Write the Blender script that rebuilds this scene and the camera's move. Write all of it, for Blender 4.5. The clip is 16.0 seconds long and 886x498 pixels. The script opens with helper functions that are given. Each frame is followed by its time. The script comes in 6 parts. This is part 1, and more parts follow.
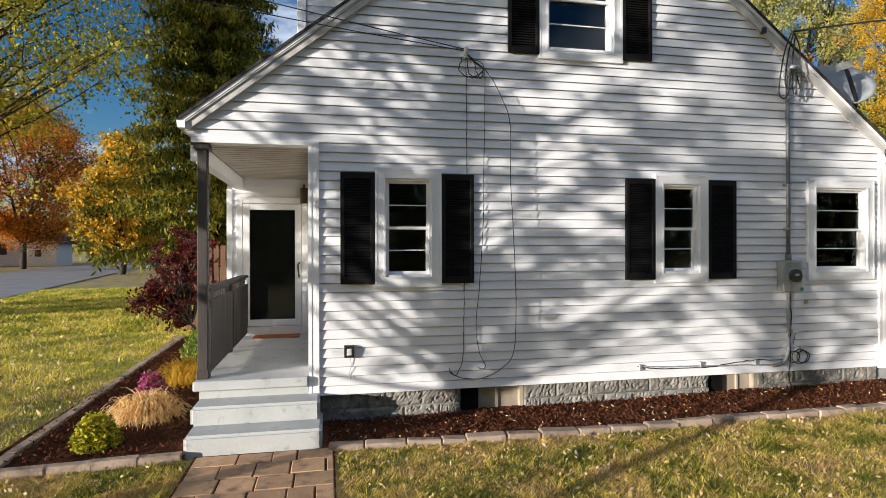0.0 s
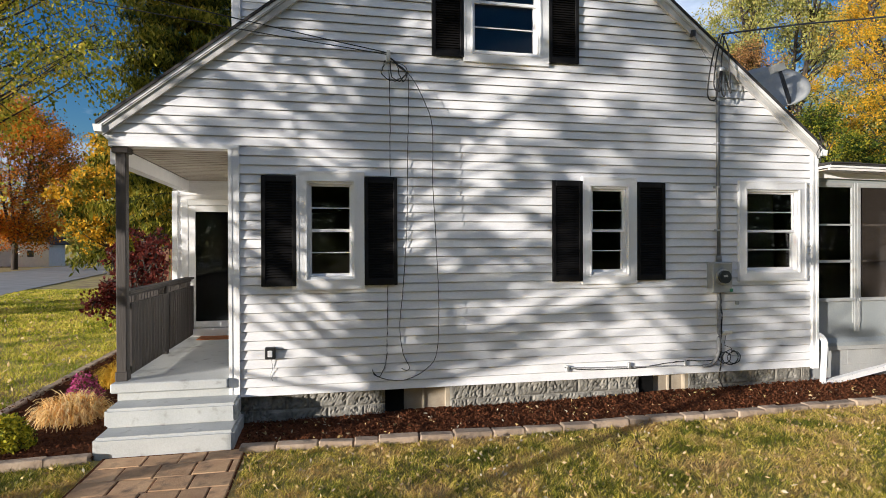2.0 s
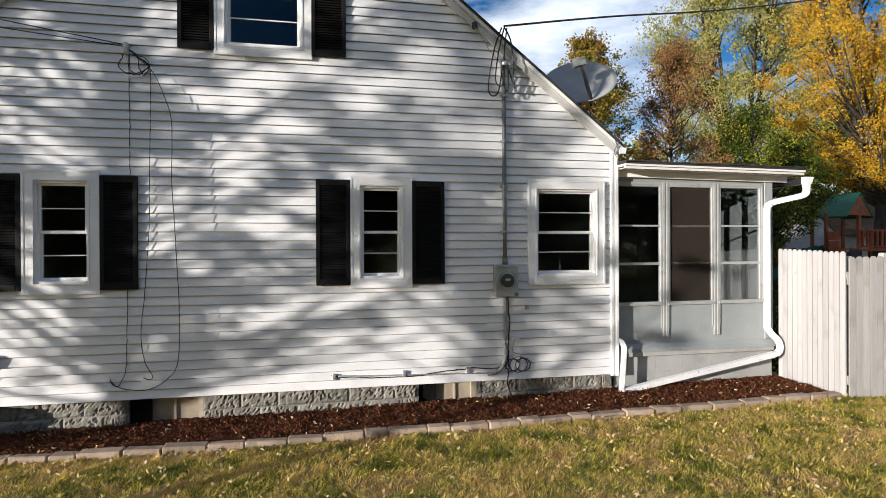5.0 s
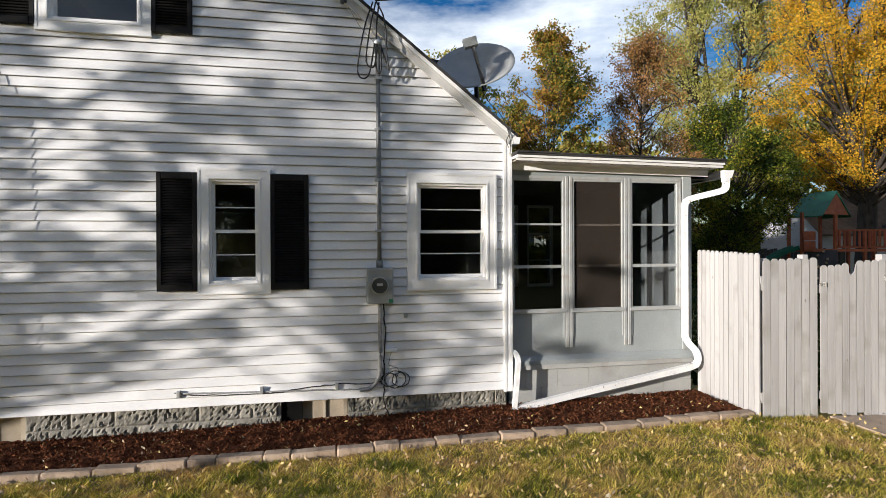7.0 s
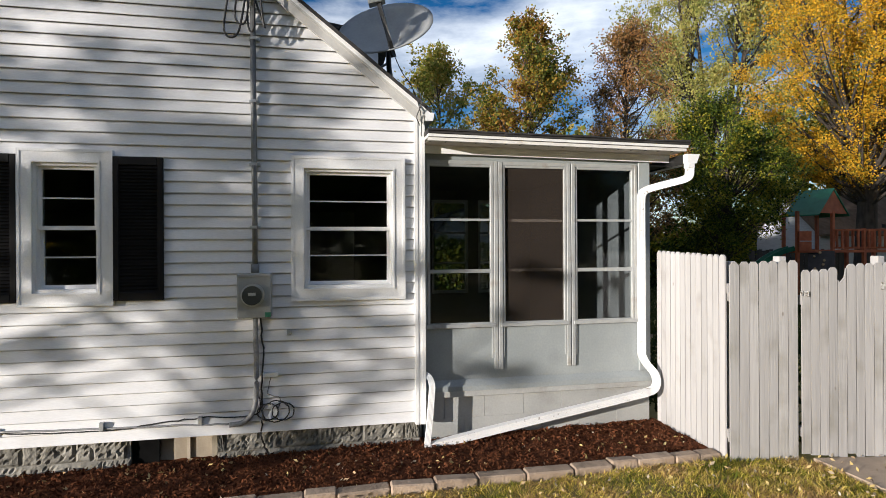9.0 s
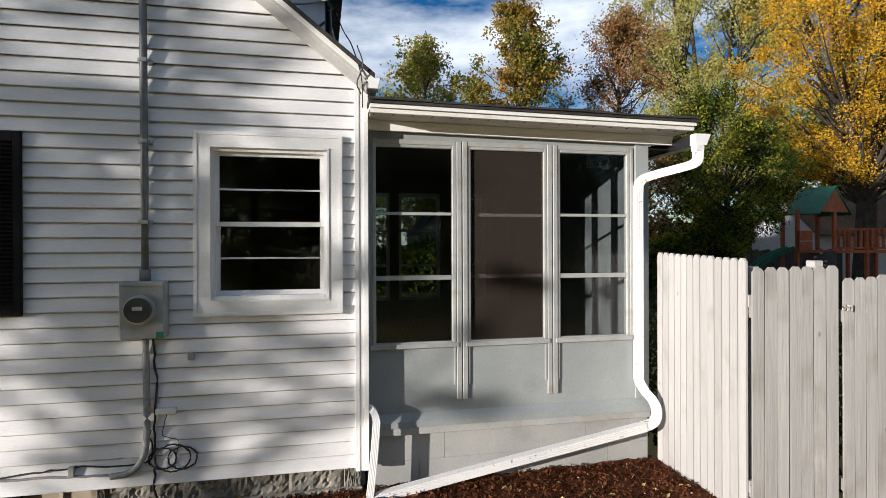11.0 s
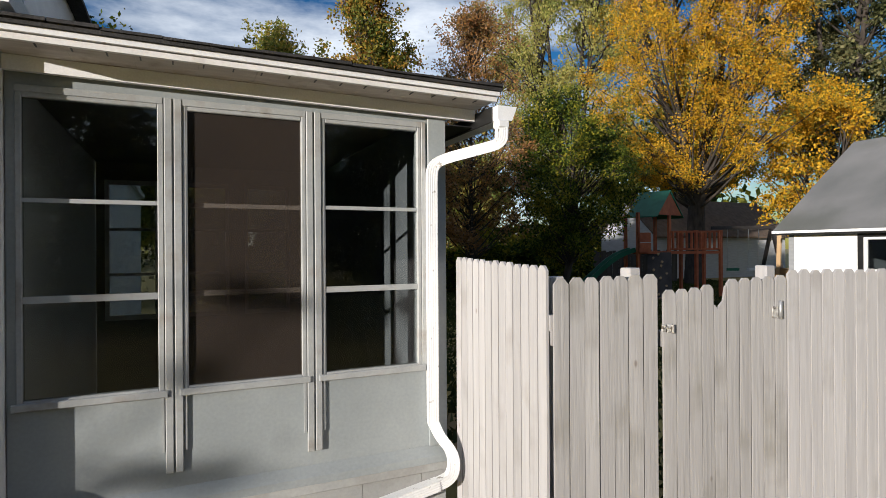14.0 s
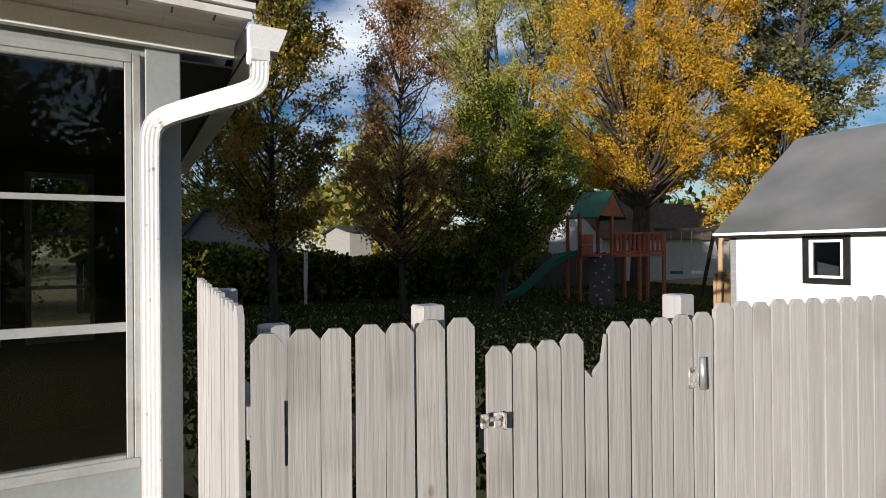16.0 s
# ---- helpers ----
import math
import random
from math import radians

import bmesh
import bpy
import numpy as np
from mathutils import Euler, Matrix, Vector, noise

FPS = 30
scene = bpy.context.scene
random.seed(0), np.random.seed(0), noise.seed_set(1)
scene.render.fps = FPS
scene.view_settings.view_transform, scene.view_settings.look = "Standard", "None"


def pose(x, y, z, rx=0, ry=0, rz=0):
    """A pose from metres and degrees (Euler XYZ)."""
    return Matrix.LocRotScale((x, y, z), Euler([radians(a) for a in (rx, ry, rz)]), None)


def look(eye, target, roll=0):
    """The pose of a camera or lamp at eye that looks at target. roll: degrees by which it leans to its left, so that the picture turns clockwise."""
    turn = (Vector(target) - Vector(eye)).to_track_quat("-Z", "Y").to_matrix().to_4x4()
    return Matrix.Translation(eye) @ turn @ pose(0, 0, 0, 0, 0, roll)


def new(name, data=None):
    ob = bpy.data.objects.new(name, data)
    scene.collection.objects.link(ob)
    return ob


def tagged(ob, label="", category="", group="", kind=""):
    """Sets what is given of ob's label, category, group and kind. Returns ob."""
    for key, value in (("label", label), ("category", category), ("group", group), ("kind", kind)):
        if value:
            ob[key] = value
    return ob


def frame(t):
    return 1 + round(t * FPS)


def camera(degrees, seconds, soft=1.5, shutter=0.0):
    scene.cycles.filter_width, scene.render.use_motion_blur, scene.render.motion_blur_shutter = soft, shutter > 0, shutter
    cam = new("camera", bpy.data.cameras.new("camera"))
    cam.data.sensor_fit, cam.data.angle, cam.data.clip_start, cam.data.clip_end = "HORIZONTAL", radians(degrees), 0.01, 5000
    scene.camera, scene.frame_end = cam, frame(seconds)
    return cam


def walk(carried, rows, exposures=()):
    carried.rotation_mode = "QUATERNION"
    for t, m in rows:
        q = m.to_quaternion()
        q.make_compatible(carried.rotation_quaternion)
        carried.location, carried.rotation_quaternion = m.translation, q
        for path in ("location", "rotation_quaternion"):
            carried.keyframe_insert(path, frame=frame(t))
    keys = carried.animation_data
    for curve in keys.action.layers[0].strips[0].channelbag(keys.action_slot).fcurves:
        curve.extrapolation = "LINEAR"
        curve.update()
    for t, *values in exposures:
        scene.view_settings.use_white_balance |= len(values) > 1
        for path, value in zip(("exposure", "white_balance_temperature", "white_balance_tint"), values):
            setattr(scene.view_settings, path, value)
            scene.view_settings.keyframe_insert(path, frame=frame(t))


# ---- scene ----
cam = camera(76.0, 16.0, soft=0.6)
METRES, EYE, TILT, LEAN, TURN = 11.093, 2.13, 0.0, 0.0, -11.5
ROWS = [
    (0.0, 0.0, 0.0, 0.0, -0.0, -0.11, 0.14),
    (0.5, 0.0165, 0.0007, 0.0005, 0.02, -0.11, 0.14),
    (1.0, 0.0352, 0.0001, 0.0008, 0.04, -0.15, 0.18),
    (1.5, 0.0515, -0.0031, 0.0014, 0.02, -0.16, 0.2),
    (2.0, 0.0776, -0.0037, 0.0024, 0.0, -0.15, 0.23),
    (2.5, 0.1098, -0.0026, 0.0028, 0.02, -0.13, 0.23),
    (3.0, 0.152, -0.0041, 0.0034, -0.01, -0.15, 0.21),
    (3.5, 0.1906, -0.0002, 0.0035, -0.05, -0.15, 0.21),
    (4.0, 0.2368, 0.0066, 0.0031, -0.1, -0.13, 0.25),
    (4.5, 0.2819, 0.0147, 0.003, -0.14, -0.13, 0.27),
    (5.0, 0.3235, 0.0255, 0.0038, -0.18, -0.15, 0.26),
    (7.5, 0.48, 0.1156, 0.0041, -0.12, -0.12, 0.26),
    (8.0, 0.5036, 0.1425, 0.0038, -0.09, -0.08, 0.28),
    (8.5, 0.5225, 0.1682, 0.0036, -0.08, -0.07, 0.29),
    (9.0, 0.5408, 0.1982, 0.0031, -0.06, -0.01, 0.3),
    (9.2, 0.5446, 0.2080, 0.0030, -0.16, 0.0, 0.29),
    (11.3, 0.5751, 0.3068, 0.0044, -1.08, -0.12, 0.16),
    (11.5, 0.5775, 0.3135, 0.0044, -1.48, -0.12, 0.16),
    (12.0, 0.581, 0.3273, 0.0042, -3.35, -0.12, 0.14),
    (12.5, 0.5873, 0.3406, 0.0044, -6.42, -0.16, 0.13),
    (13.0, 0.6017, 0.3577, 0.0052, -9.11, -0.11, 0.17),
    (13.5, 0.6256, 0.3761, 0.005, -11.41, -0.04, 0.27),
    (14.0, 0.6543, 0.3977, 0.0053, -13.37, 0.01, 0.38),
    (14.5, 0.6809, 0.4205, 0.0058, -15.18, 0.03, 0.42),
    (15.0, 0.7104, 0.448, 0.0075, -16.67, 0.03, 0.44),
    (15.5, 0.7379, 0.474, 0.0084, -17.26, 0.07, 0.48),
    (16.0, 0.7627, 0.5009, 0.0096, -17.63, 0.12, 0.48),
]
walk(cam, [(t, pose(0, 0, EYE, TILT, LEAN, TURN) @ pose(METRES * x, METRES * y, METRES * z, 90 + pitch, roll, yaw)) for t, x, y, z, yaw, pitch, roll in ROWS],
     ((0.0, 0.62), (3.0, 0.57), (5.0, 0.50), (7.5, 0.44), (9.0, 0.42), (11.5, 0.36), (13.0, 0.26), (16.0, 0.18)))

# ---------------------------------------------------------------- light
SUN = Vector((0.887, 0.440, -0.125)).normalized()      # the way the sunlight travels
world = bpy.data.worlds.new("sky")
scene.world = world
world.use_nodes = True
wn, wl = world.node_tree.nodes, world.node_tree.links
wn.clear()
sky = wn.new("ShaderNodeTexSky")
sky.sky_type, sky.sun_disc = "NISHITA", False
sky.sun_elevation = math.asin(-SUN.z)
sky.sun_rotation = math.atan2(-SUN.x, -SUN.y)
sky.air_density, sky.dust_density, sky.ozone_density = 1.0, 0.6, 2.5
wtc = wn.new("ShaderNodeTexCoord")
wmap = wn.new("ShaderNodeMapping")
wmap.inputs["Scale"].default_value = (1.0, 1.0, 3.2)
wmap.inputs["Location"].default_value = (0.35, 0.1, 0.2)
cloud = wn.new("ShaderNodeTexNoise")
cloud.inputs["Scale"].default_value, cloud.inputs["Detail"].default_value = 2.6, 7.0
cloud.inputs["Roughness"].default_value = 0.58
cramp = wn.new("ShaderNodeValToRGB")
cramp.color_ramp.elements[0].position, cramp.color_ramp.elements[1].position = 0.46, 0.73
cramp.color_ramp.elements[0].color, cramp.color_ramp.elements[1].color = (0, 0, 0, 1), (0.85, 0.85, 0.85, 1)
cmix = wn.new("ShaderNodeMix")
cmix.data_type = "RGBA"
cmix.inputs["B"].default_value = (9.0, 9.5, 10.1, 1)
sat = wn.new("ShaderNodeHueSaturation")
sat.inputs["Saturation"].default_value, sat.inputs["Hue"].default_value = 1.38, 0.516
bg = wn.new("ShaderNodeBackground")
bg.inputs["Strength"].default_value = 0.108
wout = wn.new("ShaderNodeOutputWorld")
wl.new(wtc.outputs["Generated"], wmap.inputs["Vector"])
wl.new(wmap.outputs["Vector"], cloud.inputs["Vector"])
wl.new(cloud.outputs["Fac"], cramp.inputs["Fac"])
wl.new(sky.outputs["Color"], sat.inputs["Color"])
wl.new(sat.outputs["Color"], cmix.inputs["A"])
wl.new(cramp.outputs["Color"], cmix.inputs["Factor"])
wl.new(cmix.outputs["Result"], bg.inputs["Color"])
wl.new(bg.outputs["Background"], wout.inputs["Surface"])

sun = new("sun", bpy.data.lights.new("sun", "SUN"))
sun.data.energy, sun.data.angle, sun.data.color = 5.45, radians(0.5), (1.0, 0.93, 0.86)
sun.matrix_world = look((0, 0, 30), Vector((0, 0, 30)) + SUN)


# ---------------------------------------------------------------- tools
def gz(x, y=0.0):
    """Height of the ground: a gentle rise towards the fence."""
    return 0.21 + 0.014 * min(max(x, 0.0), 12.0)


def finish(name, me, material, parent, label, smooth):
    ob = new(name, me)
    if material:
        me.materials.append(material)
    if smooth:
        me.polygons.foreach_set("use_smooth", [True] * len(me.polygons))
    if parent:
        ob.parent = parent
        if parent.data is None:
            ob.matrix_parent_inverse = parent.matrix_basis.inverted()
    if label:
        ob["label"] = label
    return ob


def part(name, bm, material, parent=None, label="", smooth=False):
    """Links a bmesh as one mesh object under its thing."""
    bmesh.ops.recalc_face_normals(bm, faces=bm.faces)
    me = bpy.data.meshes.new(name)
    bm.to_mesh(me)
    bm.free()
    return finish(name, me, material, parent, label, smooth)


def raw(name, verts, faces, material, parent=None, label="", smooth=False):
    me = bpy.data.meshes.new(name)
    me.from_pydata([tuple(v) for v in verts], [], [tuple(f) for f in faces])
    me.update()
    return finish(name, me, material, parent, label, smooth)


def thing(name, at, label, category, group="", kind=""):
    """An empty at the base of a thing made of parts."""
    ob = new(name)
    ob.empty_display_size = 0.1
    ob.location = at
    return tagged(ob, label, category, group, kind)


def box(bm, x0, x1, y0, y1, z0, z1, bevel=0.0, rounds=1):
    vs = [bm.verts.new((x, y, z)) for x in (x0, x1) for y in (y0, y1) for z in (z0, z1)]
    fs = [bm.faces.new([vs[i] for i in f]) for f in ((0, 1, 3, 2), (4, 6, 7, 5), (0, 4, 5, 1), (2, 3, 7, 6), (0, 2, 6, 4), (1, 5, 7, 3))]
    if bevel:
        es = list({e for f in fs for e in f.edges})
        bmesh.ops.bevel(bm, geom=es, offset=bevel, segments=rounds, affect="EDGES")
    return bm


def boxes(*specs, bevel=0.0, rounds=1):
    bm = bmesh.new()
    for s in specs:
        box(bm, *s, bevel=bevel, rounds=rounds)
    return bm


def prism(pts, axis, a, b):
    """A polygon, given in the two other axes, drawn out along an axis from a to b."""
    bm = bmesh.new()

    def at(p, c):
        return {"x": (c, p[0], p[1]), "y": (p[0], c, p[1]), "z": (p[0], p[1], c)}[axis]
    lo, hi = [bm.verts.new(at(p, a)) for p in pts], [bm.verts.new(at(p, b)) for p in pts]
    bm.faces.new(lo), bm.faces.new(hi[::-1])
    for i in range(len(pts)):
        j = (i + 1) % len(pts)
        bm.faces.new((lo[i], lo[j], hi[j], hi[i]))
    return bm


def sweep(bm, path, profile, closed=True, cap=True, up=(0, 0, 1)):
    """Draws a profile (across, up) along a path."""
    path = [Vector(p) for p in path]
    rings = []
    for i, p in enumerate(path):
        d = (path[min(i + 1, len(path) - 1)] - path[max(i - 1, 0)]).normalized()
        side = d.cross(Vector(up))
        if side.length < 1e-3:
            side = d.cross(Vector((0, 1, 0)))
        side.normalize()
        top = side.cross(d)
        rings.append([bm.verts.new(p + side * a + top * b) for a, b in profile])
    n = len(profile)
    for r, s in zip(rings, rings[1:]):
        for i in range(n if closed else n - 1):
            j = (i + 1) % n
            bm.faces.new((r[i], r[j], s[j], s[i]))
    if cap and closed:
        bm.faces.new(rings[0][::-1]), bm.faces.new(rings[-1])
    return bm


def ring(r, n=8):
    return [(r * math.cos(2 * math.pi * i / n), r * math.sin(2 * math.pi * i / n)) for i in range(n)]


def tube(path, r, n=8, bm=None):
    return sweep(bm or bmesh.new(), path, ring(r, n))


def smooth_path(pts, steps=6):
    """A Catmull-Rom curve through points."""
    pts = [Vector(p) for p in pts]
    pts = [pts[0] * 2 - pts[1]] + pts + [pts[-1] * 2 - pts[-2]]
    out = []
    for a, b, c, d in zip(pts, pts[1:], pts[2:], pts[3:]):
        for i in range(steps):
            t = i / steps
            out.append(0.5 * ((2 * b) + (c - a) * t + (2 * a - 5 * b + 4 * c - d) * t * t + (3 * b - a - 3 * c + d) * t ** 3))
    return out + [pts[-2]]


# ---------------------------------------------------------------- materials
def nodes_of(name):
    m = bpy.data.materials.new(name)
    m.use_nodes = True
    nt = m.node_tree
    return m, nt, nt.nodes["Principled BSDF"]


def stuff(name, a, b, scale=6.0, rough=0.6, bump=0.15, fine=80.0, metal=0.0, vary=0.0, stretch=(1, 1, 1), island=0.0, spec=0.5, dirt=None, dirt_at=(0.55, 0.75), dirt_scale=1.6, detail=5.0, knots=None):
    """A surface whose colour goes between a and b, with fine grain, optional stains, and variation from piece to piece."""
    m, nt, p = nodes_of(name)
    n, l = nt.nodes, nt.links
    tc, mp = n.new("ShaderNodeTexCoord"), n.new("ShaderNodeMapping")
    mp.inputs["Scale"].default_value = stretch
    where = tc.outputs["Object"]
    if vary:
        oi, sh, ad = n.new("ShaderNodeObjectInfo"), n.new("ShaderNodeVectorMath"), n.new("ShaderNodeVectorMath")
        sh.operation, ad.operation = "SCALE", "ADD"
        sh.inputs[0].default_value = (37.0, 53.0, 71.0)
        l.new(oi.outputs["Random"], sh.inputs["Scale"])
        l.new(where, ad.inputs[0]), l.new(sh.outputs["Vector"], ad.inputs[1])
        where = ad.outputs["Vector"]
    l.new(where, mp.inputs["Vector"])
    big, small = n.new("ShaderNodeTexNoise"), n.new("ShaderNodeTexNoise")
    big.inputs["Scale"].default_value, big.inputs["Detail"].default_value = scale, detail
    small.inputs["Scale"].default_value, small.inputs["Detail"].default_value = fine, 3.0
    for t in (big, small):
        l.new(mp.outputs["Vector"], t.inputs["Vector"])
    ramp = n.new("ShaderNodeValToRGB")
    ramp.color_ramp.elements[0].position, ramp.color_ramp.elements[1].position = 0.32, 0.68
    ramp.color_ramp.elements[0].color, ramp.color_ramp.elements[1].color = (*a, 1), (*b, 1)
    l.new(big.outputs["Fac"], ramp.inputs["Fac"])
    col = ramp.outputs["Color"]
    if dirt:
        dn, dr, dm = n.new("ShaderNodeTexNoise"), n.new("ShaderNodeMapRange"), n.new("ShaderNodeMix")
        dn.inputs["Scale"].default_value, dn.inputs["Detail"].default_value = dirt_scale, 8.0
        dr.inputs["From Min"].default_value, dr.inputs["From Max"].default_value = dirt_at
        dm.data_type = "RGBA"
        dm.inputs["B"].default_value = (*dirt, 1)
        l.new(where, dn.inputs["Vector"])
        l.new(dn.outputs["Fac"], dr.inputs["Value"])
        l.new(dr.outputs["Result"], dm.inputs["Factor"])
        l.new(col, dm.inputs["A"])
        col = dm.outputs["Result"]
    if knots:
        vo, kr, km = n.new("ShaderNodeTexVoronoi"), n.new("ShaderNodeMapRange"), n.new("ShaderNodeMix")
        vo.inputs["Scale"].default_value = 5.0
        ks = n.new("ShaderNodeMapping")
        ks.inputs["Scale"].default_value = (1.0, 1.0, 0.5)
        l.new(where, ks.inputs["Vector"]), l.new(ks.outputs["Vector"], vo.inputs["Vector"])
        kr.inputs["From Min"].default_value, kr.inputs["From Max"].default_value = 0.025, 0.06
        kr.inputs["To Min"].default_value, kr.inputs["To Max"].default_value = 0.75, 0.0
        km.data_type = "RGBA"
        km.inputs["B"].default_value = (*knots, 1)
        l.new(vo.outputs["Distance"], kr.inputs["Value"]), l.new(kr.outputs["Result"], km.inputs["Factor"])
        l.new(col, km.inputs["A"])
        col = km.outputs["Result"]
    hsv = n.new("ShaderNodeHueSaturation")
    l.new(col, hsv.inputs["Color"])
    mr = n.new("ShaderNodeMapRange")
    mr.inputs["To Min"].default_value, mr.inputs["To Max"].default_value = 0.86, 1.12
    l.new(small.outputs["Fac"], mr.inputs["Value"])
    val = mr.outputs["Result"]
    for amount, node in ((vary, "ShaderNodeObjectInfo"), (island, "ShaderNodeNewGeometry")):
        if amount:
            src, r, mul = n.new(node), n.new("ShaderNodeMapRange"), n.new("ShaderNodeMath")
            mul.operation = "MULTIPLY"
            r.inputs["To Min"].default_value, r.inputs["To Max"].default_value = 1 - amount, 1 + amount
            l.new(src.outputs["Random" if node == "ShaderNodeObjectInfo" else "Random Per Island"], r.inputs["Value"])
            l.new(r.outputs["Result"], mul.inputs[0])
            l.new(val, mul.inputs[1])
            val = mul.outputs["Value"]
    l.new(val, hsv.inputs["Value"])
    l.new(hsv.outputs["Color"], p.inputs["Base Color"])
    p.inputs["Roughness"].default_value, p.inputs["Metallic"].default_value = rough, metal
    p.inputs["Specular IOR Level"].default_value = spec
    if bump:
        bp = n.new("ShaderNodeBump")
        bp.inputs["Strength"].default_value, bp.inputs["Distance"].default_value = bump, 0.01
        l.new(small.outputs["Fac"], bp.inputs["Height"])
        l.new(bp.outputs["Normal"], p.inputs["Normal"])
    return m


def leafy(name, cols, rough=0.55, through_light=0.35, patch_scale=0.55, patch_amount=0.35):
    """Leaves: each takes one of the colours, and lets some light through."""
    m, nt, p = nodes_of(name)
    n, l = nt.nodes, nt.links
    geo, ramp = n.new("ShaderNodeNewGeometry"), n.new("ShaderNodeValToRGB")
    el = ramp.color_ramp.elements
    el[0].position, el[0].color = 0.0, (*cols[0], 1)
    el[1].position, el[1].color = 1.0, (*cols[-1], 1)
    for i, c in enumerate(cols[1:-1], 1):
        e = el.new(i / (len(cols) - 1))
        e.color = (*c, 1)
    tc, ns, add = n.new("ShaderNodeTexCoord"), n.new("ShaderNodeTexNoise"), n.new("ShaderNodeMath")
    ns.inputs["Scale"].default_value, ns.inputs["Detail"].default_value = patch_scale, 3.0
    l.new(tc.outputs["Object"], ns.inputs["Vector"])
    mr = n.new("ShaderNodeMapRange")
    mr.inputs["From Min"].default_value, mr.inputs["From Max"].default_value = 0.3, 0.7
    mr.inputs["To Min"].default_value, mr.inputs["To Max"].default_value = -patch_amount, patch_amount
    l.new(ns.outputs["Fac"], mr.inputs["Value"])
    l.new(geo.outputs["Random Per Island"], add.inputs[0])
    l.new(mr.outputs["Result"], add.inputs[1])
    l.new(add.outputs["Value"], ramp.inputs["Fac"])
    l.new(ramp.outputs["Color"], p.inputs["Base Color"])
    p.inputs["Roughness"].default_value = rough
    p.inputs["Specular IOR Level"].default_value = 0.2
    tr, mx = n.new("ShaderNodeBsdfTranslucent"), n.new("ShaderNodeMixShader")
    mx.inputs["Fac"].default_value = through_light
    l.new(ramp.outputs["Color"], tr.inputs["Color"])
    l.new(p.outputs["BSDF"], mx.inputs[1])
    l.new(tr.outputs["BSDF"], mx.inputs[2])
    l.new(mx.outputs["Shader"], n["Material Output"].inputs["Surface"])
    return m


def pane_stuff(name, tint, ior=1.5, rough=0.0, haze=0.0, haze_col=(0.3, 0.25, 0.22)):
    """A thin pane: clear, with a mirror's gloss by Fresnel, and a share of haze for a dusty screen."""
    m, nt, p = nodes_of(name)
    n, l = nt.nodes, nt.links
    n.remove(p)
    clear, gloss, fr, mx = n.new("ShaderNodeBsdfTransparent"), n.new("ShaderNodeBsdfGlossy"), n.new("ShaderNodeFresnel"), n.new("ShaderNodeMixShader")
    clear.inputs["Color"].default_value = (*tint, 1)
    gloss.inputs["Roughness"].default_value = rough
    fr.inputs["IOR"].default_value = ior
    base = clear.outputs["BSDF"]
    if haze:
        df, m2 = n.new("ShaderNodeBsdfDiffuse"), n.new("ShaderNodeMixShader")
        df.inputs["Color"].default_value = (*haze_col, 1)
        m2.inputs["Fac"].default_value = haze
        l.new(base, m2.inputs[1]), l.new(df.outputs["BSDF"], m2.inputs[2])
        base = m2.outputs["Shader"]
    l.new(fr.outputs["Fac"], mx.inputs["Fac"])
    l.new(base, mx.inputs[1]), l.new(gloss.outputs["BSDF"], mx.inputs[2])
    l.new(mx.outputs["Shader"], n["Material Output"].inputs["Surface"])
    return m


VINYL = stuff("white vinyl siding", (0.70, 0.70, 0.71), (0.78, 0.78, 0.78), 3.0, 0.5, 0.05, 60, vary=0.03, stretch=(0.4, 1, 3), dirt=(0.62, 0.61, 0.60), dirt_at=(0.55, 0.8))
TRIM = stuff("white trim paint", (0.74, 0.74, 0.74), (0.82, 0.82, 0.81), 4.0, 0.45, 0.05, 90)
OLDTRIM = stuff("aged white paint", (0.66, 0.64, 0.61), (0.76, 0.74, 0.71), 5.0, 0.55, 0.12, 60, dirt=(0.45, 0.40, 0.35), dirt_at=(0.58, 0.75), dirt_scale=4)
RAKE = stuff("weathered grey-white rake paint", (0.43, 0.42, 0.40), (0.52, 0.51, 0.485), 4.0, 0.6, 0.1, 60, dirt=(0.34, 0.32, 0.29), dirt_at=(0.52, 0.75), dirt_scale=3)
SHUT = stuff("black shutter plastic", (0.006, 0.006, 0.0065), (0.011, 0.010, 0.010), 6.0, 0.65, 0.1, 120, spec=0.18)
GREY = stuff("pale grey porch paint", (0.245, 0.27, 0.275), (0.32, 0.345, 0.348), 1.6, 0.5, 0.06, 50, dirt=(0.22, 0.24, 0.24), dirt_at=(0.55, 0.8), dirt_scale=2.2)
STEP = stuff("pale grey painted concrete", (0.42, 0.432, 0.42), (0.51, 0.52, 0.505), 2.4, 0.65, 0.2, 60, dirt=(0.26, 0.25, 0.23), dirt_at=(0.60, 0.74), dirt_scale=7)
DARKWOOD = stuff("brown stained wood", (0.026, 0.021, 0.018), (0.050, 0.041, 0.035), 5.0, 0.65, 0.3, 60, vary=0.2, stretch=(1, 1, 0.15))
RAILWOOD = stuff("dark grey-brown rail stain", (0.032, 0.026, 0.023), (0.056, 0.047, 0.041), 5.0, 0.7, 0.3, 60, vary=0.2, stretch=(1, 1, 0.15))
BLOCK = stuff("rough concrete block", (0.15, 0.142, 0.12), (0.30, 0.283, 0.245), 9.0, 0.9, 0.9, 40, vary=0.12, dirt=(0.13, 0.12, 0.10), dirt_at=(0.5, 0.7), dirt_scale=6)
MORTAR = stuff("grey mortar", (0.25, 0.24, 0.22), (0.34, 0.33, 0.30), 8.0, 0.9, 0.4, 60)
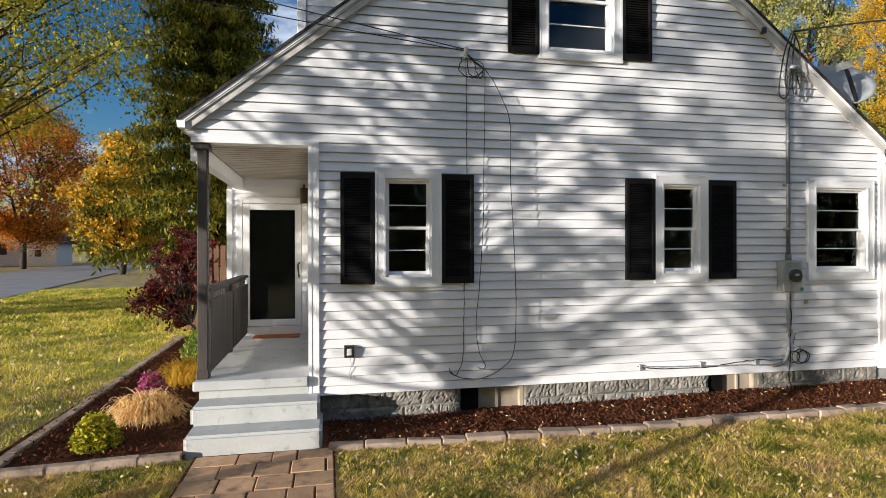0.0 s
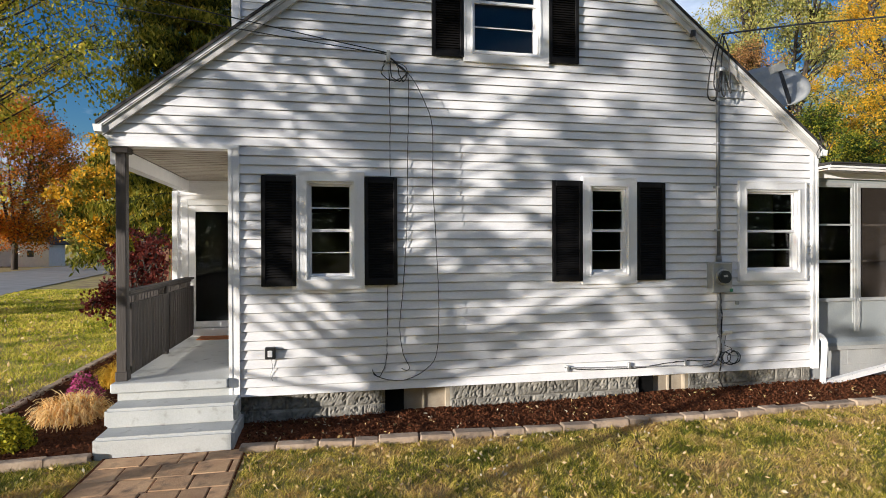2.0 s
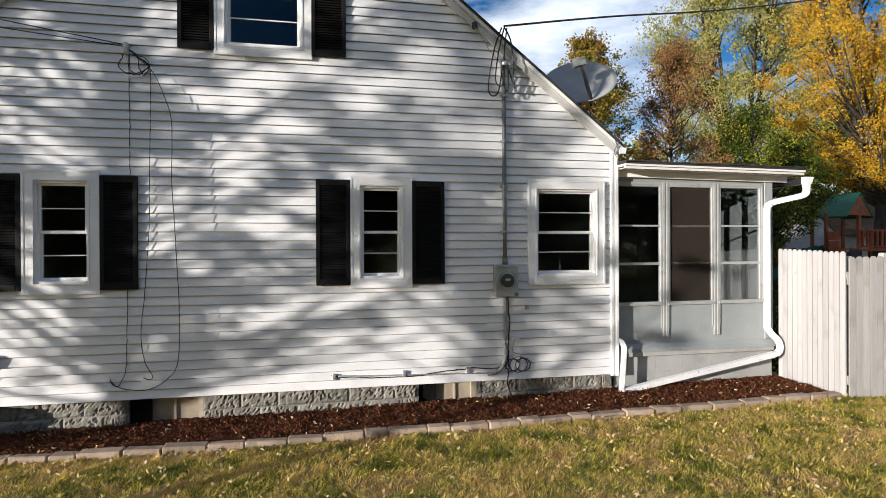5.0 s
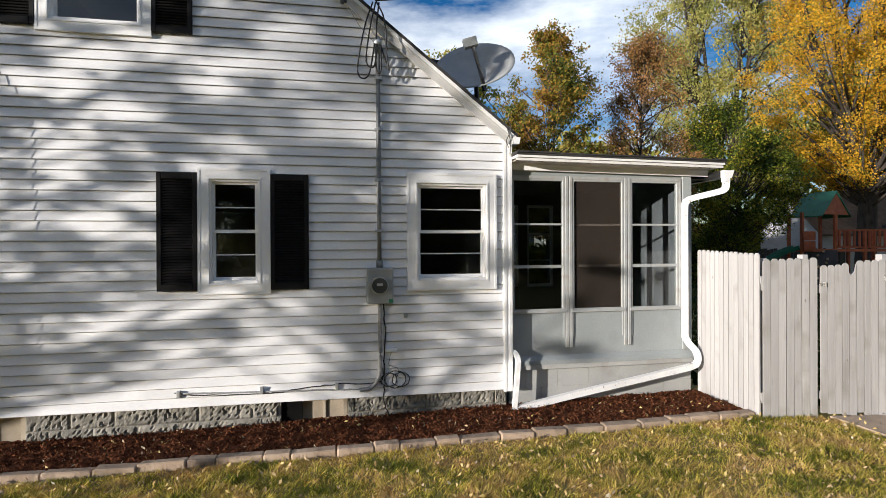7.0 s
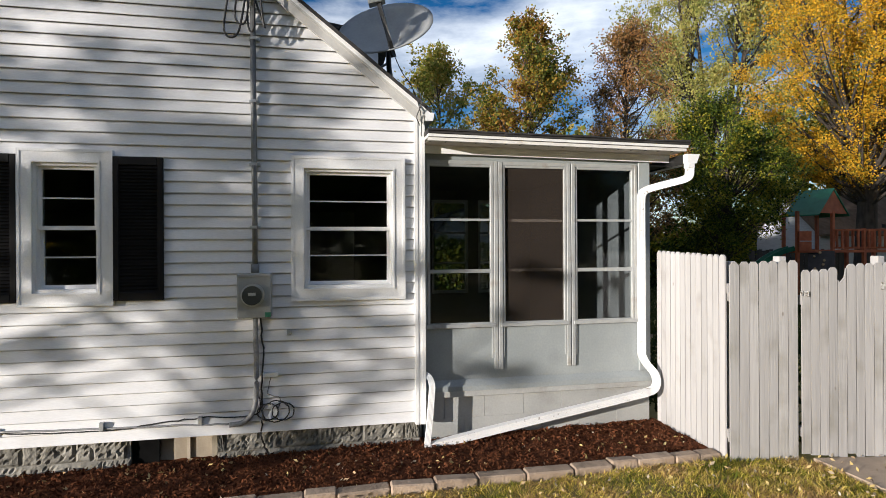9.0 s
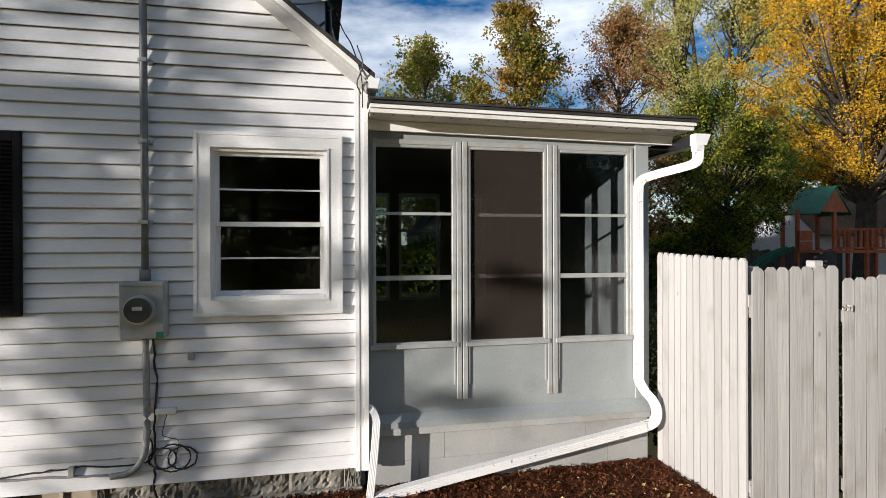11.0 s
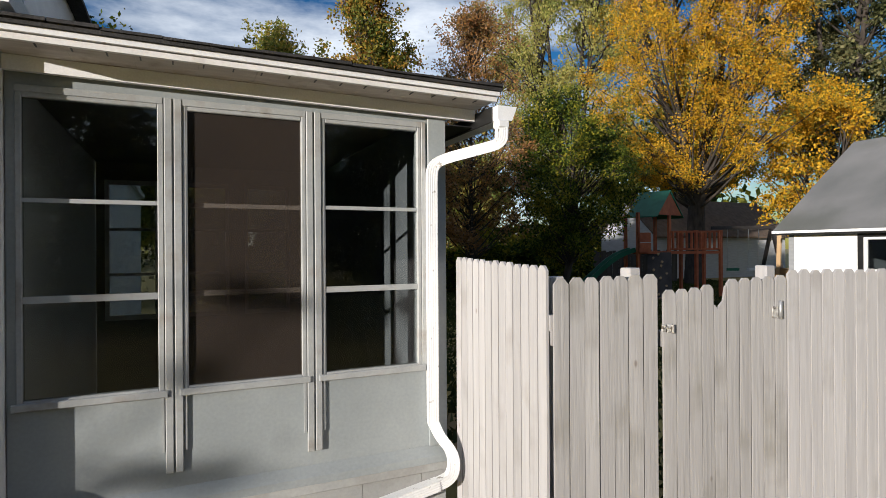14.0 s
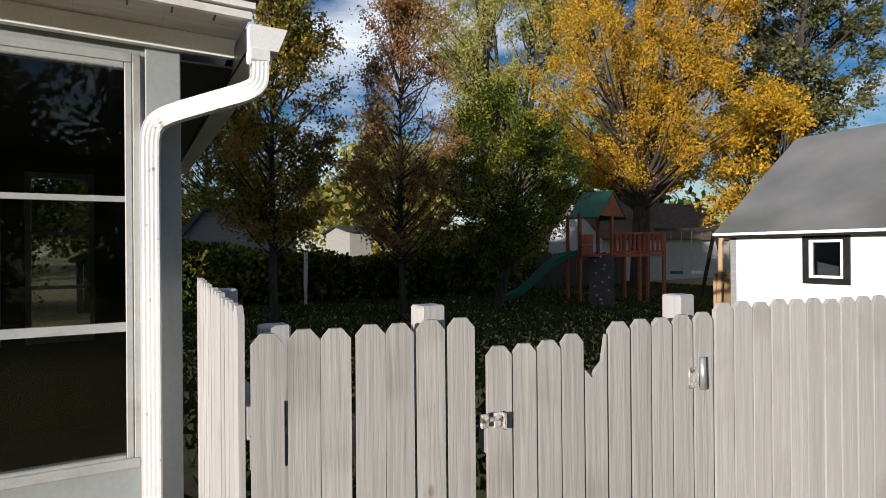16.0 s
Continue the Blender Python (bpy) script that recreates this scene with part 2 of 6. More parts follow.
TAN = stuff("tan basement sash", (0.36, 0.30, 0.22), (0.46, 0.40, 0.31), 6.0, 0.6, 0.1, 60)
PAVER = stuff("warm brown paver", (0.44, 0.25, 0.13), (0.58, 0.365, 0.20), 5.0, 0.9, 0.35, 50, vary=0.2, dirt=(0.20, 0.125, 0.075), dirt_at=(0.52, 0.72), dirt_scale=7)
BASEGREY = stuff("grey painted block", (0.32, 0.325, 0.315), (0.41, 0.41, 0.395), 2.0, 0.65, 0.15, 50, dirt=(0.27, 0.26, 0.24), dirt_at=(0.55, 0.78), dirt_scale=3)
BRICK = stuff("weathered buff edging stone", (0.28, 0.205, 0.145), (0.42, 0.32, 0.235), 5.0, 0.9, 0.7, 50, vary=0.14, dirt=(0.16, 0.12, 0.09), dirt_at=(0.52, 0.72), dirt_scale=7)
MULCH = stuff("dark red bark mulch", (0.050, 0.018, 0.009), (0.14, 0.050, 0.022), 30.0, 0.95, 0.8, 90, island=0.35, spec=0.08)
GROUND = stuff("lawn soil and thatch", (0.26, 0.22, 0.06), (0.40, 0.31, 0.11), 2.6, 0.95, 0.6, 60, dirt=(0.24, 0.155, 0.08), dirt_at=(0.48, 0.68), dirt_scale=0.9)
GRASS = leafy("grass", [(0.13, 0.15, 0.02), (0.36, 0.33, 0.045), (0.60, 0.48, 0.09), (0.80, 0.60, 0.19), (0.50, 0.33, 0.14)], 0.6, 0.35, 2.6, 0.75)
# Greener grass, taken much darker: the yard's shade is in its colour
BACKGRASS = leafy("green grass darkened for yard shade", [(0.018, 0.032, 0.006), (0.035, 0.052, 0.010), (0.055, 0.070, 0.014), (0.075, 0.075, 0.02)], 0.7, 0.2)
FRONTGRASS = leafy("greener front lawn grass", [(0.16, 0.20, 0.018), (0.38, 0.39, 0.035), (0.62, 0.55, 0.07), (0.80, 0.64, 0.16)], 0.6, 0.4, 1.4, 0.6)
LITTER = leafy("fallen leaves", [(0.46, 0.33, 0.18), (0.52, 0.40, 0.16), (0.30, 0.18, 0.08), (0.56, 0.49, 0.37)], 0.6, 0.15)
ROAD = stuff("grey asphalt road", (0.20, 0.20, 0.20), (0.26, 0.26, 0.26), 1.0, 0.9, 0.3, 60)
SHINGLE = stuff("charcoal roof shingle", (0.018, 0.017, 0.017), (0.045, 0.042, 0.041), 12.0, 0.9, 0.5, 90)
SHINGLE2 = stuff("grey garage shingle", (0.13, 0.135, 0.135), (0.20, 0.20, 0.20), 0.8, 0.9, 0.3, 90, dirt=(0.085, 0.09, 0.075), dirt_at=(0.45, 0.75), dirt_scale=0.5)
FENCE = stuff("whitewashed fence wood", (0.355, 0.345, 0.343), (0.405, 0.395, 0.392), 11.0, 0.85, 0.25, 60, vary=0.09, stretch=(1, 1, 0.05), detail=6.0, dirt=(0.27, 0.255, 0.235), dirt_at=(0.56, 0.80), dirt_scale=2.5, knots=(0.20, 0.16, 0.13))
FENCEGREY = stuff("greyed whitewashed fence wood", (0.29, 0.281, 0.274), (0.345, 0.336, 0.328), 11.0, 0.85, 0.35, 60, vary=0.10, stretch=(1, 1, 0.05), detail=6.0, dirt=(0.21, 0.20, 0.175), dirt_at=(0.54, 0.78), dirt_scale=2.5, knots=(0.15, 0.12, 0.10))
GREYTRIM = stuff("grey-white painted window trim", (0.30, 0.312, 0.31), (0.385, 0.393, 0.387), 5.0, 0.55, 0.1, 60, dirt=(0.25, 0.23, 0.20), dirt_at=(0.56, 0.75), dirt_scale=5)
GLASS = pane_stuff("window glass", (0.75, 0.78, 0.78))
LATCHGREY = stuff("weathered painted latch metal", (0.30, 0.28, 0.25), (0.62, 0.61, 0.58), 40.0, 0.7, 0.4, 90, dirt=(0.10, 0.08, 0.06), dirt_at=(0.52, 0.60), dirt_scale=30)
SCREEN = pane_stuff("brown insect screen", (0.42, 0.40, 0.38), 1.3, 0.12, 0.15, (0.16, 0.13, 0.11))
METAL = stuff("dull galvanised metal", (0.42, 0.43, 0.43), (0.55, 0.56, 0.56), 8.0, 0.45, 0.05, 60, metal=0.7)
CONDUIT = stuff("dull grey conduit", (0.13, 0.135, 0.135), (0.21, 0.215, 0.215), 12.0, 0.5, 0.05, 60, metal=0.3)
METERGREY = stuff("grey painted steel", (0.27, 0.28, 0.27), (0.34, 0.35, 0.34), 6.0, 0.5, 0.05, 60)
DISH = stuff("grey satellite dish paint", (0.26, 0.27, 0.27), (0.35, 0.36, 0.355), 3.0, 0.5, 0.03, 40)
CABLE = stuff("black cable", (0.012, 0.011, 0.011), (0.03, 0.028, 0.027), 30.0, 0.55, 0.05, 60)
PALECABLE = stuff("grey cable", (0.22, 0.22, 0.22), (0.33, 0.33, 0.33), 30.0, 0.55, 0.05, 60)
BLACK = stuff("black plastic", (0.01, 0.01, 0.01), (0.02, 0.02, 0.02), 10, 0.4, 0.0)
# Flat black that paints the shadow in the basement window reveals
REVEALSHADE = stuff("matte black for reveal shade", (0.006, 0.006, 0.006), (0.010, 0.010, 0.010), 8, 1.0, 0.0, spec=0.0)
PIPE = stuff("dirty white aluminium", (0.72, 0.72, 0.72), (0.80, 0.80, 0.79), 6.0, 0.45, 0.05, 90, dirt=(0.30, 0.28, 0.25), dirt_at=(0.64, 0.70), dirt_scale=22)
DOORDARK = stuff("black door panel", (0.008, 0.008, 0.008), (0.014, 0.014, 0.014), 3, 0.3, 0.0)
# Room colour lowered so the sunroom looks dim behind its glass
ROOMDARK = stuff("brown sunroom lining darkened as unlit", (0.10, 0.085, 0.07), (0.15, 0.125, 0.105), 2, 0.8, 0.05)
INSIDE = stuff("room plaster", (0.30, 0.28, 0.25), (0.36, 0.34, 0.31), 2, 0.9, 0.05)
BARK = stuff("dark bark", (0.028, 0.022, 0.018), (0.065, 0.053, 0.042), 9, 0.95, 0.8, 40, stretch=(1, 1, 0.3))
MEDAL = stuff("rust orange mat", (0.30, 0.09, 0.03), (0.42, 0.15, 0.05), 9, 0.9, 0.5, 80)
CREAM = stuff("cream porch ceiling", (0.36, 0.31, 0.24), (0.44, 0.39, 0.31), 3, 0.5, 0.05, 60)
BRONZE = stuff("bronze fitting", (0.07, 0.045, 0.025), (0.12, 0.08, 0.05), 10, 0.4, 0.05, metal=0.6)
PLAYRED = stuff("red-stained playset cedar", (0.36, 0.085, 0.03), (0.48, 0.13, 0.05), 6, 0.7, 0.2, 50, vary=0.12)
PLAYGREEN = stuff("dark green plastic", (0.012, 0.13, 0.07), (0.02, 0.17, 0.10), 4, 0.5, 0.05)
GREYSIDE = stuff("weathered grey siding", (0.22, 0.23, 0.24), (0.30, 0.31, 0.32), 2, 0.8, 0.1, stretch=(1, 1, 8))
RAWWOOD = stuff("raw tan lumber", (0.34, 0.22, 0.11), (0.48, 0.33, 0.18), 5, 0.75, 0.2, stretch=(1, 1, 0.2))

WALL_Y = 6.20
APEX_X, APEX_Z, SLOPE = 2.90, 6.85, 0.79


def rake(x):
    return APEX_Z - SLOPE * abs(x - APEX_X)


# ---------------------------------------------------------------- ground
def patch(name, x0, x1, y0, y1, nx, ny, material, height):
    xs, ys = np.linspace(x0, x1, nx), np.linspace(y0, y1, ny)
    vs = [(x, y, height(x, y)) for y in ys for x in xs]
    fs = [(j * nx + i, j * nx + i + 1, (j + 1) * nx + i + 1, (j + 1) * nx + i) for j in range(ny - 1) for i in range(nx - 1)]
    return raw(name, vs, fs, material, smooth=True)


def ground_height(x, y):
    return gz(x, y) + 0.02 * noise.noise((x * 0.5, y * 0.5, 0)) - 0.0000


xs = np.concatenate((np.linspace(-400, -30, 12), np.linspace(-26, 36, 63), np.linspace(42, 400, 12)))
ys = np.concatenate((np.linspace(-300, -14, 10), np.linspace(-12, 44, 57), np.linspace(50, 500, 14)))
gv = [(x, y, ground_height(x, y)) for y in ys for x in xs]
gf = [(j * len(xs) + i, j * len(xs) + i + 1, (j + 1) * len(xs) + i + 1, (j + 1) * len(xs) + i) for j in range(len(ys) - 1) for i in range(len(xs) - 1)]
ground = tagged(raw("ground", gv, gf, GROUND, smooth=True), "autumn lawn of green and straw-coloured grass with fallen leaves", "lawn", kind="structure")

# ---------------------------------------------------------------- house: walls
LEFT, RIGHT, BACK = -0.20, 7.20, 17.0
SID0, LAP = 0.556, 0.1001
WINDOWS = {  # outer casing: x0, x1, z0, z1
    "near_door": (0.515, 1.225, 1.712, 2.990),
    "middle": (3.862, 4.553, 1.718, 2.992),
    "kitchen": (6.018, 7.012, 1.718, 2.990),
    "upper": (2.394, 3.415, 4.318, 5.75),
}
CASE = 0.10


def spans(x0, x1, z):
    """The stretches of wall between x0 and x1 at height z that no window cuts."""
    out = [(x0, x1)]
    for a, b, c, d in WINDOWS.values():
        if c + CASE * 0.5 < z < d - CASE * 0.5:
            a, b = a + CASE * 0.5, b - CASE * 0.5
            out = [s for p, q in out for s in ((p, min(q, a)), (max(p, b), q)) if s[1] - s[0] > 0.01]
    return out


gable_wall = tagged(new("wall_gable"), "gable end clad in white horizontal vinyl siding", "wall", kind="structure")
backing = bmesh.new()
k = 0
course_edges = []
while True:
    z0, z1 = SID0 + LAP * k, SID0 + LAP * (k + 1)
    if z1 > APEX_Z - 0.2:
        break
    low = z1 < 3.27
    if low:
        lo = hi = (LEFT + 0.11, RIGHT - 0.065)
    else:
        lo, hi = [(APEX_X - (APEX_Z - 0.06 - z) / SLOPE, APEX_X + (APEX_Z - 0.06 - z) / SLOPE) for z in (z0, z1)]
        lo = (max(lo[0], -1.36), min(lo[1], RIGHT - 0.0))
    zm = (z0 + z1) / 2
    v, f = [], []
    cut = spans(min(lo[0], hi[0]), max(lo[1], hi[1]), zm)
    for p, q in cut:
        pl, ph = (lo[0], hi[0]) if p == min(lo[0], hi[0]) else (p, p)
        ql, qh = (lo[1], hi[1]) if q == max(lo[1], hi[1]) else (q, q)
        o = len(v)
        y0 = WALL_Y
        up = 0.016 if low else 0.003
        rows = ((y0 - 0.012, z0 + 0.012, 0), (y0 - 0.016, z0, 0), (y0 - 0.0215, z0, 0), (y0 - 0.023, z0 + 0.004, 0), (y0 - 0.004, z1 - 0.008, 1), (y0 + 0.010, z1 - 0.008, 1), (y0 + 0.010, z1 + up, 1))
        for yy, zz, top in rows:
            v += [(ph if top else pl, yy, zz), (qh if top else ql, yy, zz)]
        f += [(o + 2 * r, o + 2 * r + 1, o + 2 * r + 3, o + 2 * r + 2) for r in range(len(rows) - 1)]
    raw("siding_board", v, f, VINYL, gable_wall)
    for p, q in spans(lo[0] if low else max(lo[0], hi[0]) - 0.02, lo[1] if low else min(lo[1], hi[1]) + 0.02, zm):
        box(backing, p, q, WALL_Y + 0.013, WALL_Y + 0.14, z0, z1)
    k += 1
part("sheathing", backing, INSIDE, gable_wall)

trim_parts = thing("corner_trim", (LEFT, WALL_Y, SID0), "white corner posts of the siding", "trim", kind="structure")
part("corner_post", boxes((LEFT - 0.002, LEFT + 0.035, WALL_Y - 0.042, WALL_Y + 0.10, SID0 - 0.02, 3.235), (LEFT + 0.035, LEFT + 0.075, WALL_Y - 0.036, WALL_Y, SID0 - 0.02, 3.235),
                          (LEFT + 0.075, LEFT + 0.11, WALL_Y - 0.042, WALL_Y, SID0 - 0.02, 3.235)), TRIM, trim_parts)
part("corner_post", boxes((RIGHT - 0.085, RIGHT - 0.055, WALL_Y - 0.042, WALL_Y, SID0 - 0.02, 3.40), (RIGHT - 0.055, RIGHT - 0.02, WALL_Y - 0.036, WALL_Y, SID0 - 0.02, 3.40),
                          (RIGHT - 0.02, RIGHT + 0.012, WALL_Y - 0.042, WALL_Y + 0.09, SID0 - 0.02, 3.40)), TRIM, trim_parts)

# rake boards, fascia strip over the porch, roof
rake_boards = thing("rake_trim", (APEX_X, WALL_Y, APEX_Z), "white boards along the gable's sloping edges", "trim", kind="structure")


def sloped(y0, y1, lo, hi, sgn, x_out):
    """A board along one slope of the gable between two heights under the roof's line."""
    xo = APEX_X + sgn * x_out
    pts = [(APEX_X, APEX_Z - lo), (xo, rake(xo) - lo), (xo, rake(xo) - hi), (APEX_X, APEX_Z - hi)]
    return prism(pts, "y", y0, y1)


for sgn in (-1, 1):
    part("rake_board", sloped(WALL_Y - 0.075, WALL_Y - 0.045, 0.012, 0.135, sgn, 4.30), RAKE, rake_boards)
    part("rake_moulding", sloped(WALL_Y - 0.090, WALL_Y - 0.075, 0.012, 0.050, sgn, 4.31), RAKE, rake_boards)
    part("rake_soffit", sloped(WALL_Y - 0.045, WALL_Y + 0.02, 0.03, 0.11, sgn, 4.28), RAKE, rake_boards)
part("frieze", boxes((-1.36, LEFT + 0.11, WALL_Y - 0.045, WALL_Y + 0.12, 3.215, 3.262)), TRIM, rake_boards)

roof = thing("roof", (APEX_X, 10, APEX_Z), "dark charcoal shingled gable roof", "roof", kind="structure")
for sgn in (-1, 1):
    xo = 4.36
    pts = [(APEX_X, APEX_Z + 0.05), (APEX_X + sgn * xo, rake(APEX_X + xo) + 0.05), (APEX_X + sgn * xo, rake(APEX_X + xo) + 0.015), (APEX_X, APEX_Z + 0.015)]
    part("roof_slope", prism(pts, "y", WALL_Y - 0.11, BACK + 0.2), SHINGLE, roof)
    pts = [(APEX_X, APEX_Z + 0.014), (APEX_X + sgn * xo, rake(APEX_X + xo) + 0.014), (APEX_X + sgn * xo, rake(APEX_X + xo) - 0.028), (APEX_X, APEX_Z - 0.028)]
    part("roof_deck", prism(pts, "y", WALL_Y - 0.095, BACK + 0.18), TRIM, roof)

# other walls of the house, closing the rooms
def plain_wall(name, label, *specs, mat=VINYL):
    return tagged(part(name, boxes(*specs), mat), label, "wall", kind="structure")


plain_wall("wall_back", "white siding wall behind", (-1.42, RIGHT, BACK, BACK + 0.14, 0.2, 6.0))
plain_wall("wall_side", "white siding side wall", (RIGHT - 0.14, RIGHT - 0.001, WALL_Y + 0.145, BACK - 0.002, 0.25, 3.42))
plain_wall("wall_porch", "white siding wall beside the porch", (LEFT, LEFT + 0.12, WALL_Y + 0.145, 9.26, 0.25, 3.30))
plain_wall("wall_front", "white siding front wall", (-1.52, -1.38, 9.402, BACK - 0.002, 0.25, 3.36))
tagged(part("floor_inside", boxes((LEFT + 0.125, RIGHT - 0.145, WALL_Y + 0.15, BACK - 0.01, 0.70, 0.78), (-1.27, LEFT + 0.12, 9.42, BACK - 0.01, 0.70, 0.78)), RAWWOOD), "wooden floor inside the house", "floor", kind="structure")
tagged(part("ceiling", boxes((LEFT + 0.125, RIGHT - 0.145, WALL_Y + 0.145, BACK - 0.01, 3.20, 3.26), (-1.27, LEFT + 0.12, 9.42, BACK - 0.01, 3.20, 3.26)), INSIDE), "plaster ceiling inside the house", "ceiling", kind="structure")

# eave gutters along the long sides
for gx, sgn, lab in ((-1.40, -1, "front"), (7.21, 1, "back")):
    g = bmesh.new()
    prof = [(0, 0), (0.0, 0.075), (0.004, 0.075), (0.004, 0.006), (0.065, 0.006), (0.08, 0.075), (0.085, 0.075), (0.07, 0.0)]
    pts = [(gx + sgn * p[0], 3.345 + p[1]) for p in prof]
    tagged(part("eave_gutter", prism(pts, "y", WALL_Y - 0.10, BACK), TRIM), "white aluminium gutter along the eave", "gutter", kind="structure")
    tagged(part("eave_end_cap", prism([(gx, 3.345), (gx + sgn * 0.07, 3.345), (gx + sgn * 0.085, 3.42), (gx, 3.42)], "y", WALL_Y - 0.105, WALL_Y - 0.1005), TRIM), "white end cap of the eave gutter", "gutter cap", kind="structure")

# dormer on the front slope
dormer = thing("dormer", (-0.38, 7.6, 4.2), "white-sided roof dormer with a corner post", "dormer", kind="structure")
for i in range(26):
    z0 = 4.30 + LAP * i
    x1 = APEX_X - (APEX_Z - z0) / SLOPE + 0.3
    raw("siding_board", [(-0.26, 7.62, z0), (max(x1, 0.5), 7.62, z0), (-0.26, 7.60, z0), (max(x1, 0.5), 7.60, z0), (-0.26, 7.618, z0 + LAP), (max(x1, 0.5), 7.618, z0 + LAP)], [(0, 1, 3, 2), (2, 3, 5, 4)], VINYL, dormer)
part("corner_post", boxes((-0.38, -0.265, 7.585, 7.70, 4.20, 6.95), bevel=0.006), TRIM, dormer)
part("dormer_body", boxes((-0.37, 1.6, 7.625, 10.6, 4.2, 6.95)), VINYL, dormer)

# ---------------------------------------------------------------- foundation
foundation = thing("foundation", (LEFT, WALL_Y + 0.07, 0.0), "rough-faced grey concrete block foundation", "foundation", kind="structure")
FY = WALL_Y + 0.065
CELLAR = ((1.472, 2.235), (4.655, 5.36))
part("mortar_core", boxes((LEFT + 0.03, 1.47, FY + 0.012, FY + 0.2, -0.1, SID0 + 0.04), (2.237, 4.653, FY + 0.012, FY + 0.2, -0.1, SID0 + 0.04), (5.362, RIGHT - 0.03, FY + 0.012, FY + 0.2, -0.1, SID0 + 0.04),
                          (1.47, 2.237, FY + 0.012, FY + 0.2, -0.1, 0.20), (4.653, 5.362, FY + 0.012, FY + 0.2, -0.1, 0.26)), MORTAR, foundation)


def rough_block(x0, x1, z0, z1, y, seed):
    """A block with a broken rock face."""
    rnd = random.Random(seed)
    nx, nz = 18, 8
    v, f = [], []
    for j in range(nz + 1):
        for i in range(nx + 1):
            edge = i in (0, nx) or j in (0, nz)
            jit = 0.0 if edge else rnd.choice((-0.006, 0.010, 0.013, 0.014, 0.015, 0.016)) * rnd.uniform(0.8, 1.1)
            v.append((x0 + (x1 - x0) * i / nx, y - jit + (0.004 if edge else 0), z0 + (z1 - z0) * j / nz))
    for j in range(nz):
        for i in range(nx):
            o = j * (nx + 1) + i
            f.append((o, o + 1, o + nx + 2, o + nx + 1))
    return v, f


for row in range(3):
    z0 = 0.575 - 0.2 * (row + 1)
    x = LEFT + 0.03 - (0.2 if row % 2 else 0)
    n = 0
    while x < RIGHT - 0.05:
        a, b = max(x, LEFT + 0.03) + 0.0015, min(x + 0.4, RIGHT - 0.03) - 0.0015
        for c, d in CELLAR:
            if row < 2 and a < d and b > c:
                if a < c - 0.03:
                    b = c
                elif b > d + 0.03:
                    a = d
                else:
                    a = b
        if b - a > 0.04:
            v, f = rough_block(a, b, z0 + 0.0015, z0 + 0.1985, FY, 100 * row + n)
            raw("block", v, f, BLOCK, foundation)
        x += 0.4
        n += 1
for i, (a, b) in enumerate(CELLAR):
    w = thing("basement_window", (a, FY + 0.08, 0.22), "small tan-framed basement window in the block foundation", "basement window", "basement windows")
    zb = 0.24 + 0.03 * i
    part("sill", boxes((a + 0.01, b - 0.01, FY - 0.02, FY + 0.16, zb - 0.035, zb + 0.02), bevel=0.006), BRICK, w)
    part("sash", boxes((a + 0.005, a + 0.03, FY + 0.07, FY + 0.11, zb + 0.022, 0.55), (b - 0.05, b - 0.005, FY + 0.02, FY + 0.19, zb + 0.022, 0.55), (a + 0.44, a + 0.465, FY + 0.07, FY + 0.11, zb + 0.022, 0.55), (a + 0.03, b - 0.05, FY + 0.07, FY + 0.11, 0.51, 0.55)), TAN, w)
    # Black panel added as the shadow on the reveal's left part
    part("reveal_shade", boxes((a + 0.004, a + 0.22, FY + 0.04, FY + 0.068, zb + 0.021, 0.553)), REVEALSHADE, w, "black panel painting the reveal's shadow beside the sash")
    part("pane", boxes((a + 0.03, b - 0.04, FY + 0.092, FY + 0.098, zb + 0.02, 0.515)), stuff("dusty tan pane", (0.30, 0.25, 0.19), (0.38, 0.33, 0.26), 5, 0.3, 0.0), w)


# ---------------------------------------------------------------- windows and shutters
def picture_frame(x0, x1, z0, z1, w, y0, y1, bm=None):
    """A seamless four-sided frame of width w between two depths."""
    bm = bm or bmesh.new()
    loops = [[bm.verts.new((x, y, z)) for x, z in ((x0 + d, z0 + d), (x1 - d, z0 + d), (x1 - d, z1 - d), (x0 + d, z1 - d))] for y, d in ((y1, 0), (y0, 0), (y0, w), (y1, w))]
    for a, b in zip(loops, loops[1:] + loops[:1]):
        for i in range(4):
            j = (i + 1) % 4
            bm.faces.new((a[i], a[j], b[j], b[i]))
    return bm


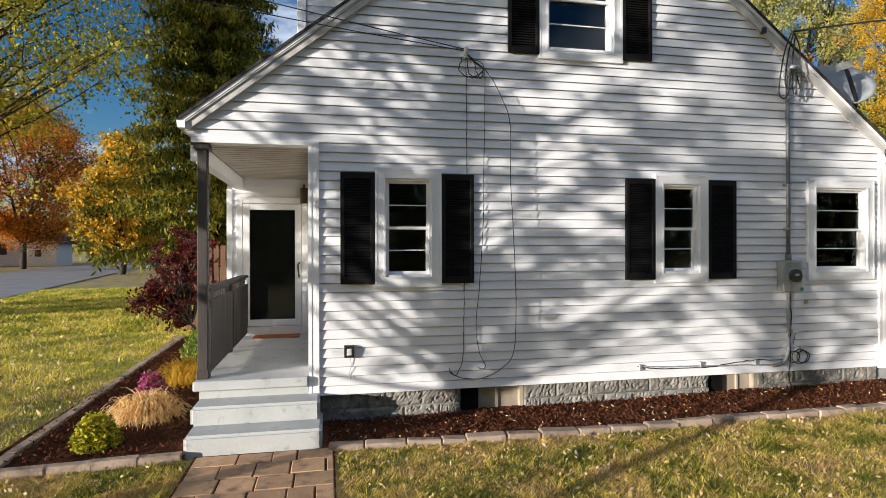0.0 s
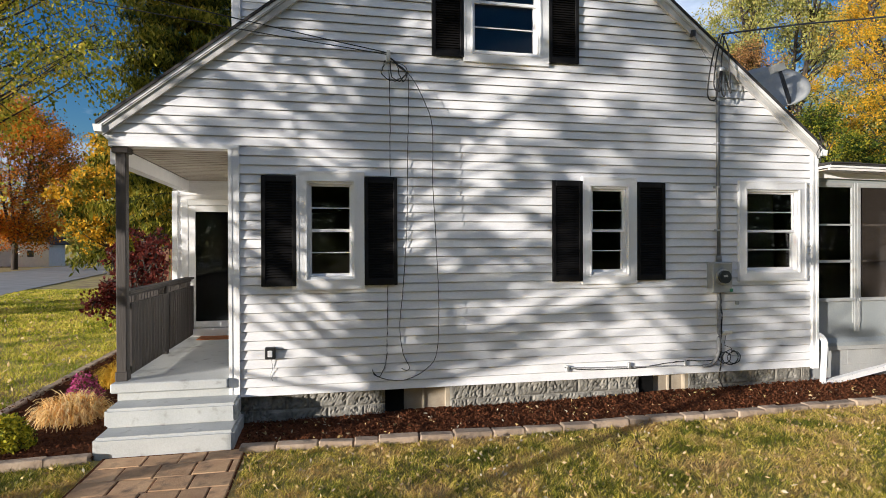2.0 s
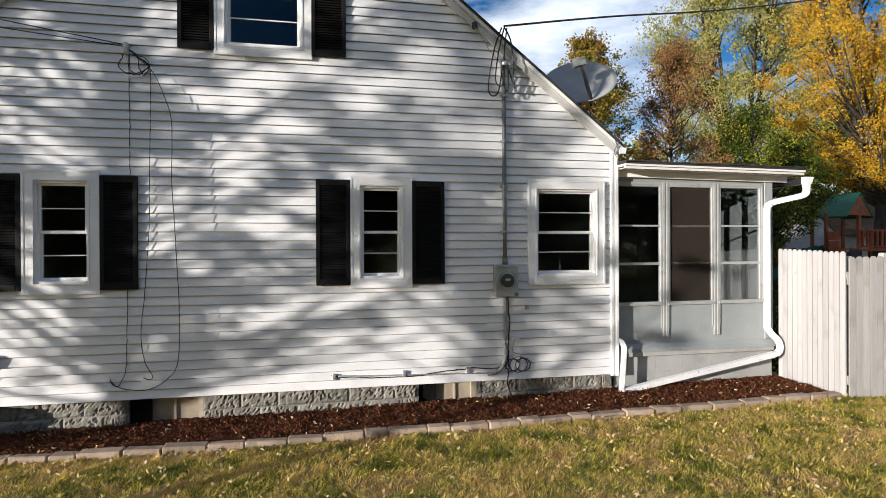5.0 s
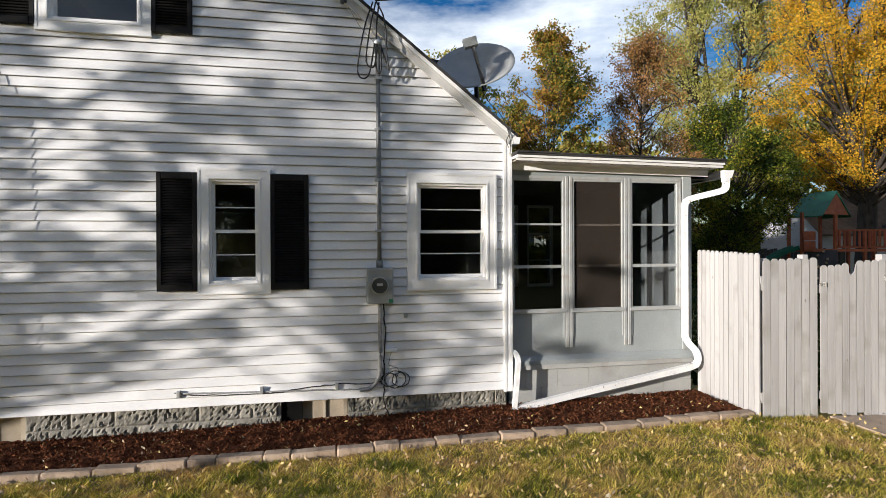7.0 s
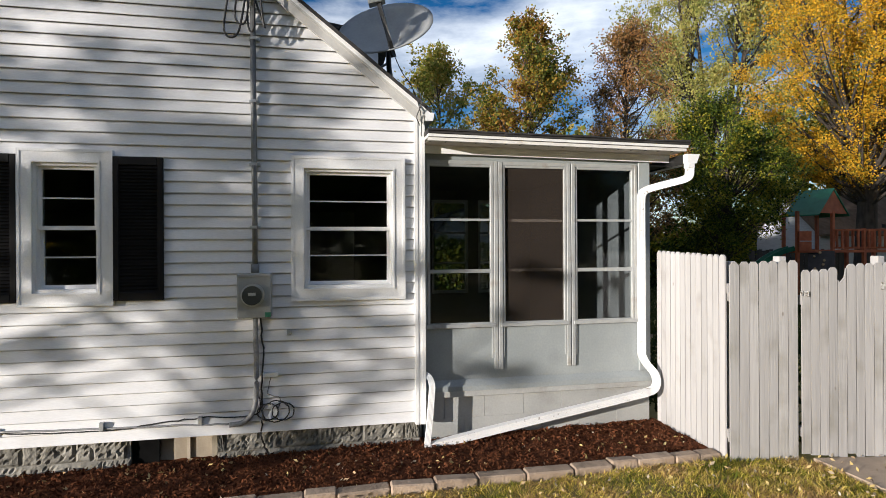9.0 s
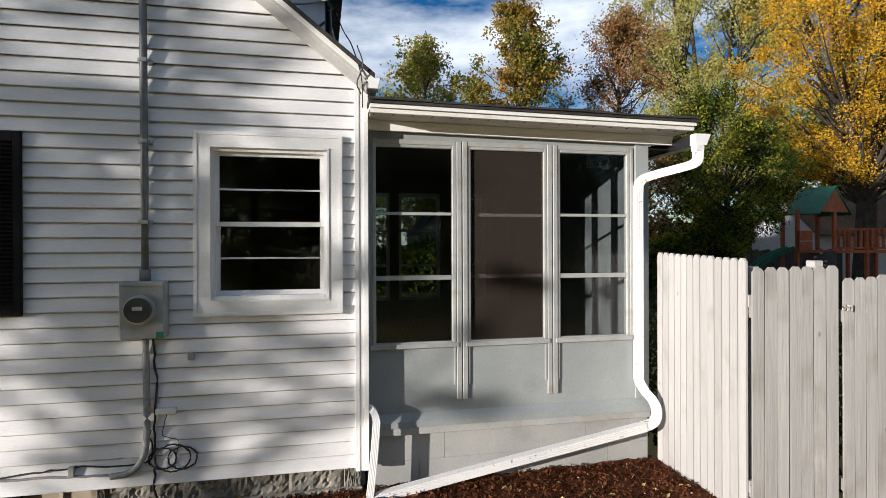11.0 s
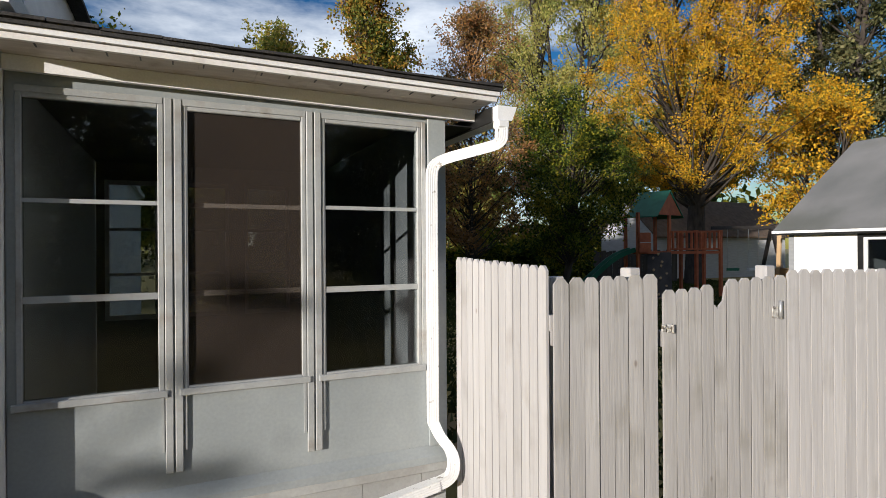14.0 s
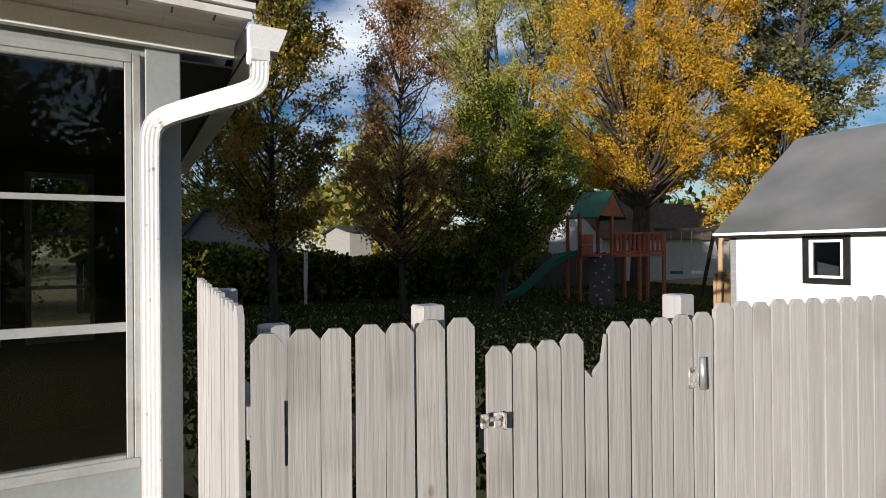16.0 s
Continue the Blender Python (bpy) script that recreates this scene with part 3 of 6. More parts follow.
def sash_window(name, label, x0, x1, z0, z1, side=0.075):
    """A double-hung window: cased frame, two sashes, each pane split by one horizontal bar."""
    w = thing(name, ((x0 + x1) / 2, WALL_Y, z0), label, "window", "gable windows")
    y = WALL_Y
    c = CASE
    part("casing", picture_frame(x0, x1, z0, z1, c, y - 0.048, y + 0.05), TRIM, w)
    part("casing_lip", picture_frame(x0 - 0.012, x1 + 0.012, z0 - 0.012, z1 + 0.012, 0.024, y - 0.054, y - 0.002), TRIM, w)
    part("inner_bead", picture_frame(x0 + c - 0.016, x1 - c + 0.016, z0 + c - 0.016, z1 - c + 0.016, 0.016, y - 0.056, y - 0.0485), TRIM, w)
    a, b, lo, hi = x0 + c, x1 - c, z0 + c, z1 - c
    part("jamb", boxes((a, a + 0.022, y - 0.025, y + 0.12, lo, hi), (b - 0.022, b, y - 0.025, y + 0.12, lo, hi), (a + 0.022, b - 0.022, y - 0.025, y + 0.12, hi - 0.025, hi), (a + 0.022, b - 0.022, y - 0.035, y + 0.12, lo, lo + 0.028)), TRIM, w)
    a, b, lo, hi = a + 0.022, b - 0.022, lo + 0.028, hi - 0.025
    mid = (lo + hi) / 2
    for nm, p, q, ys in (("upper_sash", mid - 0.018, hi, y + 0.012), ("lower_sash", lo, mid + 0.018, y + 0.045)):
        s = 0.026
        sash = part(nm, boxes((a, a + s, ys, ys + 0.03, p, q), (b - s, b, ys, ys + 0.03, p, q), (a + s, b - s, ys, ys + 0.03, p, p + s + 0.006), (a + s, b - s, ys, ys + 0.03, q - s, q)), TRIM, w)
        part("glazing_bar", boxes((a + s, b - s, ys + 0.004, ys + 0.016, (p + q) / 2 - 0.006, (p + q) / 2 + 0.006)), TRIM, sash)
        pane = part("pane", boxes((a + s - 0.004, b - s + 0.004, ys + 0.018, ys + 0.021, p + s, q - s + 0.004)), GLASS, sash, "dark reflecting window glass")
        pane.visible_shadow = False
    return w


sash_window("sash_window", "white double-hung window between black shutters near the porch", *WINDOWS["near_door"])
sash_window("sash_window", "white double-hung window between black shutters in mid wall", *WINDOWS["middle"])
sash_window("sash_window", "wide white double-hung window without shutters beside the meter", *WINDOWS["kitchen"])
sash_window("sash_window", "white double-hung upstairs window between black shutters", *WINDOWS["upper"])


def shutter(x0, x1, z0, z1):
    """A louvred shutter."""
    s = thing("shutter", ((x0 + x1) / 2, WALL_Y, z0), "black louvred plastic shutter fixed to white siding", "shutter", "window shutters")
    y, w = WALL_Y - 0.024, 0.045
    part("frame", boxes((x0, x0 + w, y - 0.034, y, z0, z1), (x1 - w, x1, y - 0.034, y, z0, z1), (x0 + w, x1 - w, y - 0.034, y, z0, z0 + 0.07), (x0 + w, x1 - w, y - 0.034, y, z1 - 0.07, z1), bevel=0.004), SHUT, s)
    part("back", boxes((x0 + w, x1 - w, y - 0.006, y - 0.001, z0 + 0.07, z1 - 0.07)), SHUT, s)
    for p, q in ((z0 + 0.07, z1 - 0.07),):
        n = max(3, int((q - p) / 0.028))
        for i in range(n):
            c = p + (q - p) * (i + 0.5) / n
            raw("louvre", [(x0 + w, y - 0.030, c - 0.010), (x1 - w, y - 0.030, c - 0.010), (x1 - w, y - 0.007, c + 0.012), (x0 + w, y - 0.007, c + 0.012), (x0 + w, y - 0.026, c - 0.014), (x1 - w, y - 0.026, c - 0.014), (x1 - w, y - 0.007, c + 0.004), (x0 + w, y - 0.007, c + 0.004)],
                [(0, 1, 2, 3), (4, 7, 6, 5), (0, 4, 5, 1)], SHUT, s)
    return s


for x0, x1, z0, z1 in ((0.134, 0.500, 1.742, 2.945), (1.238, 1.606, 1.738, 2.947), (3.464, 3.850, 1.745, 2.953), (4.566, 4.955, 1.743, 2.953), (2.011, 2.385, 4.352, 5.72), (3.425, 3.810, 4.356, 5.72)):
    shutter(x0, x1, z0, z1)

# ---------------------------------------------------------------- porch
PF = 0.78
steps = thing("porch_steps", (-0.7, 5.8, 0.2), "pale grey painted concrete steps up to the porch", "steps")
part("step", boxes((-1.30, -0.055, 5.53, 6.20, 0.10, 0.407), bevel=0.028, rounds=3), STEP, steps)
part("step", boxes((-1.305, -0.080, 5.83, 6.20, 0.40, 0.593), bevel=0.028, rounds=3), STEP, steps)
slab = thing("porch_floor", (-0.8, 7.6, 0.2), "pale grey painted porch floor slab", "porch floor", kind="structure")
part("slab", boxes((-1.34, LEFT - 0.004, 6.10, 9.26, PF - 0.10, PF), bevel=0.012), STEP, slab)
part("slab_base", boxes((-1.29, LEFT - 0.006, 6.17, 9.24, 0.10, PF - 0.101)), STEP, slab)
# Dark backing added so the beadboard grooves show as shaded lines
tagged(part("porch_ceiling_deck", boxes((-1.40, LEFT - 0.002, WALL_Y + 0.122, 9.26, 3.22, 3.25)), DARKWOOD), "dark sheet behind the porch ceiling, painting its groove shade", "ceiling", kind="structure")
ceiling = tagged(part("porch_ceiling", boxes(*[(-1.27, LEFT - 0.004, WALL_Y + 0.13 + 0.15 * i, WALL_Y + 0.245 + 0.15 * i, 3.2163, 3.2195) for i in range(20)]), CREAM), "cream beadboard porch ceiling", "ceiling", kind="structure")
tagged(part("porch_beam", boxes((-1.40, -1.28, WALL_Y + 0.125, 9.26, 3.05, 3.212)), TRIM), "white beam along the open side of the porch", "beam", kind="structure")

post = thing("porch_post", (-1.27, 6.26, PF), "dark brown square wooden porch post", "post")
part("shaft", boxes((-1.315, -1.215, 6.215, 6.315, PF, 3.21), bevel=0.008), DARKWOOD, post)
part("base_block", boxes((-1.325, -1.205, 6.205, 6.325, PF + 0.001, PF + 0.10), bevel=0.008), DARKWOOD, post)
part("capital", boxes((-1.345, -1.185, 6.19, 6.34, 3.15, 3.213), bevel=0.008), DARKWOOD, post)

rail = thing("porch_railing", (-1.27, 7.7, PF), "dark brown wooden porch railing with close balusters", "railing")
part("top_rail", boxes((-1.325, -1.205, 6.32, 9.25, PF + 0.90, PF + 0.935), bevel=0.005), RAILWOOD, rail)
part("upper_rail", boxes((-1.285, -1.245, 6.32, 9.25, PF + 0.865, PF + 0.899), bevel=0.004), RAILWOOD, rail)
part("lower_rail", boxes((-1.285, -1.2435, 6.32, 9.25, PF + 0.74, PF + 0.79), bevel=0.004), RAILWOOD, rail)
for i in range(26):
    part("spindle", boxes((-1.277, -1.253, 6.36 + 0.112 * i, 6.395 + 0.112 * i, PF + 0.79, PF + 0.865)), RAILWOOD, rail)
part("bottom_rail", boxes((-1.285, -1.245, 6.32, 9.25, PF + 0.06, PF + 0.13), bevel=0.004), RAILWOOD, rail)
for yy in (7.75,):
    part("mid_post", boxes((-1.31, -1.22, yy, yy + 0.09, PF, PF + 0.9), bevel=0.006), RAILWOOD, rail)
for i in range(25):
    y = 6.38 + 0.115 * i
    if 7.68 < y < 7.86:
        continue
    part("baluster", boxes((-1.243, -1.215, y, y + 0.098, PF + 0.04, PF + 0.80), bevel=0.003), RAILWOOD, rail)

# door wall at the end of the porch
DY = 9.26
dw = tagged(new("wall_door"), "white siding wall around the front door", "wall", kind="structure")
for i in range(25):
    z0 = PF + 0.0 + LAP * i
    for p, q in ((-1.445, -1.385), (-0.305, LEFT)) if z0 < PF + 2.10 else ((-1.445, LEFT),):
        raw("siding_board", [(p, DY, z0), (q, DY, z0), (p, DY - 0.02, z0), (q, DY - 0.02, z0), (p, DY - 0.003, z0 + LAP), (q, DY - 0.003, z0 + LAP)], [(0, 1, 3, 2), (2, 3, 5, 4)], VINYL, dw)
part("sheathing", boxes((-1.52, -1.29, DY + 0.001, DY + 0.14, 0.2, 3.30), (-0.40, LEFT + 0.12, DY + 0.001, DY + 0.14, 0.2, 3.30), (-1.29, -0.40, DY + 0.001, DY + 0.14, PF + 2.08, 3.30), (-1.29, -0.40, DY + 0.001, DY + 0.14, 0.2, PF + 0.05)), INSIDE, dw)
part("corner_board", boxes((-1.525, -1.446, DY - 0.034, DY - 0.001, PF, 3.048), bevel=0.005), TRIM, dw)
door = thing("storm_door", (-0.8, DY, PF), "white-framed storm door with full dark glass", "door")
part("door_frame", boxes((-1.385, -1.29, DY - 0.045, DY, PF + 0.001, PF + 2.15), (-0.40, -0.305, DY - 0.045, DY, PF + 0.001, PF + 2.15), (-1.29, -0.40, DY - 0.045, DY, PF + 2.05, PF + 2.15), bevel=0.006), TRIM, door)
part("threshold", boxes((-1.29, -0.40, DY - 0.09, DY + 0.05, PF + 0.001, PF + 0.13), bevel=0.006), TRIM, door)
leaf = part("door_leaf", boxes((-1.285, -1.185, DY - 0.040, DY - 0.006, PF + 0.14, PF + 2.045), (-0.505, -0.405, DY - 0.040, DY - 0.006, PF + 0.14, PF + 2.045), (-1.185, -0.505, DY - 0.040, DY - 0.006, PF + 1.95, PF + 2.045), (-1.185, -0.505, DY - 0.040, DY - 0.006, PF + 0.14, PF + 0.24), bevel=0.005), TRIM, door)
part("pane", boxes((-1.19, -0.50, DY - 0.026, DY - 0.022, PF + 0.235, PF + 1.955)), GLASS, leaf, "dark storm glass")
part("inner_door", boxes((-1.285, -0.405, DY + 0.03, DY + 0.07, PF + 0.14, PF + 2.045)), DOORDARK, door, "black inner door")
part("handle", tube(smooth_path([(-0.44, DY - 0.045, PF + 0.90), (-0.44, DY - 0.12, PF + 0.92), (-0.455, DY - 0.12, PF + 1.08), (-0.44, DY - 0.045, PF + 1.12)]), 0.014), BRONZE, leaf, "bronze pull handle")
mat_thing = tagged(part("doormat", boxes((-1.10, -0.42, DY - 0.42, DY - 0.10, PF + 0.001, PF + 0.016), bevel=0.004), MEDAL), "rust-coloured doormat before the front door", "doormat")
lantern = thing("wall_lantern", (-0.36, DY, 2.84), "dark bronze lantern on the wall beside the door", "lantern")
part("bracket", tube(smooth_path([(-0.36, DY - 0.02, 2.98), (-0.36, DY - 0.10, 3.12), (-0.36, DY - 0.13, 3.06)]), 0.012), BRONZE, lantern)
part("body", sweep(bmesh.new(), [(-0.36, DY - 0.13, 3.07), (-0.36, DY - 0.13, 3.03), (-0.36, DY - 0.13, 2.88), (-0.36, DY - 0.13, 2.83)], ring(0.055, 6)), BRONZE, lantern)

# ---------------------------------------------------------------- sunroom
SY = 6.30
sx0, sx1 = 7.215, 9.59
sun_wall = thing("wall_sunroom", (8.4, SY, 0.3), "pale grey painted sunroom front with panels under the windows", "wall", kind="structure")
BAYS = ((7.255, 7.910), (8.005, 8.675), (8.765, 9.42))
WIN0, WIN1 = 1.42, 2.985
part("panel", boxes((sx0, sx1, SY, SY + 0.06, 0.90, WIN0)), GREY, sun_wall)
part("header", boxes((sx0, sx1, SY, SY + 0.06, WIN1, 3.14)), GREY, sun_wall)
part("mullion", boxes((sx0, 7.255, SY, SY + 0.06, WIN0, WIN1), (7.910, 8.005, SY, SY + 0.06, WIN0, WIN1), (8.675, 8.765, SY, SY + 0.06, WIN0, WIN1), (9.42, sx1, SY, SY + 0.06, WIN0, WIN1)), GREY, sun_wall)
for xa in (7.916, 8.677):
    part("batten", boxes((xa, xa + 0.040, SY - 0.022, SY - 0.0005, 0.985, WIN1 + 0.032), (xa + 0.048, xa + 0.088, SY - 0.022, SY - 0.0005, 0.985, WIN1 + 0.032), bevel=0.004), GREYTRIM, sun_wall)
    part("thin_batten", boxes((xa + 0.092, xa + 0.106, SY - 0.014, SY - 0.0005, 1.10, WIN1), (xa - 0.020, xa - 0.006, SY - 0.014, SY - 0.0005, 1.10, WIN1)), GREYTRIM, sun_wall)
part("end_board", boxes((9.465, sx1 + 0.003, SY - 0.020, SY - 0.0005, 0.90, 3.14), bevel=0.004), GREY, sun_wall)
part("ledge", prism([(SY - 0.055, 0.80), (SY - 0.055, 0.845), (SY - 0.001, 0.90), (SY - 0.001, 0.80)], "x", sx0, sx1 + 0.01), GREY, sun_wall)
part("ledge_board", boxes((sx0, sx1, SY - 0.046, SY + 0.05, 0.742, 0.799), bevel=0.005), BASEGREY, sun_wall)
for row in range(3):
    z1 = 0.731 - 0.2 * row
    x = sx0 + (0.0 if row % 2 else -0.2)
    while x < sx1:
        a, b = max(x, sx0) + 0.0015, min(x + 0.4, sx1) - 0.0015
        if b - a > 0.03:
            part("block", boxes((a, b, SY + 0.001, SY + 0.1, z1 - 0.1992, z1), bevel=0.001), BASEGREY, sun_wall)
        x += 0.4
part("block_core", boxes((sx0, sx1, SY + 0.008, SY + 0.12, 0.0, 0.730)), BASEGREY, sun_wall)
for i, (a, b) in enumerate(BAYS):
    lab = ("three-light window with dark glass in the sunroom", "tall brown insect screen in the sunroom", "three-light window with weathered frame in the sunroom")[i]
    w = thing("sunroom_window", ((a + b) / 2, SY, WIN0), lab, "window", "sunroom windows")
    s = 0.027
    part("frame", boxes((a, a + s, SY - 0.012, SY + 0.04, WIN0, WIN1), (b - s, b, SY - 0.012, SY + 0.04, WIN0, WIN1), (a + s, b - s, SY - 0.012, SY + 0.04, WIN1 - s, WIN1), (a + s, b - s, SY - 0.012, SY + 0.04, WIN0, WIN0 + s), bevel=0.004), GREYTRIM, w)
    part("sill", boxes((a - 0.02, b + 0.02, SY - 0.032, SY - 0.013, WIN0 - 0.02, WIN0 + 0.018), bevel=0.004), GREYTRIM, w)
    part("head_casing", boxes((a, b, SY - 0.018, SY - 0.0125, WIN1 - 0.004, WIN1 + 0.032), (a, b, SY - 0.0125, SY - 0.0005, WIN1 + 0.001, WIN1 + 0.032), bevel=0.002), GREYTRIM, w)
    if i == 2:
        part("side_casing", boxes((b + 0.001, b + 0.030, SY - 0.018, SY - 0.0005, WIN0 - 0.02, WIN1 + 0.032), bevel=0.003), GREYTRIM, w)
    if i == 1:
        part("screen", boxes((a + s - 0.004, b - s + 0.004, SY + 0.008, SY + 0.010, WIN0 + s, WIN1 - s)), SCREEN, w, "brown mesh screen").visible_shadow = False
        part("cross_bar", boxes((a + s, b - s, SY + 0.03, SY + 0.038, 2.43, 2.455), (a + s, b - s, SY + 0.03, SY + 0.038, 1.935, 1.965)), OLDTRIM, w)
    else:
        part("glazing_bar", boxes((a + s, b - s, SY - 0.008, SY + 0.02, 2.435, 2.457)), GREYTRIM, w)
        part("glazing_bar", boxes((a + s, b - s, SY - 0.008, SY + 0.02, 1.930, 1.965)), GREYTRIM, w)
        for p, q in ((WIN0 + s, 1.930), (1.965, 2.435), (2.457, WIN1 - s)):
            part("pane", boxes((a + s - 0.003, b - s + 0.003, SY + 0.006, SY + 0.009, p - 0.003, q + 0.003)), GLASS, w, "dark dusty glass").visible_shadow = False
# The front's grey made darker: this side's shade is in the paint colour
tagged(part("wall_sunroom_side", boxes((sx1 - 0.08, sx1, SY + 0.062, 9.6, 0.1, 3.12)), stuff("blue-grey paint darkened as a shaded side", (0.10, 0.11, 0.12), (0.15, 0.16, 0.17), 3.0, 0.7, 0.1, 50)), "plain sunroom side wall, its grey darkened as if shaded", "wall", kind="structure")
REAR = ((7.29, 7.79), (7.91, 8.49), (8.65, 9.15))
edges = [sx0] + [x for pair in REAR for x in pair] + [sx1]
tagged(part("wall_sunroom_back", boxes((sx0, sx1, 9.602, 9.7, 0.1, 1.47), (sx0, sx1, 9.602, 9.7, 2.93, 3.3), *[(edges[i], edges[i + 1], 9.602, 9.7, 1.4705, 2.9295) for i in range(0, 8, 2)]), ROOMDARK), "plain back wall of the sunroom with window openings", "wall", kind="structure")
for a, b in REAR:
    w = thing("sunroom_window", ((a + b) / 2, 9.64, 1.47), "pale-framed rear window seen through the sunroom", "window", "sunroom windows")
    part("frame", boxes((a, a + 0.04, 9.62, 9.68, 1.472, 2.928), (b - 0.04, b, 9.62, 9.68, 1.472, 2.928), (a + 0.04, b - 0.04, 9.62, 9.68, 2.88, 2.928), (a + 0.04, b - 0.04, 9.62, 9.68, 1.472, 1.52)), OLDTRIM, w)
    part("glazing_bar", boxes((a + 0.04, b - 0.04, 9.63, 9.66, 2.40, 2.43), (a + 0.04, b - 0.04, 9.63, 9.66, 1.93, 1.96)), OLDTRIM, w)
    part("pane", boxes((a + 0.036, b - 0.036, 9.665, 9.668, 1.516, 2.884)), GLASS, w, "dim rear glass").visible_shadow = False
tagged(part("floor_sunroom", boxes((sx0, sx1 - 0.082, SY + 0.13, 9.6, 0.60, 0.70)), GREY), "grey floor of the sunroom", "floor", kind="structure")

RY0, RY1 = 5.99, 9.8
# Browned paint, lowered further to carry the shade under the roof edge
SOFFIT = stuff("browned soffit paint darkened for eave shade", (0.42, 0.375, 0.325), (0.56, 0.51, 0.45), 7.0, 0.6, 0.2, 60, stretch=(0.5, 3, 3), dirt=(0.28, 0.21, 0.15), dirt_at=(0.56, 0.74), dirt_scale=6)


def sroof(x):
    return 3.208 - 0.010 * (x - 7.2)


sunroof = thing("sunroom_roof", (8.5, 7.5, 3.2), "low dark shingled sunroom roof with weathered white fascia", "roof", kind="structure")
part("shingles", prism([(7.205, sroof(7.205)), (9.84, sroof(9.84)), (9.84, sroof(9.84) + 0.035), (7.205, sroof(7.205) + 0.035)], "y", RY0 - 0.035, RY1), SHINGLE, sunroof)
trnd = random.Random(17)
xt = 7.206
while xt < 9.83:
    wt = min(trnd.uniform(0.16, 0.32), 9.845 - xt)
    lift, out = 0.005 * math.sin(xt * 5.3) + trnd.uniform(0.0, 0.005), trnd.uniform(0.0, 0.010)
    part("shingle_tab", prism([(RY0 - 0.045 - out, sroof(xt) + 0.018 + lift * 0.4), (RY0 - 0.045 - out, sroof(xt) + 0.030 + lift), (RY0 + 0.25, sroof(xt) + 0.046), (RY0 + 0.25, sroof(xt) + 0.0355)], "x", xt + 0.002, xt + wt - 0.002), SHINGLE, sunroof)
    xt += wt
part("drip_edge", prism([(7.215, sroof(7.2) - 0.028), (9.83, sroof(9.83) - 0.028), (9.83, sroof(9.83) - 0.001), (7.215, sroof(7.2) - 0.001)], "y", RY0 - 0.018, RY0 + 0.03), TRIM, sunroof)
part("fascia", prism([(7.215, sroof(7.2) - 0.062), (9.82, sroof(9.82) - 0.062), (9.82, sroof(9.82) - 0.034), (7.215, sroof(7.2) - 0.034)], "y", RY0, RY0 + 0.025), OLDTRIM, sunroof)
part("deck", prism([(7.215, sroof(7.2) - 0.03), (9.82, sroof(9.82) - 0.03), (9.82, sroof(9.82) - 0.002), (7.215, sroof(7.2) - 0.002)], "y", RY0 + 0.031, RY1 - 0.02), OLDTRIM, sunroof)
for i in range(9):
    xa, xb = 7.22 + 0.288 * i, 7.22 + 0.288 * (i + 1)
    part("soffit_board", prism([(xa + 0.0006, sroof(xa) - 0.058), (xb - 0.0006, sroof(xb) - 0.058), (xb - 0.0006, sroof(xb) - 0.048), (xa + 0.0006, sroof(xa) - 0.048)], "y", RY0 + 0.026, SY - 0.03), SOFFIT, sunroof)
    for xn in (xa + 0.02, xa + 0.165):
        part("nail_gap", boxes((xn, xn + 0.007, RY0 + 0.028, RY0 + 0.085, sroof(xn) - 0.0625, sroof(xn) - 0.0585)), BLACK, sunroof)
part("frieze_board", prism([(7.215, 3.075), (9.80, 3.045), (9.80, sroof(9.8) - 0.060), (7.215, sroof(7.2) - 0.060)], "y", SY - 0.055, SY - 0.022), TRIM, sunroof)
# Black here stands for the shade under the side eave
part("side_soffit", boxes((9.594, 9.794, SY - 0.02, RY1, 3.010, 3.018)), BLACK, sunroof, "side eave boards coloured black for the shade there")
part("side_fascia", boxes((9.795, 9.8045, RY0 + 0.03, RY1, 2.996, 3.092)), BLACK, sunroof, "side eave board coloured black for the shade there")
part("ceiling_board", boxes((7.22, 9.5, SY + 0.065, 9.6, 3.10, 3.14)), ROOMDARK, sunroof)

sgut = thing("sunroom_gutter", (9.95, 7.5, 3.05), "white gutter on the sunroom's low eave", "gutter")
prof = [(9.805, 3.000), (9.91, 3.000), (9.945, 3.090), (9.938, 3.090), (9.905, 3.007), (9.809, 3.007), (9.809, 3.090), (9.805, 3.090)]
part("trough", prism(prof, "y", RY0 - 0.03, RY1), TRIM, sgut)
part("end_cap", prism([(9.805, 3.000), (9.91, 3.000), (9.945, 3.090), (9.805, 3.090)], "y", RY0 - 0.034, RY0 - 0.0305), TRIM, sgut)
part("outlet_box", boxes((9.800, 9.880, RY0 - 0.05, RY0 + 0.02, 2.950, 2.999), bevel=0.006), TRIM, sgut)


def ribbed(w, d, n=5):
    """The outline of a ribbed rectangular downspout."""
    pts = []
    for i in range(2 * n):
        pts.append((-w / 2 + w * i / (2 * n - 1), -d / 2 + (0.0014 if i % 2 else 0)))
    for i in range(2 * n):
        pts.append((w / 2 - w * i / (2 * n - 1), d / 2 - (0.0014 if i % 2 else 0)))
    return pts


spout = thing("downspout", (9.5, 6.2, 0.3), "white ribbed aluminium downspout from the sunroom gutter", "downspout")
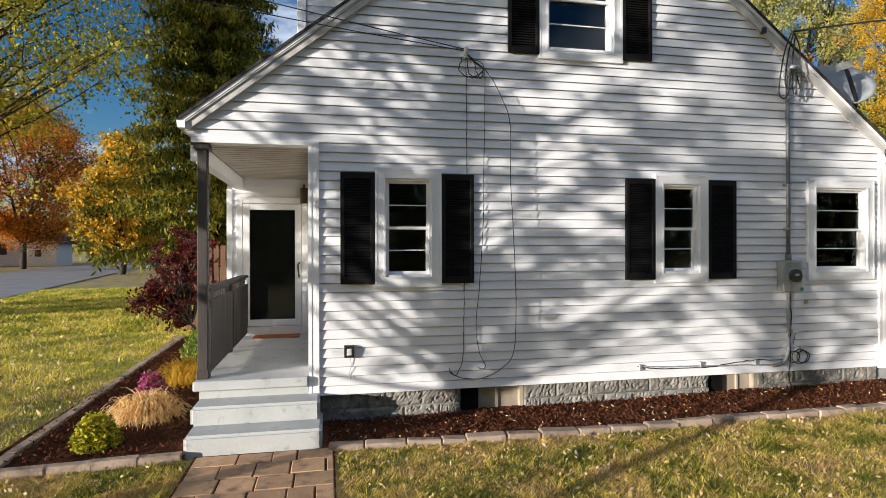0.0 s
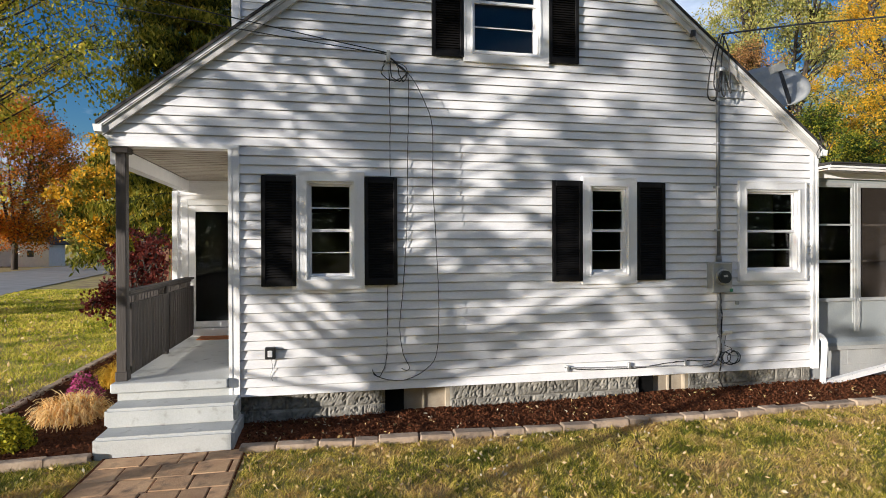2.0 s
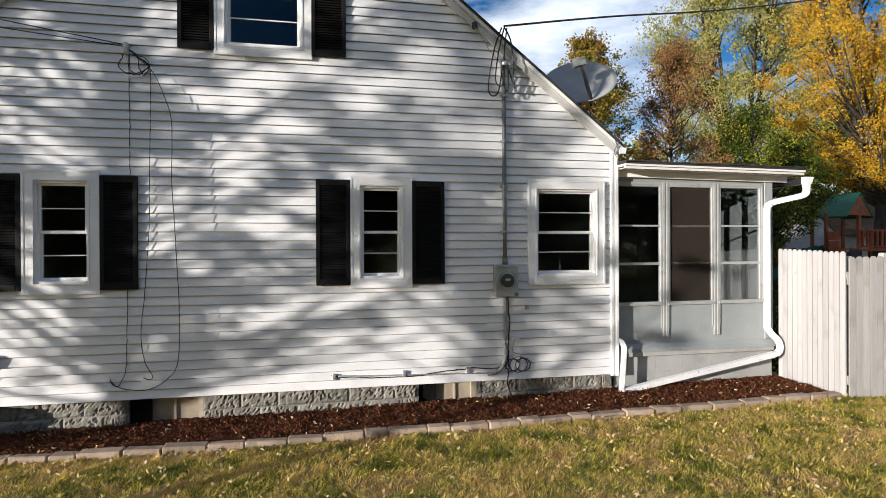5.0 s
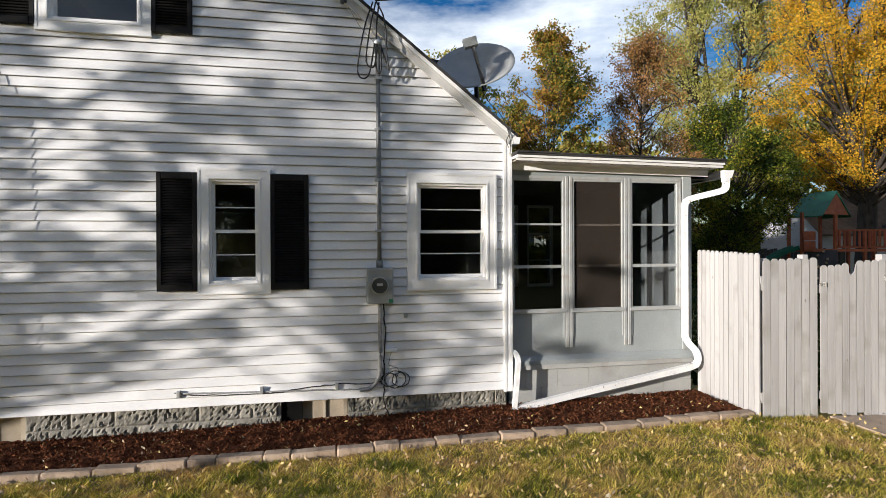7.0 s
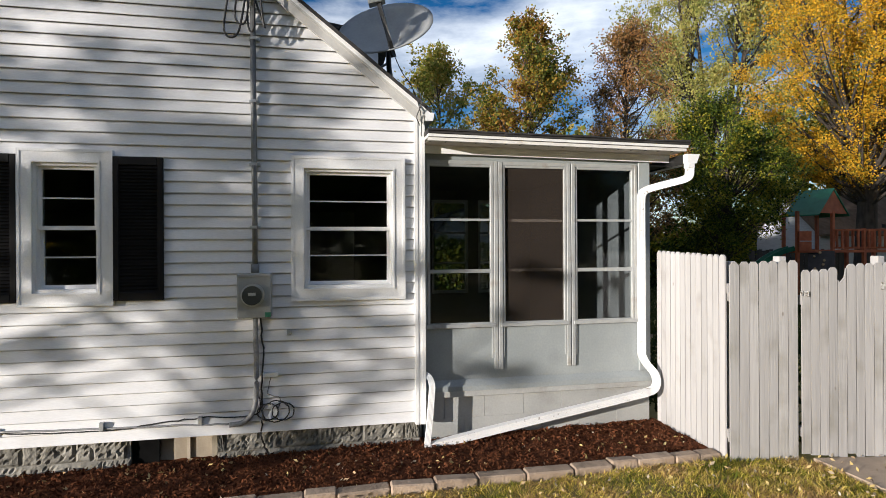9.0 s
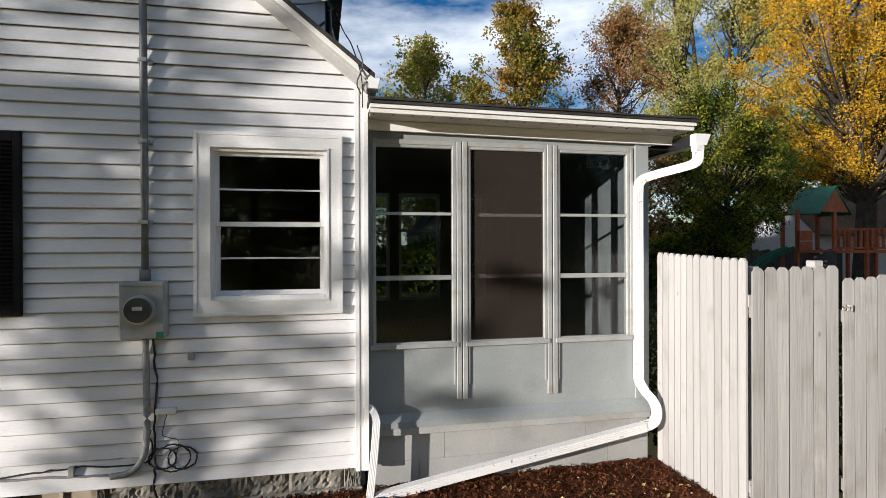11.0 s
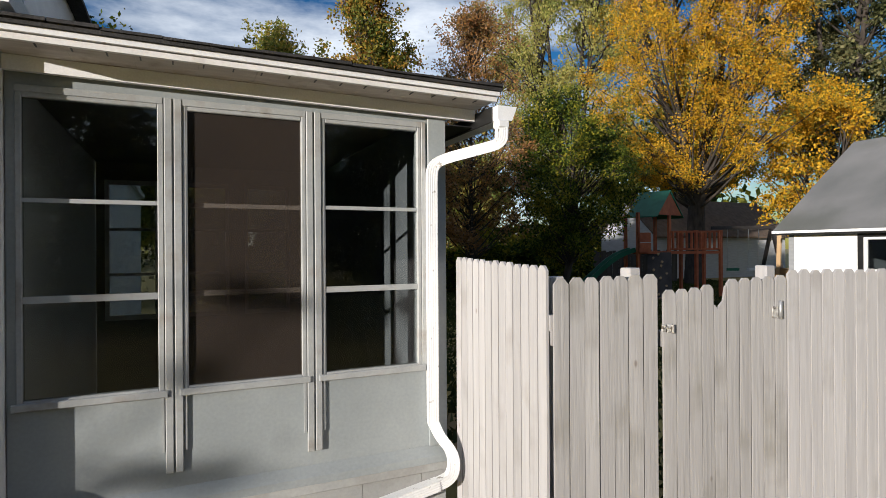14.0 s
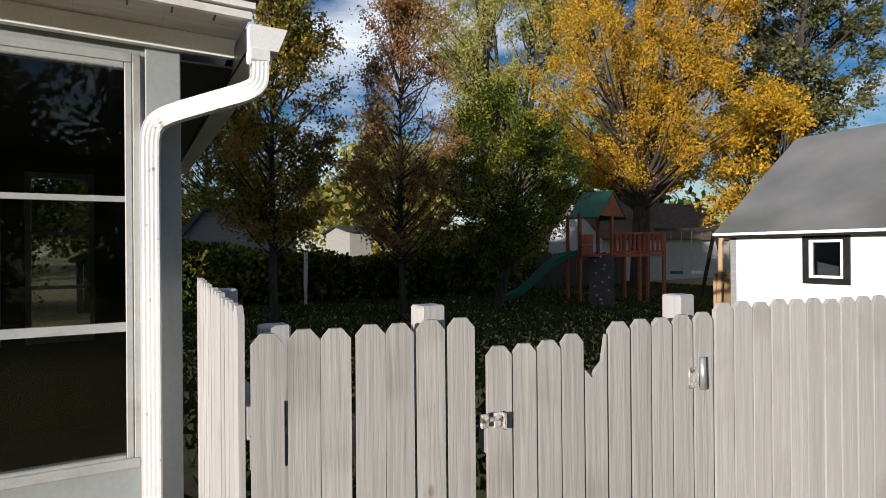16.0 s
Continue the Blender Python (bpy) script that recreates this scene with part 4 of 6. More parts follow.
down = smooth_path([(9.842, 5.975, 2.96), (9.842, 5.975, 2.915), (9.836, 5.980, 2.875), (9.80, 6.005, 2.845), (9.70, 6.08, 2.815), (9.56, 6.19, 2.775), (9.505, 6.235, 2.745), (9.484, 6.255, 2.70), (9.48, 6.26, 2.62)], 3) + [Vector((9.48, 6.26, z)) for z in (2.2, 1.8, 1.4, 1.08)] + \
    smooth_path([(9.482, 6.26, 1.06), (9.51, 6.22, 0.98), (9.555, 6.16, 0.90), (9.565, 6.13, 0.82), (9.53, 6.12, 0.745), (9.42, 6.12, 0.708)], 5)
part("pipe", sweep(bmesh.new(), down, ribbed(0.068, 0.060), up=(0.15, 1, 0.05)), PIPE, spout)
part("drain_leg", sweep(bmesh.new(), [(9.45, 6.12, 0.716), (9.0, 6.12, 0.640), (8.4, 6.11, 0.545), (7.8, 6.11, 0.445), (7.30, 6.11, 0.355), (7.24, 6.11, 0.325)], ribbed(0.068, 0.074), up=(0, 1, 0)), PIPE, spout)
spout2 = thing("drain_stub", (7.24, 6.12, 0.3), "short white downspout stub at the house corner", "downspout")
part("pipe", sweep(bmesh.new(), smooth_path([(7.215, 6.215, 0.985), (7.245, 6.17, 0.965), (7.262, 6.135, 0.915), (7.262, 6.12, 0.85), (7.235, 6.11, 0.55), (7.205, 6.10, 0.30)], 4), ribbed(0.052, 0.048), up=(0, 1, 0)), TRIM, spout2)

# ---------------------------------------------------------------- fence
def picket(w, h, jag=None, wood=FENCE):
    """The mesh of one dog-eared picket, standing on z = 0, its face towards -y."""
    e = min(0.024, w * 0.3)
    top = jag or [(0, h - e * 1.1), (e, h), (w - e, h), (w, h - e * 1.1)]
    pts = [(0.0015, 0), *[(min(max(p[0], 0.0015), w - 0.0015), p[1]) for p in top], (w - 0.0015, 0)]
    bm = prism(pts, "y", -0.016, 0.0)
    bmesh.ops.recalc_face_normals(bm, faces=bm.faces)
    me = bpy.data.meshes.new("picket")
    bm.to_mesh(me)
    bm.free()
    me.materials.append(wood)
    return me


frnd = random.Random(5)


def fence_run(name, label, p, q, w, tops, bottom, jag_at=(), group="", wood=FENCE, ragged=0.015):
    """A run of pickets from p to q (x, y); tops gives the height of the top along the run from 0 to 1."""
    f = thing(name, (*p, bottom), label, "fence", group)
    p, q = Vector(p), Vector(q)
    run = (q - p).length
    n = round(run / w)
    ww = run / n
    ang = math.atan2(q.y - p.y, q.x - p.x)
    for i in range(n):
        at = p.lerp(q, i / n)
        t = (i + 0.5) / n
        zt = float(np.interp(t, *tops)) + frnd.uniform(-0.004, 0.004)
        gap = frnd.uniform(0.003, 0.0065) if wood is FENCE else frnd.choice((0.003, 0.004, 0.005, 0.010))
        h = zt - bottom
        jag = [(0, h - 0.12), (ww * 0.3, h - 0.145), (ww * 0.5, h - 0.12), (ww * 0.75, h - 0.10), (ww * 0.9, h - 0.03), (ww, h - 0.02)] if i in jag_at else None
        cut = frnd.uniform(0, ragged)
        ob = new("picket", picket(ww - gap, h - cut, [(a, b - cut) for a, b in jag] if jag else None, wood))
        ob.parent = f
        ob.matrix_parent_inverse = f.matrix_basis.inverted()
        ob.matrix_basis = Matrix.Translation((at.x, at.y, bottom + cut)) @ Matrix.Rotation(ang + frnd.uniform(-0.012, 0.012), 4, "Z") @ Matrix.Rotation(frnd.uniform(-0.0015, 0.0015) * (1 if wood is FENCE else 2), 4, "Y")
    side = Vector((-(q - p).y, (q - p).x)).normalized()
    for z in (bottom + 0.25, np.interp(0.5, *tops) - 0.30):
        a, b = p + side * 0.028, q + side * 0.028
        part("rail", sweep(bmesh.new(), [(a.x, a.y, z), (b.x, b.y, z)], [(-0.024, -0.04), (0.024, -0.04), (0.024, 0.04), (-0.024, 0.04)]), wood, f)
    return f


fence_run("picket_fence", "whitewashed picket fence panel beside the sunroom", (9.66, 6.24), (9.648, 5.20), 0.080, ((0, 1), (2.135, 2.10)), 0.33, group="fence panels")
fence_run("picket_fence", "greyed whitewashed dog-eared fence panel before the gate", (9.655, 5.187), (10.232, 5.080), 0.083, ((0, 1), (2.035, 2.058)), 0.30, group="fence panels", wood=FENCEGREY)
gate = fence_run("fence_gate", "greyed whitewashed picket gate with one broken board", (10.262, 5.073), (11.03, 4.931), 0.077, ((0, 0.40, 0.48, 1), (1.965, 1.990, 2.012, 2.04)), 0.34, jag_at=(4,), group="fence panels", wood=FENCEGREY, ragged=0.07)
fence_run("picket_fence", "long whitewashed dog-eared picket fence run", (11.035, 4.930), (16.2, 3.975), 0.079, ((0, 0.1, 1), (2.062, 2.058, 2.05)), 0.36, group="fence panels")


def fence_post(x, y, z):
    tagged(part("fence_post", boxes((x - 0.037, x + 0.037, y - 0.037, y + 0.037, 0.2, z), bevel=0.006), FENCE), "whitewashed square fence post behind the pickets", "post", "fence posts")


for x, y, z in ((9.735, 5.28, 2.045), (10.13, 5.16, 2.085), (10.99, 5.02, 2.085), (9.72, 6.0, 2.10), (13.5, 4.55, 2.05)):
    fence_post(x, y, z)
latch = thing("gate_latch", (10.25, 5.05, 1.76), "weathered metal gate latch on the pickets", "latch")
part("plate", boxes((10.268, 10.300, 5.040, 5.046, 1.750, 1.792), bevel=0.002), LATCHGREY, latch)
part("bar", boxes((10.228, 10.290, 5.032, 5.039, 1.772, 1.784), bevel=0.002), LATCHGREY, latch)
part("strike", boxes((10.222, 10.246, 5.030, 5.040, 1.758, 1.795), bevel=0.002), LATCHGREY, latch)
part("catch", boxes((10.292, 10.303, 5.028, 5.039, 1.745, 1.790), bevel=0.002), LATCHGREY, latch)
hook = thing("gate_hook", (10.97, 4.91, 1.80), "small steel hinge bracket on the gate picket", "bracket")
part("plate", boxes((10.915, 10.962, 4.921, 4.926, 1.80, 1.865), bevel=0.002), LATCHGREY, hook)
part("pin", tube([(10.968, 4.911, 1.795), (10.964, 4.911, 1.895)], 0.010, 10), METAL, hook, "bright steel pin", smooth=True)

# ---------------------------------------------------------------- trees
def tubes(name, paths, material, parent):
    bm = bmesh.new()
    for path, r0, r1, n in paths:
        rings = []
        for i, p in enumerate(path):
            p = Vector(p)
            d = (Vector(path[min(i + 1, len(path) - 1)]) - Vector(path[max(i - 1, 0)])).normalized()
            s = d.orthogonal().normalized()
            u = d.cross(s)
            r = r0 + (r1 - r0) * i / (len(path) - 1)
            rings.append([bm.verts.new(p + s * r * math.cos(6.283 * a / n) + u * r * math.sin(6.283 * a / n)) for a in range(n)])
        for a, b in zip(rings, rings[1:]):
            for i in range(n):
                bm.faces.new((a[i], a[(i + 1) % n], b[(i + 1) % n], b[i]))
    me = bpy.data.meshes.new(name)
    bm.to_mesh(me)
    bm.free()
    return finish(name, me, material, parent, "", True)


def leaf_mesh(name, centres, size, material, parent, rng, droop=0.0, long=1.5, label=""):
    """Many small four-cornered leaves, each turned its own way."""
    n = len(centres)
    d = rng.normal(size=(n, 3))
    d[:, 2] -= droop
    d /= np.linalg.norm(d, axis=1)[:, None]
    e = rng.normal(size=(n, 3))
    e -= d * (e * d).sum(1)[:, None]
    e /= np.linalg.norm(e, axis=1)[:, None]
    s = size * rng.uniform(0.6, 1.3, size=(n, 1))
    tip, wid = d * s * long * 0.5, e * s * 0.5
    v = np.stack((centres - tip, centres + wid, centres + tip, centres - wid), 1).reshape(-1, 3)
    me = bpy.data.meshes.new(name)
    me.vertices.add(4 * n)
    me.vertices.foreach_set("co", v.astype(np.float32).ravel())
    me.loops.add(4 * n)
    me.loops.foreach_set("vertex_index", np.arange(4 * n, dtype=np.int32))
    me.polygons.add(n)
    me.polygons.foreach_set("loop_start", np.arange(0, 4 * n, 4, dtype=np.int32))
    me.update(calc_edges=True)
    return finish(name, me, material, parent, label, False)


def tree(label, x, y, top, base, rad, leaves, n, size, seed, clumps=60, lean=(0, 0), trunk=0.16, shape=1.0, tight=0.55, gz0=None, droop=0.3, category="tree", forks=1, hollow=0.35):
    """A broadleaf tree: a tapered trunk, a limb to each clump of the crown, twigs, and loose leaves round them."""
    rng = np.random.default_rng(seed)
    g = gz(x, y) if gz0 is None else gz0
    t = thing("tree", (x, y, g - 0.05), label, category, "trees")
    h = top - base
    paths, pts = [], []
    bend = rng.normal(size=2) * 0.25
    def axis(z):
        k = (z - g) / (top - g)
        return np.array((x + lean[0] * k + bend[0] * math.sin(3 * k), y + lean[1] * k + bend[1] * math.sin(2.5 * k + 0.6), z))
    tz = base + h * 0.78
    split = g + (base - g) * 0.8
    if forks == 1:
        paths.append(([axis(g - 0.1 + (tz - g) * i / 9) for i in range(10)], trunk, trunk * 0.22, 8))
        stems = [lambda z: axis(z)]
    else:
        paths.append(([axis(g - 0.1 + (split - g + 0.1) * i / 4) for i in range(5)], trunk, trunk * 0.8, 8))
        stems = []
        for j in range(forks):
            a0, w0 = 6.283 * (j + rng.uniform(-0.2, 0.2)) / forks, rng.uniform(0.25, 0.5) * rad

            def stem(z, a0=a0, w0=w0):
                k = max(0.0, (z - split) / (tz - split))
                return axis(z) + np.array((math.cos(a0), math.sin(a0), 0)) * w0 * k ** 0.8
            paths.append(([stem(split - 0.05 + (tz - split) * i / 8) for i in range(9)], trunk * 0.55, trunk * 0.12, 7))
            stems.append(stem)
    for i in range(clumps):
        k = rng.uniform(0, 1) ** 0.9
        z = base + h * k
        r = rad * (max(0.05, math.sin(math.pi * min(1, (0.08 + 0.92 * k) ** shape))) ** 0.75)
        a, q = rng.uniform(0, 6.283), rng.uniform(hollow, 1.0)
        c = axis(z) + np.array((r * q * math.cos(a), r * q * math.sin(a), 0)) + rng.normal(size=3) * 0.15
        f = max(g + (base - g) * 0.75, z - 0.45 * r * q - rng.uniform(0.4, 1.2))
        s = min((st(min(f, tz)) for st in stems), key=lambda q: float(((q - c) ** 2).sum()))
        m = (s + c) / 2 + np.array((0, 0, -0.10 * r)) + rng.normal(size=3) * 0.15
        path = [s * (1 - u) ** 2 + 2 * u * (1 - u) * m + c * u * u for u in np.linspace(0, 1, 6)]
        paths.append((path, trunk * 0.17 + 0.012, 0.010, 5))
        sp = tight * rad * rng.uniform(0.22, 0.42)
        k_leaf = int(n / clumps * rng.uniform(0.5, 1.5))
        twigs = [c + rng.normal(size=3) * sp for _ in range(4)]
        for w in twigs:
            paths.append(([c, (c + w) / 2 + rng.normal(size=3) * 0.05, w], 0.016, 0.005, 3))
        ends = np.array(twigs + [c, path[4]])
        pick = ends[rng.integers(0, len(ends), k_leaf)]
        pts.append(pick + rng.normal(size=(k_leaf, 3)) * sp * np.array((0.62, 0.62, 0.5)))
    tubes("trunk", paths, BARK, t)
    leaf_mesh("crown", np.concatenate(pts), size, leaves, t, rng, droop)
    return t


def spruce(label, x, y, top, rad, leaves, seed, tiers=26, per=13, n=26):
    """A spruce: whorls of drooping boughs hung with curtains of needles."""
    rng = np.random.default_rng(seed)
    g = gz(x, y)
    t = thing("spruce_tree", (x, y, g - 0.05), label, "tree", "trees")
    paths, pts = [([(x, y, g + (top - g) * i / 10) for i in range(11)], 0.24, 0.03, 8)], []
    for i in range(tiers):
        k = i / tiers
        z = g + 2.3 + (top - g - 2.5) * k
        r = rad * (1 - k) ** 0.8 * rng.uniform(0.85, 1.1) + 0.2
        for j in range(per):
            a = 6.283 * (j + rng.uniform(-0.3, 0.3)) / per + i
            rr = r * rng.uniform(0.65, 1.1)
            d = np.array((math.cos(a), math.sin(a), 0))
            bough = [np.array((x, y, z)) + d * rr * u + np.array((0, 0, rr * (0.10 * u - 0.42 * u * u + 0.16 * u ** 4))) for u in np.linspace(0, 1, 7)]
            paths.append((bough, 0.03, 0.008, 4))
            for u in np.linspace(0.15, 1, 10):
                c = np.array((x, y, z)) + d * rr * u + np.array((0, 0, rr * (0.10 * u - 0.42 * u * u + 0.16 * u ** 4)))
                m = int(n * (0.5 + 0.6 * u))
                off = rng.normal(size=(m, 3)) * np.array((0.16, 0.16, 0.05))
                off[:, 2] -= np.abs(rng.normal(size=m)) * 0.20
                pts.append(c + off)
    tubes("trunk", paths, BARK, t)
    leaf_mesh("needles", np.concatenate(pts), 0.065, leaves, t, rng, 1.6, 3.6)
    return t


RAWBROWN = stuff("red-brown fence stain", (0.10, 0.045, 0.022), (0.17, 0.08, 0.04), 6.0, 0.8, 0.3, 50, vary=0.15, stretch=(1, 1, 0.2))
YELLOW = leafy("yellow leaves", [(0.13, 0.15, 0.03), (0.36, 0.28, 0.03), (0.66, 0.37, 0.022), (0.72, 0.41, 0.03), (0.62, 0.31, 0.018), (0.28, 0.21, 0.03)], patch_scale=0.4, patch_amount=0.4)
OLIVE = leafy("olive willow leaves", [(0.17, 0.20, 0.05), (0.33, 0.33, 0.09), (0.44, 0.40, 0.13), (0.30, 0.24, 0.06)])
DARKOLIVE = leafy("dark grey-green leaves", [(0.035, 0.045, 0.018), (0.075, 0.085, 0.035), (0.14, 0.145, 0.06), (0.24, 0.22, 0.10)], patch_scale=0.6, patch_amount=0.4)
GREEN = leafy("green leaves", [(0.022, 0.042, 0.007), (0.05, 0.085, 0.012), (0.15, 0.18, 0.018), (0.36, 0.31, 0.03)], patch_scale=0.9, patch_amount=0.45)
BROWN = leafy("brown and green leaves", [(0.07, 0.10, 0.018), (0.15, 0.16, 0.03), (0.30, 0.24, 0.035), (0.38, 0.22, 0.035), (0.27, 0.13, 0.035)], patch_scale=0.8, patch_amount=0.45)
RUSSET = leafy("russet leaves", [(0.11, 0.095, 0.035), (0.26, 0.15, 0.055), (0.42, 0.20, 0.06), (0.36, 0.22, 0.12)])
ORANGE = leafy("orange leaves", [(0.12, 0.10, 0.02), (0.36, 0.15, 0.02), (0.68, 0.20, 0.012), (0.76, 0.28, 0.02), (0.60, 0.13, 0.012), (0.74, 0.42, 0.04)], patch_scale=0.35, patch_amount=0.55)
LIME = leafy("lit green and yellow maple leaves", [(0.15, 0.19, 0.02), (0.42, 0.42, 0.05), (0.62, 0.52, 0.07), (0.72, 0.50, 0.07)], 0.55, 0.5)
GOLDEN = leafy("mixed green and gold leaves", [(0.15, 0.19, 0.035), (0.25, 0.27, 0.055), (0.38, 0.34, 0.09), (0.52, 0.36, 0.08)], 0.55, 0.45)
SPRUCE = leafy("spruce needles", [(0.04, 0.055, 0.010), (0.14, 0.15, 0.018), (0.30, 0.28, 0.03), (0.46, 0.36, 0.05)], 0.6, 0.4)
MAROON = leafy("dark red maple leaves", [(0.04, 0.008, 0.007), (0.09, 0.013, 0.010), (0.05, 0.009, 0.008), (0.15, 0.028, 0.016)])

side_fence = thing("slatted_fence", (-2.4, 14.0, 0.2), "brown slatted wooden fence beside the house", "fence")
for i in range(11):
    part("slat", boxes((-3.2 + 0.15 * i, -3.09 + 0.15 * i, 14.0, 14.02, 0.25, 2.2), bevel=0.003), RAWBROWN, side_fence)
for z in (0.6, 2.0):
    part("rail", boxes((-3.2, -1.59, 14.0215, 14.06, z, z + 0.09)), RAWBROWN, side_fence)

# behind the sunroom and the fence
tree("young brown and green autumn tree in the back yard", 12.6, 18.0, 9.4, 2.7, 1.8, BROWN, 40000, 0.060, 11, 110, shape=1.0, trunk=0.11, tight=0.36)
tree("thin russet autumn tree with a pointed crown", 16.4, 18.6, 9.6, 2.3, 1.9, RUSSET, 36000, 0.050, 12, 120, shape=0.8, trunk=0.10, tight=0.36)
tree("dense dark green leafy tree in the back yard", 19.5, 18.9, 7.3, 2.0, 2.25, GREEN, 56000, 0.056, 13, 100, trunk=0.14, tight=0.36)
tree("slender street tree with thin foliage", -18.25, -5.28, 10.4, 5.2, 1.15, GOLDEN, 2400, 0.07, 33, 34, trunk=0.05, tight=0.36, hollow=0.0)
tree("large golden yellow maple behind the playset", 31.0, 23.2, 18.0, 5.2, 6.2, YELLOW, 165000, 0.064, 14, 240, trunk=0.48, tight=0.19, forks=6, hollow=0.2)
tree("tall pale olive willow behind the yard", 31.5, 33.5, 24.0, 6.0, 6.4, OLIVE, 85000, 0.10, 15, 200, trunk=0.45, tight=0.24, droop=1.2, forks=4)
tree("tall dark olive tree behind the garage", 43.0, 23.0, 26.0, 7.0, 5.6, DARKOLIVE, 85000, 0.14, 16, 190, trunk=0.45, tight=0.20, forks=3, hollow=0.15)
tree("pale gold tree far behind the yard", 12.5, 33.0, 13.2, 3.0, 3.6, GOLDEN, 26000, 0.12, 17, 110, tight=0.32)
tree("yellow-green tree beside the garage", 37.0, 20.5, 10.0, 3.0, 3.8, YELLOW, 24000, 0.10, 18, 110, tight=0.28, forks=3)
# Two trees added behind the house to keep low sun off the yard
tree("dense green tree added behind the house to shade the yard", 2.4, 22.5, 10.5, 1.5, 3.6, GREEN, 16000, 0.13, 19, 90)
tree("dense green tree added behind the house to shade the yard", 4.5, 28.0, 10.5, 1.5, 3.8, GREEN, 16000, 0.14, 20, 90)
# front side
spruce("tall dark green spruce with drooping boughs", -4.2, 22.5, 20.0, 3.7, SPRUCE, 21, tiers=21, per=13, n=50)
tree("large golden-green maple overhanging the front lawn", -9.6, 16.0, 15.0, 5.0, 6.0, LIME, 88000, 0.072, 22, 240, trunk=0.15, tight=0.24, droop=0.9, forks=4)
tree("orange maple across the road", -28.5, 61.0, 15.5, 3.4, 7.0, ORANGE, 60000, 0.13, 23, 110, trunk=0.3, tight=0.34, forks=3)
tree("orange maple across the road", -33.0, 52.0, 12.0, 2.6, 6.0, ORANGE, 36000, 0.20, 24, 150, trunk=0.3, tight=0.3, forks=3)
tree("orange and gold maple across the road", -15.0, 46.0, 10.0, 2.4, 4.2, YELLOW, 24000, 0.17, 27, 120, trunk=0.28, tight=0.28, forks=3)
tree("gold maple across the road", -10.5, 58.0, 10.0, 2.4, 4.2, GOLDEN, 20000, 0.19, 25, 110, trunk=0.28, tight=0.3)
tree("small dark red japanese maple by the porch", -2.15, 12.2, 2.30, 0.85, 0.52, MAROON, 4200, 0.055, 26, 50, trunk=0.04, tight=0.5, lean=(-0.35, 0))
tree("tall thin street tree with sparse top", -19.2, -2.5, 11.2, 6.8, 1.7, GOLDEN, 1700, 0.075, 35, 30, trunk=0.06, tight=0.3, hollow=0.0)
tree("small street tree beside the lawn", -8.9, 5.2, 5.4, 1.3, 1.5, GOLDEN, 5000, 0.06, 38, 46, trunk=0.07, tight=0.2, hollow=0.0)
tree("dense round tree across the street", -30.0, 10.4, 8.0, 0.9, 2.3, GREEN, 9000, 0.16, 37, 60, trunk=0.16, tight=0.5, hollow=0.0)
# trees on the street side, whose shade dapples the gable
tree("tall leafy street tree with open clumps", -6.45, 2.2, 8.8, 2.1, 2.9, GOLDEN, 21000, 0.06, 31, 142, trunk=0.11, tight=0.112, hollow=0.0, shape=0.85)
tree("slender street tree with open clumps", -5.7, 0.35, 7.4, 2.5, 1.75, GOLDEN, 7000, 0.055, 36, 58, trunk=0.08, tight=0.16, hollow=0.0, shape=0.85)

# ---------------------------------------------------------------- beds, edging, path
def scatter_blades(name, x0, x1, y0, y1, n, h, w, material, seed, label, category, skip=None, lift=0.0, lean=0.6):
    """Loose upright blades over a stretch of ground, as one sheet of grass."""
    rng = np.random.default_rng(seed)
    x, y = rng.uniform(x0, x1, n), rng.uniform(y0, y1, n)
    keep = np.array([not (skip and skip(a, b)) for a, b in zip(x, y)])
    x, y = x[keep], y[keep]
    n = len(x)
    z = np.array([ground_height(a, b) for a, b in zip(x, y)]) + lift
    patchy = np.array([noise.noise((a * 1.1, b * 1.1, 3.0)) for a, b in zip(x, y)])
    hh = h * rng.uniform(0.5, 1.2, n) * (1 + 0.5 * patchy)
    a = rng.uniform(0, 6.283, n)
    tuft_a = np.array([6.0 * noise.noise((p * 6.0, q * 6.0, 9.0)) + 3.0 * noise.noise((p * 17.0, q * 17.0, 4.0)) for p, q in zip(x, y)])
    hh = hh * np.array([0.75 + 1.1 * max(0.0, noise.noise((p * 9.0, q * 9.0, 7.0))) for p, q in zip(x, y)])
    lx, ly = (rng.normal(size=n) * 0.6 + np.cos(tuft_a)) * lean * hh, (rng.normal(size=n) * 0.6 + np.sin(tuft_a)) * lean * hh
    ww = w * rng.uniform(0.6, 1.3, n)
    v = np.stack((np.stack((x - ww * np.cos(a), y - ww * np.sin(a), z - 0.01), 1), np.stack((x + ww * np.cos(a), y + ww * np.sin(a), z - 0.01), 1), np.stack((x + lx, y + ly, z + hh), 1)), 1).reshape(-1, 3)
    me = bpy.data.meshes.new(name)
    me.vertices.add(3 * n)
    me.vertices.foreach_set("co", v.astype(np.float32).ravel())
    me.loops.add(3 * n)
    me.loops.foreach_set("vertex_index", np.arange(3 * n, dtype=np.int32))
    me.polygons.add(n)
    me.polygons.foreach_set("loop_start", np.arange(0, 3 * n, 3, dtype=np.int32))
    me.update(calc_edges=True)
    return tagged(finish(name, me, material, None, "", False), label, category, kind="stuff")


def road_edge(y):
    return float(np.interp(y, (12.0, 24.4, 46.0), (-10.7, -12.1, -15.7)))


def edge_y(x):
    return float(np.interp(x, (-0.06, 2.0, 5.0, 9.7), (5.50, 5.34, 5.27, 5.30)))


